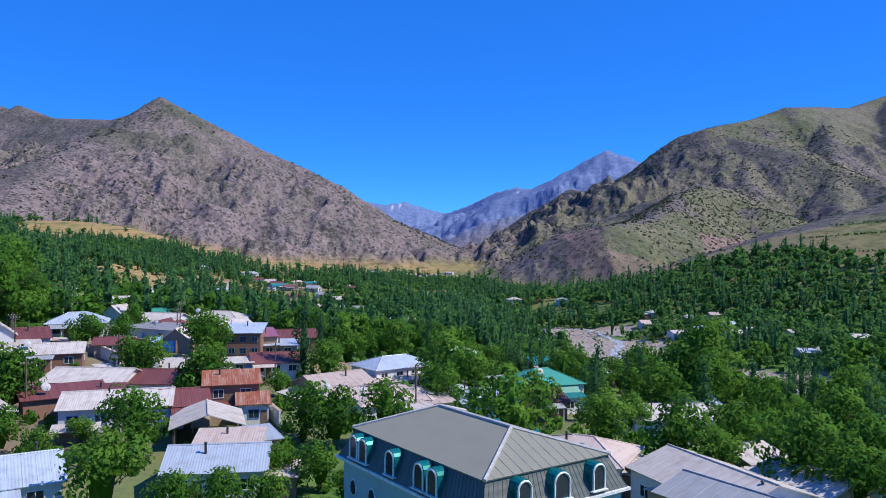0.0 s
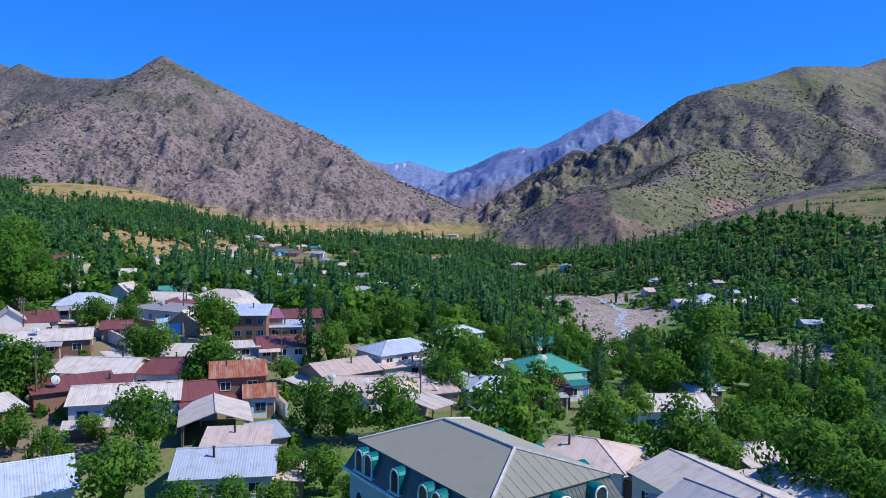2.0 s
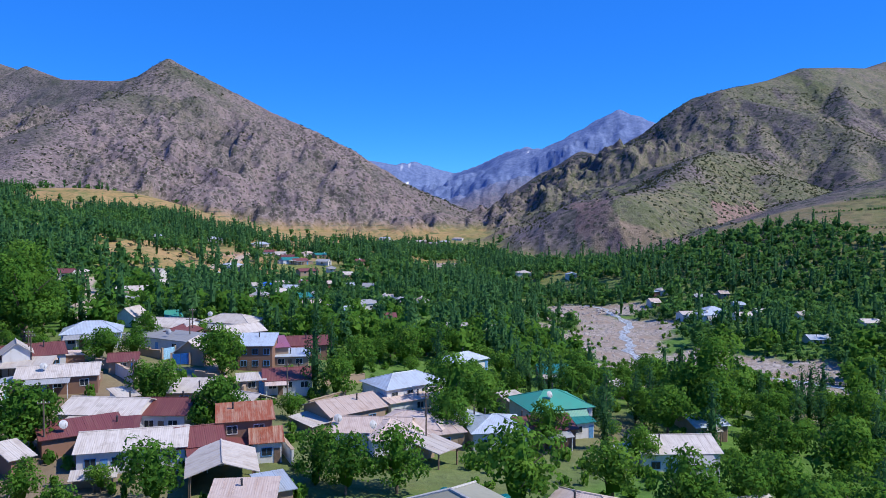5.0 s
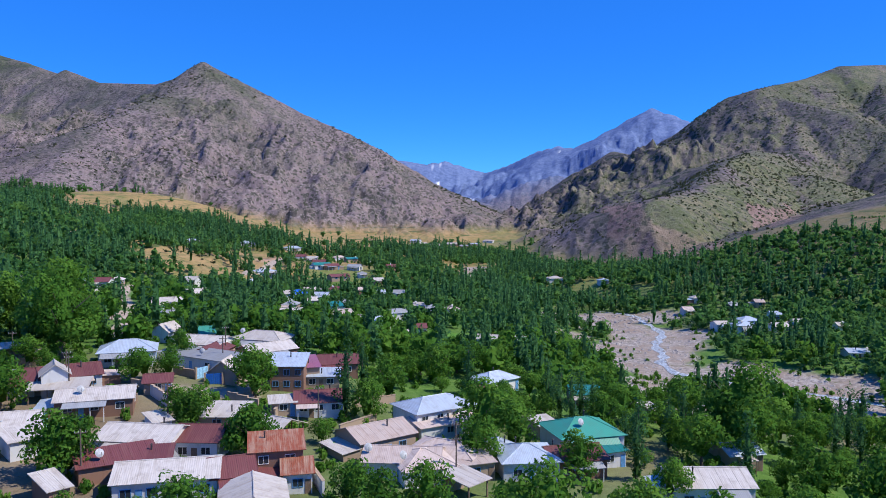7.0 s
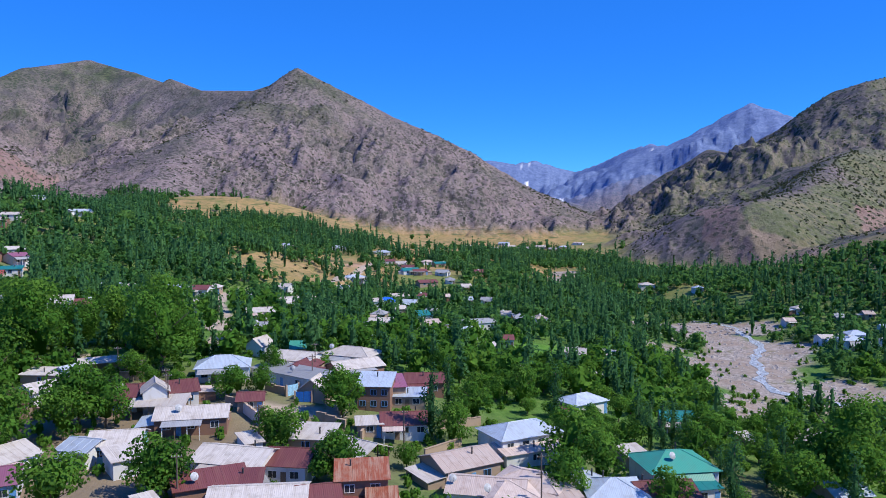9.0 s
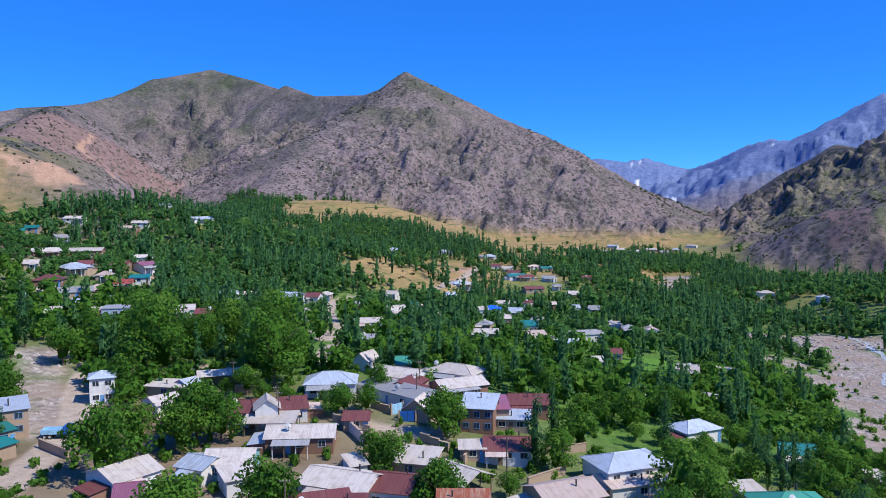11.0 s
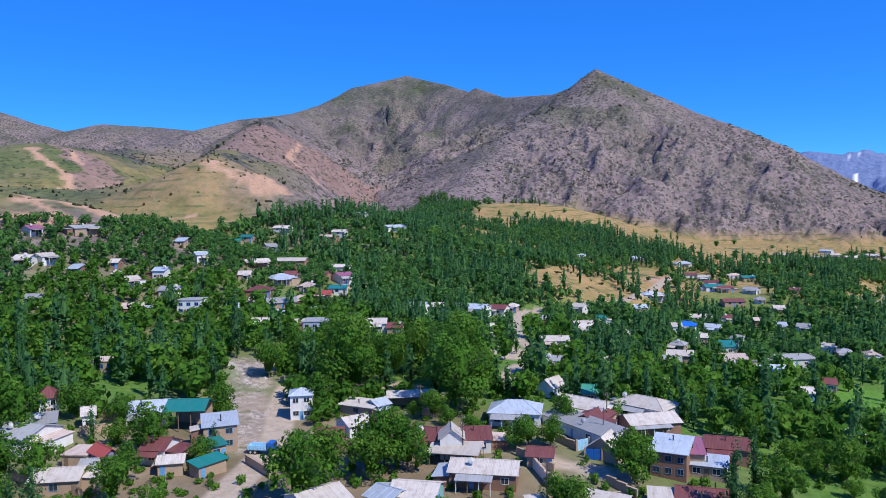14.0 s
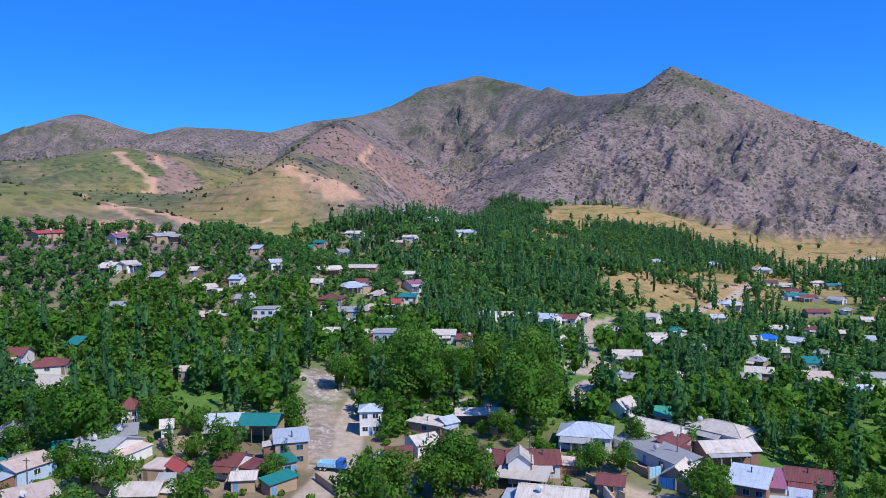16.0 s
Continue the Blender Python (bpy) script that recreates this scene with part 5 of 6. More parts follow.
house(-238.4, 280.7, 18, 6.4, 7.0, 2.9, 1.3, 'gable', 'maroon', 'brick', 1)
house(-250.0, 243.0, 38, 5.0, 7.0, 2.6, 1.3, 'gable', 'asbestos', 'clay', 1)
house(-329.5, 338.7, 69, 6.7, 7.0, 2.1, 1.3, 'gable', 'slate', 'white', 1)
house(-318.1, 379.4, 18, 10.5, 7.0, 2.6, 1.3, 'gable', 'pink', 'brick', 1)
house(-319.1, 391.3, 17, 9.0, 7.0, 2.0, 1.3, 'gable', 'asbestos', 'white', 1)
house(-348.6, 338.8, 24, 7.6, 7.0, 2.6, 1.3, 'gable', 'teal', 'clay', 1)
house(-320.1, 302.9, 25, 6.4, 7.0, 3.9, 1.3, 'gable', 'teal', 'clay', 1)
house(-293.8, 244.8, 34, 4.4, 7.0, 2.6, 1.3, 'shed', 'blue', 'clay', 1)
house(-278.2, 181.7, 35, 4.0, 7.0, 2.2, 1.3, 'shed', 'blue', 'brick', 1)
house(-260.3, 154.3, 37, 4.2, 7.0, 2.3, 1.3, 'gable', 'slate', 'white', 1)
house(-230.2, 123.4, 40, 3.6, 7.0, 3.0, 1.3, 'shed', 'teal', 'brick', 1)
house(-278.3, 199.6, 33, 3.4, 7.0, 2.0, 1.3, 'gable', 'asbestos', 'brick', 1)
house(-268.9, 192.9, 54, 3.5, 7.0, 2.0, 1.3, 'hip', 'pink', 'clay', 1)
house(-112.7, 644.6, 38, 11.2, 7.0, 2.8, 1.3, 'gable', 'teal', 'clay', 1)
house(-134.6, 592.6, 9, 8.2, 7.0, 3.2, 1.3, 'gable', 'asbestos', 'white', 1)
house(-80.7, 351.7, 20, 5.3, 7.0, 3.3, 1.3, 'gable', 'asbestos', 'clay', 1)
house(-73.0, 454.6, 25, 6.5, 7.0, 3.0, 1.3, 'gable', 'pink', 'brick', 1)
house(-60.3, 442.5, 16, 5.0, 7.0, 3.0, 1.3, 'gable', 'blue', 'white', 1)
house(-66.7, 339.9, 28, 5.5, 7.0, 3.2, 1.3, 'shed', 'teal', 'white', 1)
house(-97.1, 373.1, 27, 4.4, 7.0, 3.2, 1.3, 'gable', 'asbestos', 'white', 1)
house(-127.2, 352.0, 21, 5.0, 7.0, 2.9, 1.3, 'hip', 'teal', 'white', 1)
house(-145.0, 320.7, 41, 6.1, 7.0, 3.1, 1.3, 'gable', 'slate', 'brick', 1)
house(-169.3, 342.7, 13, 5.0, 7.0, 2.9, 1.3, 'hip', 'asbestos', 'clay', 1)
house(-188.1, 303.4, 36, 5.7, 7.0, 2.6, 1.3, 'shed', 'asbestos', 'brick', 1)


# ---- trees ----
def leaf_material(name, dark, mid, light):
    m, N, L, b = material(name, 0.85, 0, 0.08)
    info, geo = N.new("ShaderNodeObjectInfo").outputs["Random"], N.new("ShaderNodeNewGeometry")
    t = N.new("ShaderNodeAttribute")
    t.attribute_name = "tint"
    isl = geo.outputs["Random Per Island"]
    f = n_math(N, L, "ADD", n_math(N, L, "MULTIPLY", info, 0.3), n_math(N, L, "MULTIPLY", t.outputs["Fac"], 0.5))
    f = n_math(N, L, "ADD", f, n_math(N, L, "MULTIPLY", isl, 0.25))
    col = n_ramp(N, L, f, [(0.1, dark), (0.5, mid), (0.95, light)])
    L.new(col, b.inputs["Base Color"])
    tr = N.new("ShaderNodeBsdfTranslucent")
    L.new(n_mix(N, L, 0.5, col, tone(light, 1.2)), tr.inputs["Color"])
    mx = N.new("ShaderNodeMixShader")
    mx.inputs[0].default_value = 0.45
    L.new(b.outputs[0], mx.inputs[1])
    L.new(tr.outputs[0], mx.inputs[2])
    L.new(mx.outputs[0], N["Material Output"].inputs["Surface"])
    return m


LEAF = leaf_material("broad_leaves", (0.033, 0.1, 0.017), (0.074, 0.195, 0.026), (0.15, 0.285, 0.044))
# poplar's own blue-green, with some blue added for haze over the far stands
LEAF_P = leaf_material("poplar_leaves", (0.026, 0.08, 0.034), (0.052, 0.148, 0.054), (0.11, 0.24, 0.078))
# broad leaves with blue haze mixed into the green, for far trees and hedges
LEAF_HAZE = leaf_material("hazy_leaves", (0.028, 0.085, 0.029), (0.06, 0.168, 0.044), (0.14, 0.275, 0.064))
BARK = plain("bark", (0.16, 0.12, 0.09), 0.95, 0, 0.4)


def crown_cloud(kind, n, size, rng):
    """Leaf clumps of a tree of height 1 and crown radius 1: places, outward ways, sizes and a tint."""
    lobes = []
    if kind == "poplar":
        for i in range(13):
            z = 0.1 + 0.82 * i / 12
            r = min(1.0, 0.45 + 2.0 * z) * (1 - max(0, (z - 0.42) / 0.66) ** 2.0) * rng.uniform(0.7, 1.15)
            a = rng.uniform(0, math.tau)
            lobes.append((0.4 * r * math.cos(a), 0.4 * r * math.sin(a), z, 0.66 * r + 0.06, rng.uniform(0.07, 0.12), rng.random()))
    elif kind == "bush":
        for i in range(6):
            a, d = rng.uniform(0, math.tau), rng.uniform(0, 0.5)
            lobes.append((d * math.cos(a), d * math.sin(a), rng.uniform(0.25, 0.6), rng.uniform(0.4, 0.6), 0.3, rng.random()))
    else:
        # boughs round a leaning axis under a domed top
        lean = (rng.uniform(-0.15, 0.15), rng.uniform(-0.15, 0.15))
        lobes.append((lean[0], lean[1], 0.6, 0.55, 0.26, rng.random()))
        lobes.append((lean[0] * 1.5, lean[1] * 1.5, 0.8, 0.36, 0.14, rng.random()))
        for i in range(16):
            a, z = math.tau * i * 0.382 + rng.uniform(-0.5, 0.5), rng.uniform(0.24, 0.8)
            d = 0.7 * math.sqrt(max(0.1, 1 - ((z - 0.46) / 0.5) ** 2)) * rng.uniform(0.6, 1.1)
            lobes.append((d * math.cos(a) + lean[0] * z, d * math.sin(a) + lean[1] * z, z, rng.uniform(0.26, 0.46), rng.uniform(0.1, 0.18), rng.random()))
    out = []
    weights = [l[3] ** 2 for l in lobes]
    for _ in range(n):
        lx, ly, lz, lr, lh, tint = rng.choices(lobes, weights)[0]
        v = Vector((rng.gauss(0, 1), rng.gauss(0, 1), rng.gauss(0.2, 1))).normalized()
        k = rng.uniform(0.72, 1.1)
        out.append((lx + v.x * lr * k, ly + v.y * lr * k, max(0.06, lz + v.z * lh * k), v, size * rng.uniform(0.55, 1.3), tint))
    return out


def core_quads(kind, rng, scale, sides=5):
    """The shaded inner mass of a crown, uneven, as quads of a tree of height 1 and radius 1."""
    out = []
    if kind == "poplar":
        prof = [(0.08, 0.5), (0.4, 0.85), (0.82, 0.4)]
    elif kind == "bush":
        prof = [(0.05, 0.5), (0.4, 0.85), (0.85, 0.1)]
    else:
        prof = [(0.18, 0.6), (0.45, 1.0), (0.76, 0.5)]
    rings = []
    for z, r in prof:
        rings.append([Vector((r * scale * rng.uniform(0.7, 1.25) * math.cos(a), r * scale * rng.uniform(0.7, 1.25) * math.sin(a), z + rng.uniform(-0.05, 0.05)))
                      for a in [math.tau * (i + 0.3 * (z * 10 % 2)) / sides for i in range(sides)]])
    for p, q in zip(rings[:-1], rings[1:]):
        for i in range(sides):
            c = [p[i], p[(i + 1) % sides], q[(i + 1) % sides], q[i]]
            m = sum(c, Vector()) / 4
            out.append((c, Vector((m.x, m.y, (m.z - 0.5) * 1.2)).normalized(), rng.uniform(0.1, 0.6)))
    return out


def leaf_arrays(kind, n, size, height, radius, rng):
    """Vertices (k, 4, 3) and tints of flat four-cornered clumps."""
    quads, tints, ways = [], [], []
    for x, y, z, v, s, tint in crown_cloud(kind, n, size, rng):
        w = (v + Vector((rng.gauss(0, 0.55), rng.gauss(0, 0.55), rng.gauss(0.2, 0.55)))).normalized()
        e = w.orthogonal().normalized()
        f = w.cross(e)
        t = rng.uniform(0, math.tau)
        e, f = e * math.cos(t) + f * math.sin(t), f * math.cos(t) - e * math.sin(t)
        c = Vector((x * radius, y * radius, z * height))
        quads.append([c - e * s, c - f * s * 0.62 + w * s * 0.2, c + e * s, c + f * s * 0.62 + w * s * 0.2])
        tints.append(tint)
        ways.append(list(v * 0.7 + w * 0.35))
    for c, v, tint in core_quads(kind, rng, 0.34):
        quads.append([Vector((p.x * radius, p.y * radius, p.z * height)) for p in c])
        tints.append(tint)
        ways.append(list(v))
    return np.array([[list(p) for p in q] for q in quads]), np.array(tints), np.array(ways)


def quads_mesh(name, q, tints, mat, ways):
    me = bpy.data.meshes.new(name)
    k = len(q)
    me.vertices.add(k * 4)
    me.vertices.foreach_set("co", q.reshape(-1).astype(np.float32))
    me.loops.add(k * 4)
    me.loops.foreach_set("vertex_index", np.arange(k * 4, dtype=np.int32))
    me.polygons.add(k)
    me.polygons.foreach_set("loop_start", np.arange(0, k * 4, 4, dtype=np.int32))
    me.polygons.foreach_set("loop_total", np.full(k, 4, dtype=np.int32))
    me.update()
    # clumps are shaded by the round of the crown that they belong to
    ways = ways / (np.linalg.norm(ways, axis=1, keepdims=True) + 1e-9)
    at = me.attributes.new("custom_normal", "FLOAT_VECTOR", "POINT")
    at.data.foreach_set("vector", np.repeat(ways, 4, 0).astype(np.float32).ravel())
    at = me.attributes.new("tint", "FLOAT", "POINT")
    at.data.foreach_set("value", np.repeat(tints, 4).astype(np.float32))
    me.materials.append(mat)
    return me


def trunk_mesh(kind, height, radius, rng):
    bm = bmesh.new()
    r = height * (0.02 if kind != "poplar" else 0.013)
    top = height * (0.55 if kind != "poplar" else 0.85)
    tube(bm, (0, 0, -0.8), (0, 0, height * 0.25), r * 1.3, r, 7)
    tube(bm, (0, 0, height * 0.25), (rng.uniform(-0.2, 0.2), rng.uniform(-0.2, 0.2), top), r, r * 0.35, 6)
    for i in range(6 if kind != "poplar" else 3):
        a, z = rng.uniform(0, math.tau), height * rng.uniform(0.22, 0.45)
        d = radius * rng.uniform(0.5, 0.8) * (1 if kind != "poplar" else 0.6)
        tube(bm, (0, 0, z), (d * math.cos(a), d * math.sin(a), z + height * rng.uniform(0.15, 0.3)), r * 0.55, r * 0.15, 5)
    return bm


PROTOS = {}


def prototype(kind, index):
    key = (kind, index)
    if key not in PROTOS:
        rng = random.Random(100 + index * 7 + len(kind))
        h, r = {"tree": (8.0, 3.6), "plane_tree": (16.0, 7.0), "poplar": (12.0, 1.7), "bush": (2.4, 1.8)}[kind]
        n, s = {"tree": (1650, 0.25), "plane_tree": (4800, 0.33), "poplar": (900, 0.2), "bush": (300, 0.22)}[kind]
        form = "poplar" if kind == "poplar" else "bush" if kind == "bush" else "tree"
        q, t, ways = leaf_arrays(form, n, s, h, r, rng)
        crown = quads_mesh("crown", q, t, LEAF_P if kind == "poplar" else LEAF, ways)
        trunk = mesh_of("trunk", trunk_mesh(form, h, r, rng), BARK)
        PROTOS[key] = (h, r, crown, trunk)
    return PROTOS[key]


TREE_WORDS = {"tree": ("leafy green orchard tree with a rounded crown", "tree"), "plane_tree": ("tall old broad-crowned dark green tree", "tree"),
              "poplar": ("slender upright green poplar", "tree"), "bush": ("low leafy green bush", "bush")}
PLANTED = []


def tree(x, y, kind="tree", height=8.0, radius=3.5):
    index = int(abs(x * 3.1 + y * 5.7)) % (6 if kind != "plane_tree" else 3)
    h, r, crown, trunk = prototype(kind, index)
    top = new(kind)
    top.matrix_world = pose(x, y, ground_at(x, y), 0, 0, (x * 37 + y * 91) % 360) @ Matrix.Diagonal((radius / r, radius / r, height / h, 1))
    for name, me in (("trunk", trunk), ("crown", crown)):
        ob = new(name, me)
        ob.parent = top
    label, cat = TREE_WORDS[kind]
    PLANTED.append((x, y, radius))
    return tagged(top, label, cat, {"tree": "trees of the village", "plane_tree": "tall old trees", "poplar": "poplars", "bush": "bushes"}[kind])


# edge of the woods, seen from above
WOODS = [(-353, 150), (-335, 205), (-322, 225), (-360, 310), (-374, 345), (-376, 385), (-372, 420), (-365, 445), (-400, 520), (-560, 830), (-655, 990), (-590, 986),
         (-450, 830), (-380, 830), (-366, 842), (-261, 775), (-186, 750), (-126, 760), (-90, 1010), (-20, 1030), (20, 900), (60, 700), (110, 690),
         (128, 610), (149, 566), (190, 562), (216, 550), (246, 526), (262, 478), (296, 452), (360, 380), (430, 300), (420, -60), (-420, -60)]
# open ground among the trees: x, y, half width, half depth
CLEAR = [(-175, 440, 34, 40), (-185, 560, 26, 60), (-150, 520, 18, 40), (-430, 815, 60, 18), (-300, 610, 40, 25), (-12, 300, 14, 24), (-36, 262, 8, 14), (-117, 180, 22, 9),
         (-120, 246, 14, 16), (-100, 228, 12, 8), (-290, 410, 18, 12), (-225, 285, 8, 8), (60, 285, 14, 22), (100, 264, 28, 12), (58, 232, 12, 22), (50, 352, 10, 22), (130, 240, 24, 10), (60, 420, 20, 12), (58, 245, 15, 34), (88, 300, 26, 22), (82, 350, 26, 50), (70, 425, 40, 22), (108, 292, 26, 14), (-5, 318, 12, 18), (-15, 690, 24, 80), (-25, 590, 20, 40)]
PATHS = [[(-112, 112, 0), (-122, 126, 0), (-127, 136, 0), (-143, 149, 0), (-152, 150, 0), (-168, 168, 0)], [(-143, 149, 0), (-150, 165, 0), (-140, 182, 0), (-123, 186, 0)],
         [(-94, 193, 0), (-110, 216, 0), (-107, 229, 0), (-112, 250, 0), (-131, 271, 0), (-166, 345, 0)], [(-166, 345, 0), (-143, 433, 0), (-148, 504, 0), (-161, 636, 0)]]


def sow():
    rng = np.random.default_rng(5)
    n = 170000
    x, y = rng.uniform(-690, 430, n), rng.uniform(45, 1040, n)
    keep = inside(x, y, WOODS) | ((rng.random(n) < 0.012) & (y > 420) & (x < 120) & (lie(x, y)[1] < 0.12))
    for gx, gy, gr in GRAVEL:
        keep &= np.hypot(x - gx, y - gy) > gr + 1.5
    for path in PATHS:
        d, _, _ = along(x, y, path)
        keep &= d > 4.4
    for cx, cy, cw, cd in CLEAR:
        keep &= (((x - cx) / cw) ** 2 + ((y - cy) / cd) ** 2 > 1) | (rng.random(n) < 0.06)
    for spot in OPEN:
        keep &= ~inside(x, y, spot) | (rng.random(n) < np.where(y < 640, 0.2, 0.1))
    az = np.degrees(np.arctan2(x, y))
    keep &= (az > -72) & (az < 34)
    keep &= (fbm(x, y, 38, 3, 77) > -0.3) | (x > 110) | (np.hypot(x, y) < 240) | (x < -180)
    keep &= (np.hypot(x, y) > 128) | (x > 42)
    core = np.hypot((x + 58) / 66, (y - 130) / 60) < 1
    keep &= ~core | (rng.random(n) < 0.08)
    keep &= (np.hypot((x + 146) / 48, (y - 102) / 40) > 1) | (rng.random(n) < 0.12)
    x, y = x[keep], y[keep]
    dist = np.hypot(x, y)
    # trees on the sight lines from the origin to far houses stay low
    sight_lane, luck = np.zeros(len(x), bool), rng.random(len(x))
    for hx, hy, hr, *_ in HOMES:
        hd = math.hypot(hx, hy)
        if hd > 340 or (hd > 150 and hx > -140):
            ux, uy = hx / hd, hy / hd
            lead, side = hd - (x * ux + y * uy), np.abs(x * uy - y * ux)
            sight_lane |= (lead > 0) & (lead < min(85.0 if hx > -180 else 45.0, (6.5 if hd > 340 else 3.6) * hd / (52 - ground_at(hx, hy))) * (0.5 if hx < -180 else 1)) & (side < hr * (0.9 if hd > 340 else 0.7)) & (luck < (0.88 if hd > 340 else 0.65 if hd > 205 else 0.15))
    grid, px, py, pr = {}, [], [], []
    cell = 12.0
    for hx, hy, hr, *_ in HOMES:
        grid.setdefault((int(hx // cell), int(hy // cell)), []).append((hx, hy, hr + 0.6))
    for tx, ty, tr in PLANTED:
        grid.setdefault((int(tx // cell), int(ty // cell)), []).append((tx, ty, tr * 0.75))
    kinds = []
    stand = fbm(x, y, 45, 3, 81)
    draw = rng.random(len(x))
    for i in range(len(x)):
        poplar = draw[i] < ((0.4 if stand[i] > 0.12 else 0.05) if x[i] > 60 else (0.62 if stand[i] > 0.04 else 0.08) if dist[i] > 310 else (0.55 if stand[i] > 0.1 else 0.06))
        far = min(1.0, dist[i] / 500)
        inner = math.hypot((x[i] + 58) / 66, (y[i] - 130) / 60) < 1
        poplar = poplar and not inner and not sight_lane[i]
        r = rng.uniform(0.8, 1.4) if sight_lane[i] else rng.uniform(1.4, 2.4) if poplar else rng.uniform(1.2, 2.2) if inner else rng.uniform(2.0, 4.8)
        if (45 < x[i] < 145 and 168 < y[i] < 234) or (-28 < x[i] < 8 and 255 < y[i] < 292):
            poplar, r = False, rng.uniform(0.8, 1.6)
        if x[i] < -245 and y[i] < 330:
            poplar, r = False, min(r, rng.uniform(2.2, 3.4))
        gap = max(r * (0.82 + 0.12 * far), 2.1 if dist[i] > 300 else 1.4)
        # keep the yards in front of the near houses open
        front = 0.6 if dist[i] > 190 or x[i] < -150 else 1.3
        cx, cy = int(x[i] // cell), int(y[i] // cell)
        ok = True
        for gx in (cx - 1, cx, cx + 1):
            for gy in (cy - 1, cy, cy + 1):
                for ox, oy, orr in grid.get((gx, gy), ()):
                    if (ox - x[i]) ** 2 + (oy - y[i]) ** 2 < (orr * front * 0.9 + gap * 0.9) ** 2:
                        ok = False
                        break
                if not ok:
                    break
            if not ok:
                break
        if ok:
            grid.setdefault((cx, cy), []).append((x[i], y[i], gap))
            px.append(x[i]), py.append(y[i]), pr.append(r), kinds.append(poplar)
    return np.array(px), np.array(py), np.array(pr), np.array(kinds)


def plant_woods():
    x, y, r, poplar = sow()
    z, mount = lie(x, y)
    dist = np.hypot(x, y)
    rng = np.random.default_rng(9)
    height = np.where(poplar, r * rng.uniform(5.0, 8.0, len(x)), r * rng.uniform(1.7, 2.5, len(x)))
    near = np.argsort(dist)[:max(0, 290 - len(PLANTED))]
    single = np.zeros(len(x), bool)
    single[near] = True
    for i in near:
        tree(float(x[i]), float(y[i]), "poplar" if poplar[i] else "tree", float(height[i]), float(r[i]))
    bins = [(0, 260, 150, 0.19), (260, 420, 78, 0.225), (420, 2000, 34, 0.29)]
    # past some 330 m broad crowns switch to the haze-tinted green
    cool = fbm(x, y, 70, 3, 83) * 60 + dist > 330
    for kind, mat, group in ((True, LEAF_P, poplar), (False, LEAF, ~poplar & ~cool), (False, LEAF_HAZE, ~poplar & cool)):
        qs, ts, ws = [], [], []
        for lo, hi, n, s in bins:
            forms = []
            for k in range(9):
                # unit tree: radius 1, height 1; clump size relative to the radius
                prng = random.Random(300 + k + n)
                form = "poplar" if kind else "tree"
                inner = core_quads(form, prng, 0.5)
                forms.append((crown_cloud(form, n, s, prng), np.array([[list(p) for p in c] for c, _, _ in inner]),
                              np.array([list(v) for _, v, _ in inner]), np.array([q for _, _, q in inner])))
            sel = np.nonzero((~single) & group & (dist >= lo) & (dist < hi))[0]
            for i in sel:
                cloud, cq, cv, ct = forms[int(rng.integers(9))]
                c = np.array([(a, b, h) for a, b, h, *_ in cloud])
                v = np.array([list(q[3]) for q in cloud])
                sz = np.array([q[4] for q in cloud]) * r[i] * (1.45 if kind else 1.15)
                turn = rng.uniform(0, math.tau)
                cs, sn = math.cos(turn), math.sin(turn)
                c = np.stack([(c[:, 0] * cs - c[:, 1] * sn) * r[i] + x[i], (c[:, 0] * sn + c[:, 1] * cs) * r[i] + y[i], c[:, 2] * height[i] + z[i]], -1)
                v = np.stack([v[:, 0] * cs - v[:, 1] * sn, v[:, 0] * sn + v[:, 1] * cs, v[:, 2]], -1)
                w = v + rng.normal(0, 0.5, (len(c), 3)) + (0, 0, 0.2)
                w /= np.linalg.norm(w, axis=1, keepdims=True)
                e = np.cross(w, rng.normal(0, 1, (len(c), 3)))
                e /= np.linalg.norm(e, axis=1, keepdims=True) + 1e-9
                f = np.cross(w, e)
                e, f, b = e * sz[:, None], f * (sz * 0.62)[:, None], w * (sz * 0.2)[:, None]
                ws.append(v * 0.7 + w * 0.3 + (0, 0, 0.15))
                qs.append(np.stack([c - e, c - f + b, c + e, c + f + b], 1))
                shade = rng.random() ** 1.5 * 0.75
                ts.append(np.clip(np.array([q[5] for q in cloud]) * 0.5 + shade, 0, 1))
                qs.append(np.stack([(cq[..., 0] * cs - cq[..., 1] * sn) * r[i] + x[i], (cq[..., 0] * sn + cq[..., 1] * cs) * r[i] + y[i], cq[..., 2] * height[i] + z[i]], -1))
                ws.append(np.stack([cv[:, 0] * cs - cv[:, 1] * sn, cv[:, 0] * sn + cv[:, 1] * cs, cv[:, 2]], -1))
                ts.append(np.clip(ct * 0.5 + shade, 0, 1))
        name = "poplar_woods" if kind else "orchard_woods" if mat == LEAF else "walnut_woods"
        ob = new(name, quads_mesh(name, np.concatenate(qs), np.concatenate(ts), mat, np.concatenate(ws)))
        tagged(ob, "far stands of slender green poplars" if kind else "orchards of rounded light green trees" if mat == LEAF else "far woods of rounded trees in haze-cooled dark green", "woods", kind="stuff")
    # trunks of the middle distance
    sel = np.nonzero((~single) & (dist < 330))[0]
    vs, fs = [], []
    for i in sel:
        k = len(vs) * 1
        rr = 0.16 if poplar[i] else 0.2
        for zz in (-0.5, height[i] * 0.35):
            for a in range(4):
                vs.append((x[i] + rr * math.cos(a * math.pi / 2), y[i] + rr * math.sin(a * math.pi / 2), z[i] + zz))
        fs += [(k + a, k + (a + 1) % 4, k + 4 + (a + 1) % 4, k + 4 + a) for a in range(4)]
    me = bpy.data.meshes.new("woods_trunks")
    me.from_pydata(vs, [], fs)
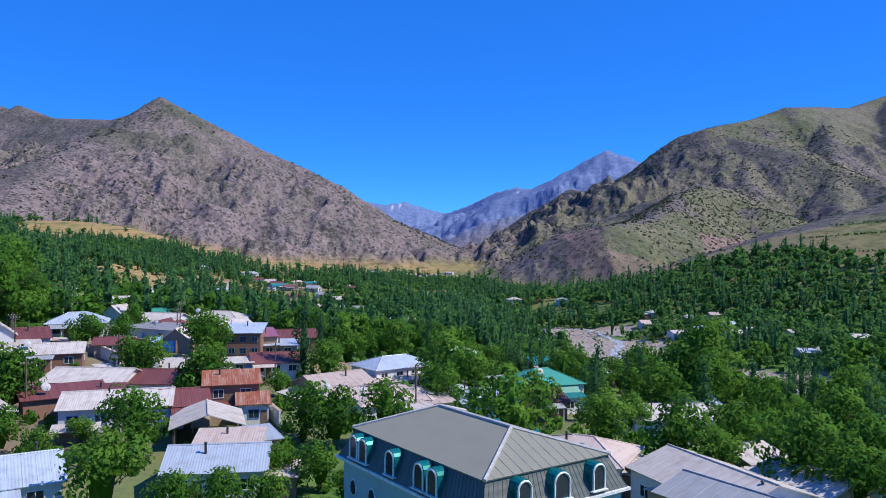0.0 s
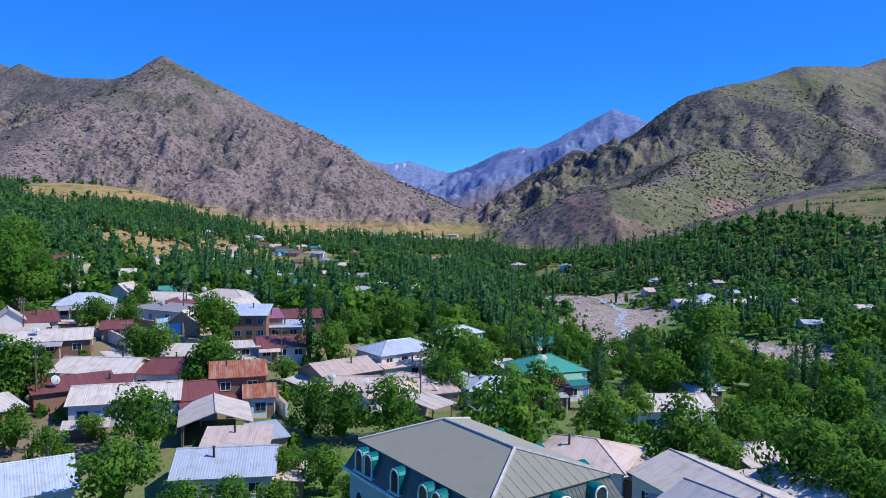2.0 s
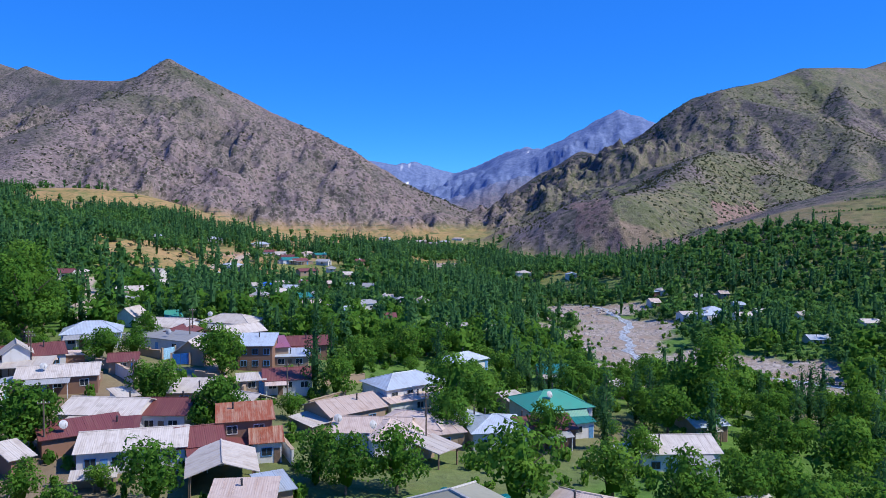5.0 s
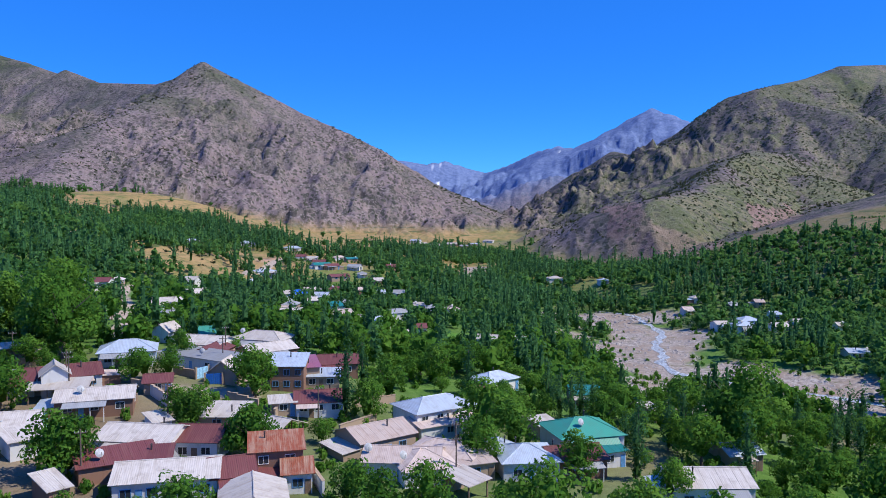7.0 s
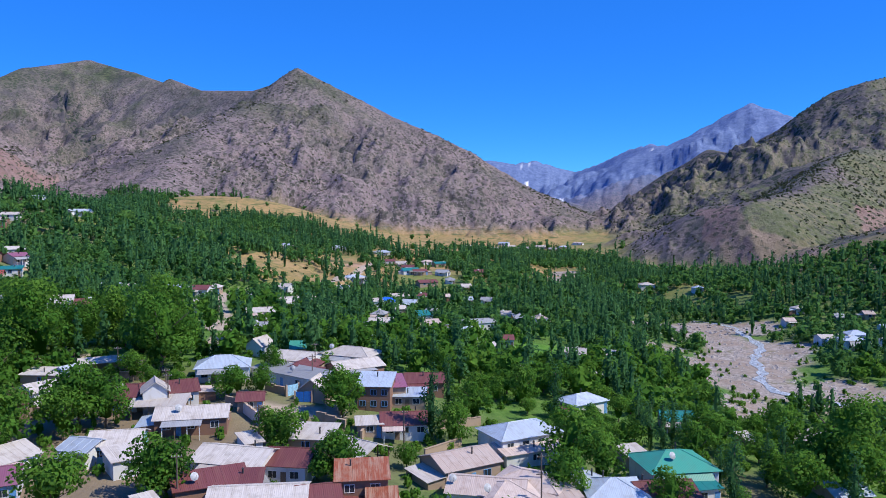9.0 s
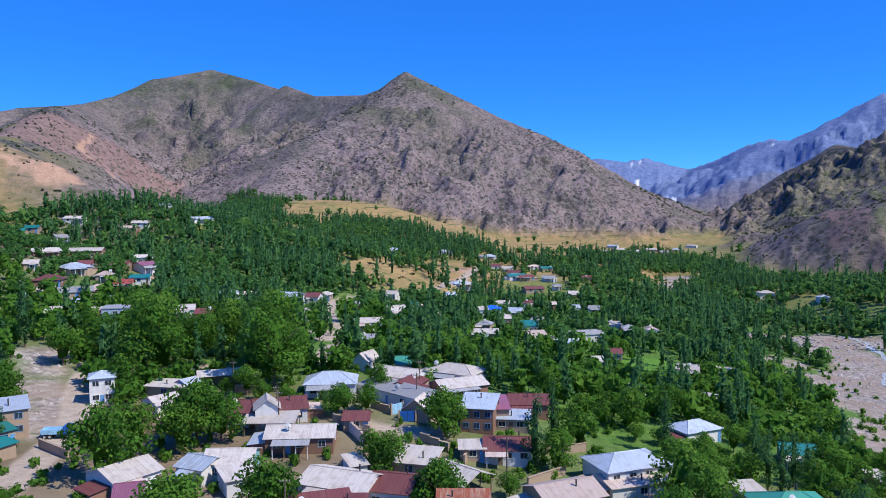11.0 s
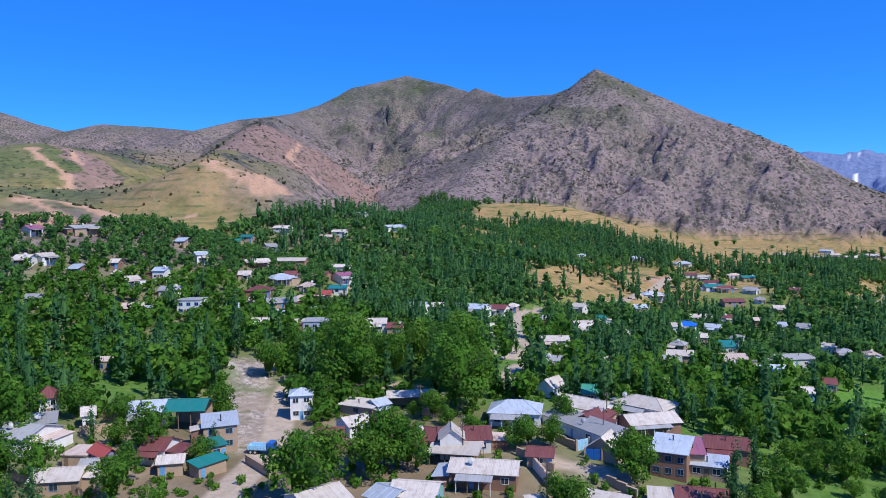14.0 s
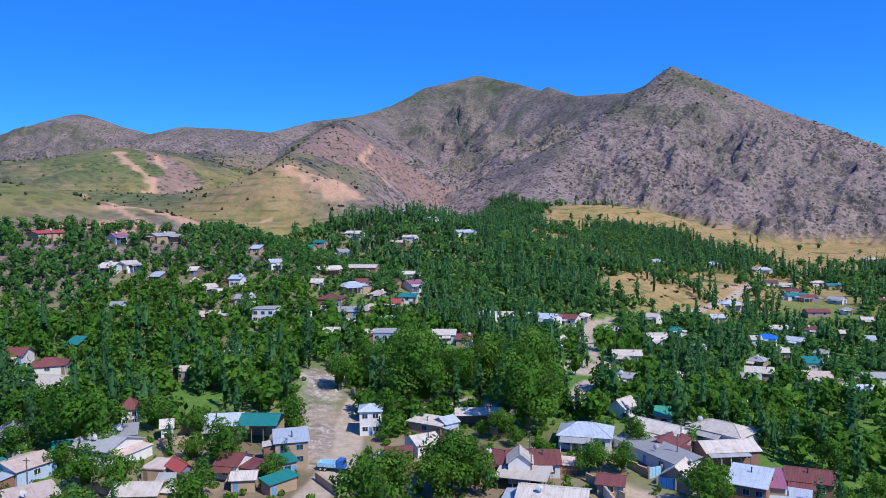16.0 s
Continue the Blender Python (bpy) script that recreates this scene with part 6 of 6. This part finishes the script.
    me.materials.append(BARK)
    tagged(new("woods_trunks", me), "brown trunks of the trees in the woods", "trunks", kind="stuff")


def undergrowth():
    """Low shrubs and weeds in the yards and along the walls."""
    rng = np.random.default_rng(21)
    n = 2300
    x, y = rng.uniform(-190, 60, n), rng.uniform(58, 215, n)
    keep = np.hypot(x, y) < 235
    for hx, hy, _, yaw, a, b in HOMES:
        c, s = math.cos(radians(yaw)), math.sin(radians(yaw))
        u, v = (x - hx) * c + (y - hy) * s, -(x - hx) * s + (y - hy) * c
        keep &= (np.abs(u) > a + 0.7) | (np.abs(v) > b + 0.7)
    for path in PATHS + [[(-47, 150, 0), (-52, 163, 0), (-58, 176, 0)]]:
        d, _, _ = along(x, y, path)
        keep &= d > 4.5
    keep &= fbm(x, y, 22, 2, 95) > -0.25
    x, y = x[keep], y[keep]
    # clumps on the gravel and along the banks
    bx, by = rng.uniform(35, 150, 900), rng.uniform(205, 470, 900)
    stone = np.min([np.hypot(bx - gx, by - gy) - gr for gx, gy, gr in GRAVEL], axis=0)
    grow = (stone < 5) & ((stone > -3) | (fbm(bx, by, 30, 2, 99) > 0.22)) & (along(bx, by, RIVER)[0] > 6)
    x, y = np.concatenate([x, bx[grow]]), np.concatenate([y, by[grow]])
    qs, ts, ws = [], [], []
    forms = [leaf_arrays("bush", 40, 0.28, 1.0, 1.0, random.Random(700 + k)) for k in range(5)]
    for px, py in zip(x, y):
        q, t, w = forms[int(rng.integers(5))]
        r, h = rng.uniform(0.7, 1.7), rng.uniform(0.9, 2.4)
        qs.append(q * (r, r, h) + (px, py, ground_at(px, py)))
        ts.append(np.clip(t * 0.5 + rng.random() * 0.7, 0, 1))
        ws.append(w)
    ob = new("undergrowth", quads_mesh("undergrowth", np.concatenate(qs), np.concatenate(ts), LEAF, np.concatenate(ws)))
    tagged(ob, "low green shrubs and weeds in the yards", "shrubs", kind="stuff")


def hill_shrubs():
    """Single dark shrubs dotted over the slopes above the valley."""
    rng = np.random.default_rng(33)
    n = 90000
    x, y = rng.uniform(-1150, 900, n), rng.uniform(150, 1720, n)
    z, mount = lie(x, y)
    dist = np.hypot(x, y)
    az = np.degrees(np.arctan2(x, y))
    keep = (mount > 0.25) & (az > -72) & (az < 34) & (dist > 420)
    keep &= rng.random(n) < np.clip(0.42 + 1.1 * fbm(x, y, 140, 4, 121), 0.05, 0.95) * np.where(x > 60, 1.0, np.where(y > -x * 1.15, 0.55, 0.3))
    keep &= ~((x > 230) & (dist < 760))
    x, y, z = x[keep], y[keep], z[keep]
    qs, ts, ws = [], [], []
    forms = [crown_cloud("bush", 8, 0.5, random.Random(900 + k)) for k in range(6)]
    forms = [(np.array([f[:3] for f in c]), np.array([list(f[3]) for f in c])) for c in forms]
    for px, py, pz in zip(x, y, z):
        c, v = forms[int(rng.integers(6))]
        r = rng.uniform(0.6, 1.25) * (1 + 0.7 * min(1.0, math.hypot(px, py) / 1600)) * (1.5 if rng.random() < 0.12 else 1)
        w = v + rng.normal(0, 0.5, v.shape)
        w /= np.linalg.norm(w, axis=1, keepdims=True)
        e = np.cross(w, rng.normal(0, 1, v.shape))
        e *= 0.55 * r / (np.linalg.norm(e, axis=1, keepdims=True) + 1e-9)
        f = np.cross(w, e)
        c = c * (r, r, r * 1.25) + (px, py, pz - 0.2)
        qs.append(np.stack([c - e, c - f, c + e, c + f], 1))
        ts.append(np.full(len(c), rng.random()))
        ws.append(v)
    mat = leaf_material("hill_shrub_leaves", (0.035, 0.052, 0.03), (0.06, 0.08, 0.043), (0.1, 0.115, 0.06))
    ob = new("hill_shrubs", quads_mesh("hill_shrubs", np.concatenate(qs), np.concatenate(ts), mat, np.concatenate(ws)))
    tagged(ob, "low dark shrubs dotted over the dry slopes", "shrubs", kind="stuff")


def hedge(line):
    """A low uneven row of shrubs on the rim of a terrace."""
    rng = np.random.default_rng(int(line[0][0]))
    qs, ts, ws = [], [], []
    for (ax, ay), (bx, by) in zip(line[:-1], line[1:]):
        n = int(math.dist((ax, ay), (bx, by)) / 1.6)
        for i in range(n):
            if rng.random() < 0.2:
                continue
            px, py = ax + (bx - ax) * i / n + rng.normal(0, 0.4), ay + (by - ay) * i / n + rng.normal(0, 0.4)
            q, t, w = leaf_arrays("bush", 22, 0.34, 1.0, 1.0, random.Random(int(rng.integers(9))))
            r, h = rng.uniform(0.7, 1.3), rng.uniform(0.9, 2.2)
            qs.append(q * (r, r, h) + (px, py, ground_at(px, py)))
            ts.append(t * 0.5)
            ws.append(w)
    ob = new("hedge", quads_mesh("hedge", np.concatenate(qs), np.concatenate(ts), LEAF_HAZE, np.concatenate(ws)))
    tagged(ob, "low dark green hedge along a grassy terrace", "hedge", "terrace hedges")


hedge([(262, 552), (268, 545), (284, 534), (298, 528), (330, 515)])
hedge([(246, 530), (250, 522), (262, 505), (282, 488), (310, 470)])
hedge([(290, 566), (308, 556), (336, 545)])
tree(-31.1, 69.3, 'tree', 9.2, 4.0)
tree(-35.4, 88.0, 'tree', 9.4, 4.1)
tree(-52.6, 128.6, 'tree', 7.9, 3.5)
tree(-47.2, 155.0, 'tree', 8.7, 3.8)
tree(-37.3, 119.1, 'tree', 9.2, 4.0)
tree(-59.4, 104.8, 'tree', 9.9, 4.3)
tree(-50.4, 86.3, 'tree', 6.2, 2.7)
tree(-44.1, 83.2, 'tree', 5.0, 2.2)
tree(-20.1, 68.2, 'tree', 6.1, 2.7)
tree(-17.6, 98.2, 'tree', 8.3, 3.6)
tree(-13.5, 94.6, 'tree', 8.4, 3.7)
tree(-7.1, 95.8, 'tree', 9.7, 4.2)
tree(-12.7, 78.5, 'tree', 6.1, 2.6)
tree(7.7, 88.6, 'tree', 12.9, 5.6)
tree(5.5, 131.5, 'tree', 10.9, 4.7)
tree(20.2, 94.0, 'tree', 9.3, 4.1)
tree(26.7, 86.5, 'tree', 10.0, 4.3)
tree(29.5, 80.6, 'tree', 6.9, 3.0)
tree(36.3, 76.4, 'tree', 10.5, 4.6)
tree(47.0, 139.2, 'tree', 13.4, 5.8)
tree(44.5, 79.0, 'tree', 10.3, 4.5)
tree(-9.6, 75.4, 'tree', 4.1, 1.8)
tree(-23.6, 67.9, 'tree', 5.9, 2.5)
tree(35.3, 90.3, 'tree', 8.9, 3.9)
tree(55.5, 126.2, 'tree', 11.5, 5.0)
tree(-17.4, 79.7, 'tree', 5.1, 2.2)
tree(-16.4, 70.2, 'tree', 5.2, 2.3)
tree(62.8, 121.0, 'tree', 13.1, 5.7)
tree(-0.8, 122.6, 'tree', 9.6, 4.2)
tree(15.4, 120.0, 'tree', 8.5, 3.7)
tree(-43.6, 91.9, 'tree', 4.0, 1.8)
tree(28.5, 114.5, 'tree', 7.3, 3.2)
tree(38.8, 71.3, 'tree', 8.7, 3.8)
tree(35.7, 139.5, 'tree', 7.5, 3.3)
tree(26.6, 133.0, 'poplar', 9.6, 1.3)
tree(34.2, 140.2, 'poplar', 11.0, 1.5)
tree(14.2, 164.4, 'poplar', 12.5, 1.7)
tree(15.7, 154.3, 'poplar', 12.6, 1.8)
tree(-26.4, 144.3, 'poplar', 15.9, 2.2)
tree(-25.9, 161.5, 'poplar', 13.3, 1.8)
tree(-3.1, 167.1, 'poplar', 13.6, 1.9)
tree(25.3, 134.5, 'poplar', 9.0, 1.2)
tree(-69.3, 92.2, 'tree', 11.5, 5.0)
tree(-60.5, 103.3, 'tree', 10.6, 4.6)
tree(-84.8, 153.2, 'tree', 5.2, 2.2)
tree(-49.9, 127.4, 'tree', 8.7, 3.8)
tree(-45.5, 148.9, 'tree', 10.0, 4.4)
tree(-35.9, 115.8, 'tree', 10.2, 4.4)
tree(-91.9, 128.3, 'tree', 12.3, 5.4)
tree(-89.0, 121.9, 'tree', 10.5, 4.6)
tree(0.5, 137.5, 'tree', 12.5, 5.8)
tree(40.0, 231.6, 'tree', 11.9, 5.2)
tree(27.4, 164.6, 'tree', 9.1, 3.9)
tree(-97.9, 158.2, 'tree', 8.0, 3.5)
tree(-70.9, 150.2, 'tree', 7.9, 3.4)
tree(-66.4, 156.0, 'tree', 7.4, 3.2)
tree(24.7, 121.3, 'poplar', 14.5, 1.9)
tree(38.5, 134.0, 'tree', 10.5, 4.8)
tree(-20.1, 161.0, 'tree', 9.9, 4.3)
tree(-22.4, 145.0, 'tree', 9.0, 3.9)
tree(-40.6, 118.6, 'tree', 4.5, 1.9)
tree(-28.0, 129.5, 'tree', 5.3, 2.3)
tree(-96.2, 167.6, 'plane_tree', 21.5, 9.4)
tree(-128.9, 166.2, 'plane_tree', 23.4, 10.2)
tree(-128.3, 180.0, 'plane_tree', 16.1, 7.0)
tree(48.9, 145.6, 'plane_tree', 18.8, 8.2)
tree(-90.6, 128.7, 'tree', 13.6, 5.9)
tree(-92.9, 106.2, 'tree', 14.7, 6.4)
tree(-95.6, 117.0, 'tree', 11.8, 5.1)
tree(-85.9, 129.9, 'tree', 10.8, 4.7)
tree(-161.7, 88.0, 'tree', 15.8, 6.9)
tree(-178.6, 87.3, 'tree', 12.8, 5.6)
tree(-133.8, 106.3, 'tree', 11.8, 5.1)
tree(-141.9, 132.4, 'tree', 10.0, 4.3)
tree(-126.7, 150.9, 'tree', 11.0, 4.8)
tree(-46.3, 150.5, 'tree', 11.1, 4.8)
tree(-162.3, 180.8, 'tree', 12.4, 5.4)
tree(-156.9, 163.0, 'tree', 11.6, 5.0)
tree(-158.5, 92.4, 'tree', 12.6, 5.5)
tree(-122.1, 108.6, 'tree', 6.8, 3.0)
tree(-160.2, 105.6, 'tree', 9.9, 4.3)
tree(-142.4, 80.1, 'tree', 10.0, 4.3)
tree(-135.4, 83.1, 'tree', 9.7, 4.2)
tree(-125.4, 93.4, 'tree', 8.2, 3.6)
tree(-118.6, 86.3, 'tree', 9.0, 3.9)
tree(-69.1, 171.2, 'tree', 7.9, 3.4)
tree(-70.5, 153.7, 'tree', 7.3, 3.2)
tree(-83.4, 152.3, 'tree', 5.1, 2.2)
tree(-143.4, 180.2, 'plane_tree', 20.5, 8.9)
tree(-104.7, 183.6, 'plane_tree', 23.2, 10.1)
tree(-129.1, 194.8, 'plane_tree', 18.8, 8.2)
tree(-150.2, 175.1, 'plane_tree', 13.7, 6.0)
tree(-191.5, 111.3, 'poplar', 18.4, 2.3)
tree(-175.8, 168.7, 'poplar', 21.5, 2.7)
tree(-147.1, 101.4, 'poplar', 8.1, 1.6)
tree(-126.7, 116.4, 'poplar', 6.5, 1.3)
plant_woods()
undergrowth()
hill_shrubs()


# ---- streets, river and small things ----
STONE = plain("river_stone", (0.33, 0.295, 0.27), 0.9, 0, 0.5)
TAR_WOOD = plain("tarred_pole", (0.13, 0.1, 0.08), 0.9)
BLUE_PAINT = plain("blue_gate_paint", (0.02, 0.12, 0.42), 0.45)
PALE_PAINT = plain("pale_blue_gate_paint", (0.3, 0.55, 0.75), 0.5)
RUBBER = plain("rubber", (0.03, 0.03, 0.03), 0.9)


def water_material():
    m, N, L, b = material("white_water", 0.45, 0, 0.3)
    pos = N.new("ShaderNodeNewGeometry").outputs["Position"]
    f = n_noise(N, L, pos, 0.9, 6, 0.75)
    L.new(n_ramp(N, L, f, [(0.38, (0.15, 0.17, 0.19)), (0.52, (0.34, 0.37, 0.4)), (0.64, (0.76, 0.8, 0.83))]), b.inputs["Base Color"])
    n_bump(N, L, f, 0.6, 0.3, b)
    return m


def stream(line, widths):
    """A ribbon of water that lies on the river bed."""
    pts = []
    for (ax, ay), (bx, by), wa, wb in zip(line[:-1], line[1:], widths[:-1], widths[1:]):
        n = max(2, int(math.dist((ax, ay), (bx, by)) / 2.5))
        for i in range(n):
            s = i / n
            pts.append((ax + (bx - ax) * s, ay + (by - ay) * s, wa + (wb - wa) * s))
    bm, rows = bmesh.new(), []
    for i, (x, y, w) in enumerate(pts):
        p, q = pts[max(0, i - 1)], pts[min(len(pts) - 1, i + 1)]
        d = Vector((q[0] - p[0], q[1] - p[1], 0)).normalized()
        n = Vector((-d.y, d.x, 0))
        w *= 0.85 + 0.35 * math.sin(i * 0.9 + 1.3 * math.sin(i * 0.31))
        x, y = x + 2.2 * math.sin(i * 0.23), y + 1.2 * math.cos(i * 0.19)
        z = max(ground_at(x + n.x * k * w, y + n.y * k * w) for k in (-0.5, 0, 0.5)) + 0.12
        rows.append([bm.verts.new((x + n.x * w * k, y + n.y * w * k, z)) for k in (-0.5, -0.2, 0.2, 0.5)])
    for a, b in zip(rows[:-1], rows[1:]):
        for k in range(3):
            bm.faces.new([a[k], a[k + 1], b[k + 1], b[k]])
    return bm


me = mesh_of("stream", stream([(70, 470), (90, 445), (93, 415), (89, 388), (84, 365), (80, 340), (71, 312), (76, 295), (95, 282), (125, 258), (160, 236), (210, 212)],
                              [3, 3.5, 4, 5, 4.8, 4.5, 4.5, 4, 4, 4, 4, 4]), water_material())
tagged(new("stream", me), "shallow white-water mountain stream on a gravel bed", "water", kind="structure")


def rocks():
    rng = random.Random(12)
    base = []
    for k in range(6):
        bm = bmesh.new()
        bmesh.ops.create_icosphere(bm, subdivisions=1, radius=1.0)
        for v in bm.verts:
            v.co = Vector((v.co.x * rng.uniform(0.7, 1.2), v.co.y * rng.uniform(0.7, 1.2), v.co.z * rng.uniform(0.4, 0.8)))
        base.append(mesh_of("boulder", bm, STONE))
    singles, vs, fs = [], [], []
    for gx, gy, gr in GRAVEL:
        near = math.hypot(gx, gy) < 480
        for i in range(int(gr * gr * (0.5 if near else 0.1))):
            a, d = rng.uniform(0, math.tau), gr * math.sqrt(rng.random()) * 1.1
            x, y = gx + d * math.cos(a), gy + d * math.sin(a)
            size = 0.25 + 1.1 * rng.random() ** 3
            if size > 0.8 and len(singles) < 120:
                ob = new("boulder", base[rng.randrange(6)])
                ob.matrix_world = pose(x, y, ground_at(x, y) + size * 0.15, 0, 0, rng.uniform(0, 360)) @ Matrix.Diagonal((size, size, size, 1))
                tagged(ob, "pale grey rounded boulder on the gravel bed", "boulder", "boulders of the river bed")
                singles.append(ob)
            else:
                z, k = ground_at(x, y), len(vs)
                t = rng.uniform(0, math.tau)
                for j in range(5):
                    r = size * rng.uniform(0.7, 1.1)
                    vs.append((x + r * math.cos(t + j * 1.2566), y + r * math.sin(t + j * 1.2566), z - 0.1))
                vs.append((x + rng.uniform(-0.2, 0.2) * size, y + rng.uniform(-0.2, 0.2) * size, z + size * rng.uniform(0.35, 0.7)))
                fs += [(k + j, k + (j + 1) % 5, k + 5) for j in range(5)]
    me = bpy.data.meshes.new("cobbles")
    me.from_pydata(vs, [], fs)
    me.materials.append(STONE)
    tagged(new("cobbles", me), "loose grey cobbles strewn over the gravel", "stones", kind="stuff")


rocks()


def power_pole(x, y, height=8.0, yaw=20):
    top = tagged(new("power_pole"), "tall dark wooden power pole with a crossarm", "pole", "power poles")
    top.matrix_world = pose(x, y, ground_at(x, y), 0, 0, yaw)
    bm = bmesh.new()
    tube(bm, (0, 0, -1), (0, 0, height), 0.16, 0.1, 8)
    part("post", bm, TAR_WOOD, top)
    bm = bmesh.new()
    box(bm, -0.8, -0.06, height - 0.6, 0.8, 0.06, height - 0.48)
    part("crossarm", bm, TAR_WOOD, top)
    for px in (-0.7, -0.25, 0.25, 0.7):
        bm = bmesh.new()
        tube(bm, (px, 0, height - 0.48), (px, 0, height - 0.25), 0.05, 0.03, 6)
        part("insulator", bm, DISH, top)


def yard_wall(x, y, yaw, length, height=1.7, clay=True):
    """A wall that follows the ground, with a coping."""
    top = tagged(new("yard_wall"), "weathered mud yard wall with a rough coping" if clay else "whitewashed yard wall with a rough coping", "wall", "yard walls")
    c, s = math.cos(radians(yaw)), math.sin(radians(yaw))
    z0 = ground_at(x, y)
    top.matrix_world = pose(x, y, z0, 0, 0, yaw)
    body, cope = bmesh.new(), bmesh.new()
    n = max(1, int(length / 2.2))
    for i in range(n):
        a, b = length * i / n, length * (i + 1) / n
        z = ground_at(x + c * (a + b) / 2, y + s * (a + b) / 2) - z0
        box(body, a, -0.18, z - 1.2, b, 0.18, z + height)
        box(cope, a, -0.26, z + height, b, 0.26, z + height + 0.1)
    part("wall", body, WALL["clay" if clay else "white"], top)
    part("coping", cope, WALL["clay"], top)


def gate(x, y, yaw, w, h, mat, words):
    top = tagged(new("yard_gate"), words, "gate")
    top.matrix_world = pose(x, y, ground_at(x, y), 0, 0, yaw)
    for sx in (-1, 1):
        bm = bmesh.new()
        box(bm, min(0.03 * sx, sx * w / 2), -0.05, 0.05, max(0.03 * sx, sx * w / 2), 0.05, h)
        for k in range(1, 4):
            box(bm, sx * w / 8 * k - 0.03, -0.08, 0.1, sx * w / 8 * k + 0.03, -0.05, h - 0.1)
        part("leaf", bm, mat, top)
        bm = bmesh.new()
        box(bm, sx * (w / 2 + 0.2) - 0.2, -0.2, -1, sx * (w / 2 + 0.2) + 0.2, 0.2, h + 0.25)
        part("gatepost", bm, WALL["clay"], top)


def truck(x, y, yaw):
    top = tagged(new("dump_truck"), "blue and white dump truck parked on the dirt road", "truck")
    top.matrix_world = pose(x, y, ground_at(x, y) + 0.05, 0, 0, yaw)
    bm = bmesh.new()
    box(bm, -3.0, -0.45, 0.65, 3.0, 0.45, 0.9)
    part("chassis", bm, IRON, top)
    bm = bmesh.new()
    v = box(bm, 1.3, -1.15, 0.8, 3.1, 1.15, 2.6)
    for k in (5, 6):
        v[k].co.x -= 0.35
    bmesh.ops.bevel(bm, geom=bm.edges[:], offset=0.08, segments=2, affect="EDGES")
    cab = part("cab", bm, BLUE_PAINT, top, "blue cab")
    bm = bmesh.new()
    slab(bm, [(3.0, -1.0, 1.75), (3.0, 1.0, 1.75), (2.83, 1.0, 2.45), (2.83, -1.0, 2.45)], 0.04)
    part("windscreen", bm, GLASS, cab)
    bm = bmesh.new()
    box(bm, -3.0, -1.2, 1.0, 1.15, 1.2, 1.12)
    box(bm, -3.0, -1.2, 1.12, 1.15, -1.1, 1.95)
    box(bm, -3.0, 1.1, 1.12, 1.15, 1.2, 1.95)
    box(bm, 1.05, -1.1, 1.12, 1.15, 1.1, 2.2)
    box(bm, -3.0, -1.1, 1.12, -2.9, 1.1, 1.9)
    for k in range(6):
        box(bm, -2.9 + 0.75 * k, -1.26, 1.05, -2.82 + 0.75 * k, -1.2, 1.95)
    part("cargo_body", bm, PALE_PAINT, top, "pale blue cargo body")
    for wx in (2.2, -1.3, -2.3):
        for wy in (-1.0, 1.0):
            bm = bmesh.new()
            tube(bm, (wx, wy - 0.16, 0.48), (wx, wy + 0.16, 0.48), 0.5, 0.5, 14)
            wheel = part("wheel", bm, RUBBER, top)
            bm = bmesh.new()
            tube(bm, (wx, wy - 0.18, 0.48), (wx, wy + 0.18, 0.48), 0.24, 0.24, 10)
            part("rim", bm, DISH, wheel)


power_pole(-3.9, 112.2)
power_pole(-4.3, 121.1)
power_pole(-30.4, 138.0)
power_pole(-57.9, 165.5)
power_pole(-147.9, 71.9)
power_pole(-78.8, 139.8)
power_pole(-101.7, 158.4)
power_pole(-54.1, 126.8)
power_pole(-56.1, 102.2)
power_pole(-81.1, 143.1)
power_pole(-61.0, 176.3)
truck(-118.6, 122.4, 25)
gate(-56.3, 155.2, 20, 3.2, 2.3, BLUE_PAINT, 'bright blue metal yard gate between mud posts')
gate(-60.1, 158.8, 60, 3.0, 2.4, PALE_PAINT, 'pale blue metal yard gate between mud posts')
yard_wall(-50.1, 145.8, -21, 7.4, 1.7, True)
yard_wall(-45.5, 140.5, -134, 10.0, 1.7, True)
yard_wall(-73.7, 169.3, -8, 10.9, 1.7, True)
yard_wall(-58.6, 163.0, 93, 18.3, 2.2, False)
yard_wall(-39.3, 146.7, -88, 7.2, 1.7, True)
yard_wall(-25.9, 152.0, 47, 10.6, 1.7, True)
yard_wall(-20.6, 144.7, -122, 10.3, 1.7, True)
yard_wall(-70.3, 147.5, -22, 11.2, 1.7, True)
yard_wall(-105.2, 159.8, 3, 8.8, 1.7, True)
yard_wall(-141.9, 178.1, -121, 12.1, 1.7, True)
yard_wall(-66.4, 145.1, -45, 11.8, 2.2, False)
yard_wall(-61.5, 158.0, 160, 5.7, 1.7, True)
yard_wall(-136.3, 82.7, -167, 11.3, 1.7, True)
yard_wall(-152.2, 162.7, 61, 12.0, 1.7, True)
yard_wall(-36.7, 111.0, -90, 4.9, 1.7, True)
yard_wall(8.1, 127.6, 60, 12.0, 1.7, True)
yard_wall(-17.5, 141.0, 34, 7.3, 1.7, True)
yard_wall(-64.5, 137.8, -151, 8.3, 1.7, True)
yard_wall(-158.2, 111.5, 1, 8.5, 1.7, True)
yard_wall(-151.7, 101.5, 71, 8.6, 1.7, True)
yard_wall(-96.1, 131.3, 164, 8.2, 1.7, True)
yard_wall(-46.3, 156.6, -94, 6.5, 1.7, True)
yard_wall(-25.8, 111.1, -64, 8.4, 2.2, False)
yard_wall(-106.2, 112.0, 160, 11.2, 1.7, True)
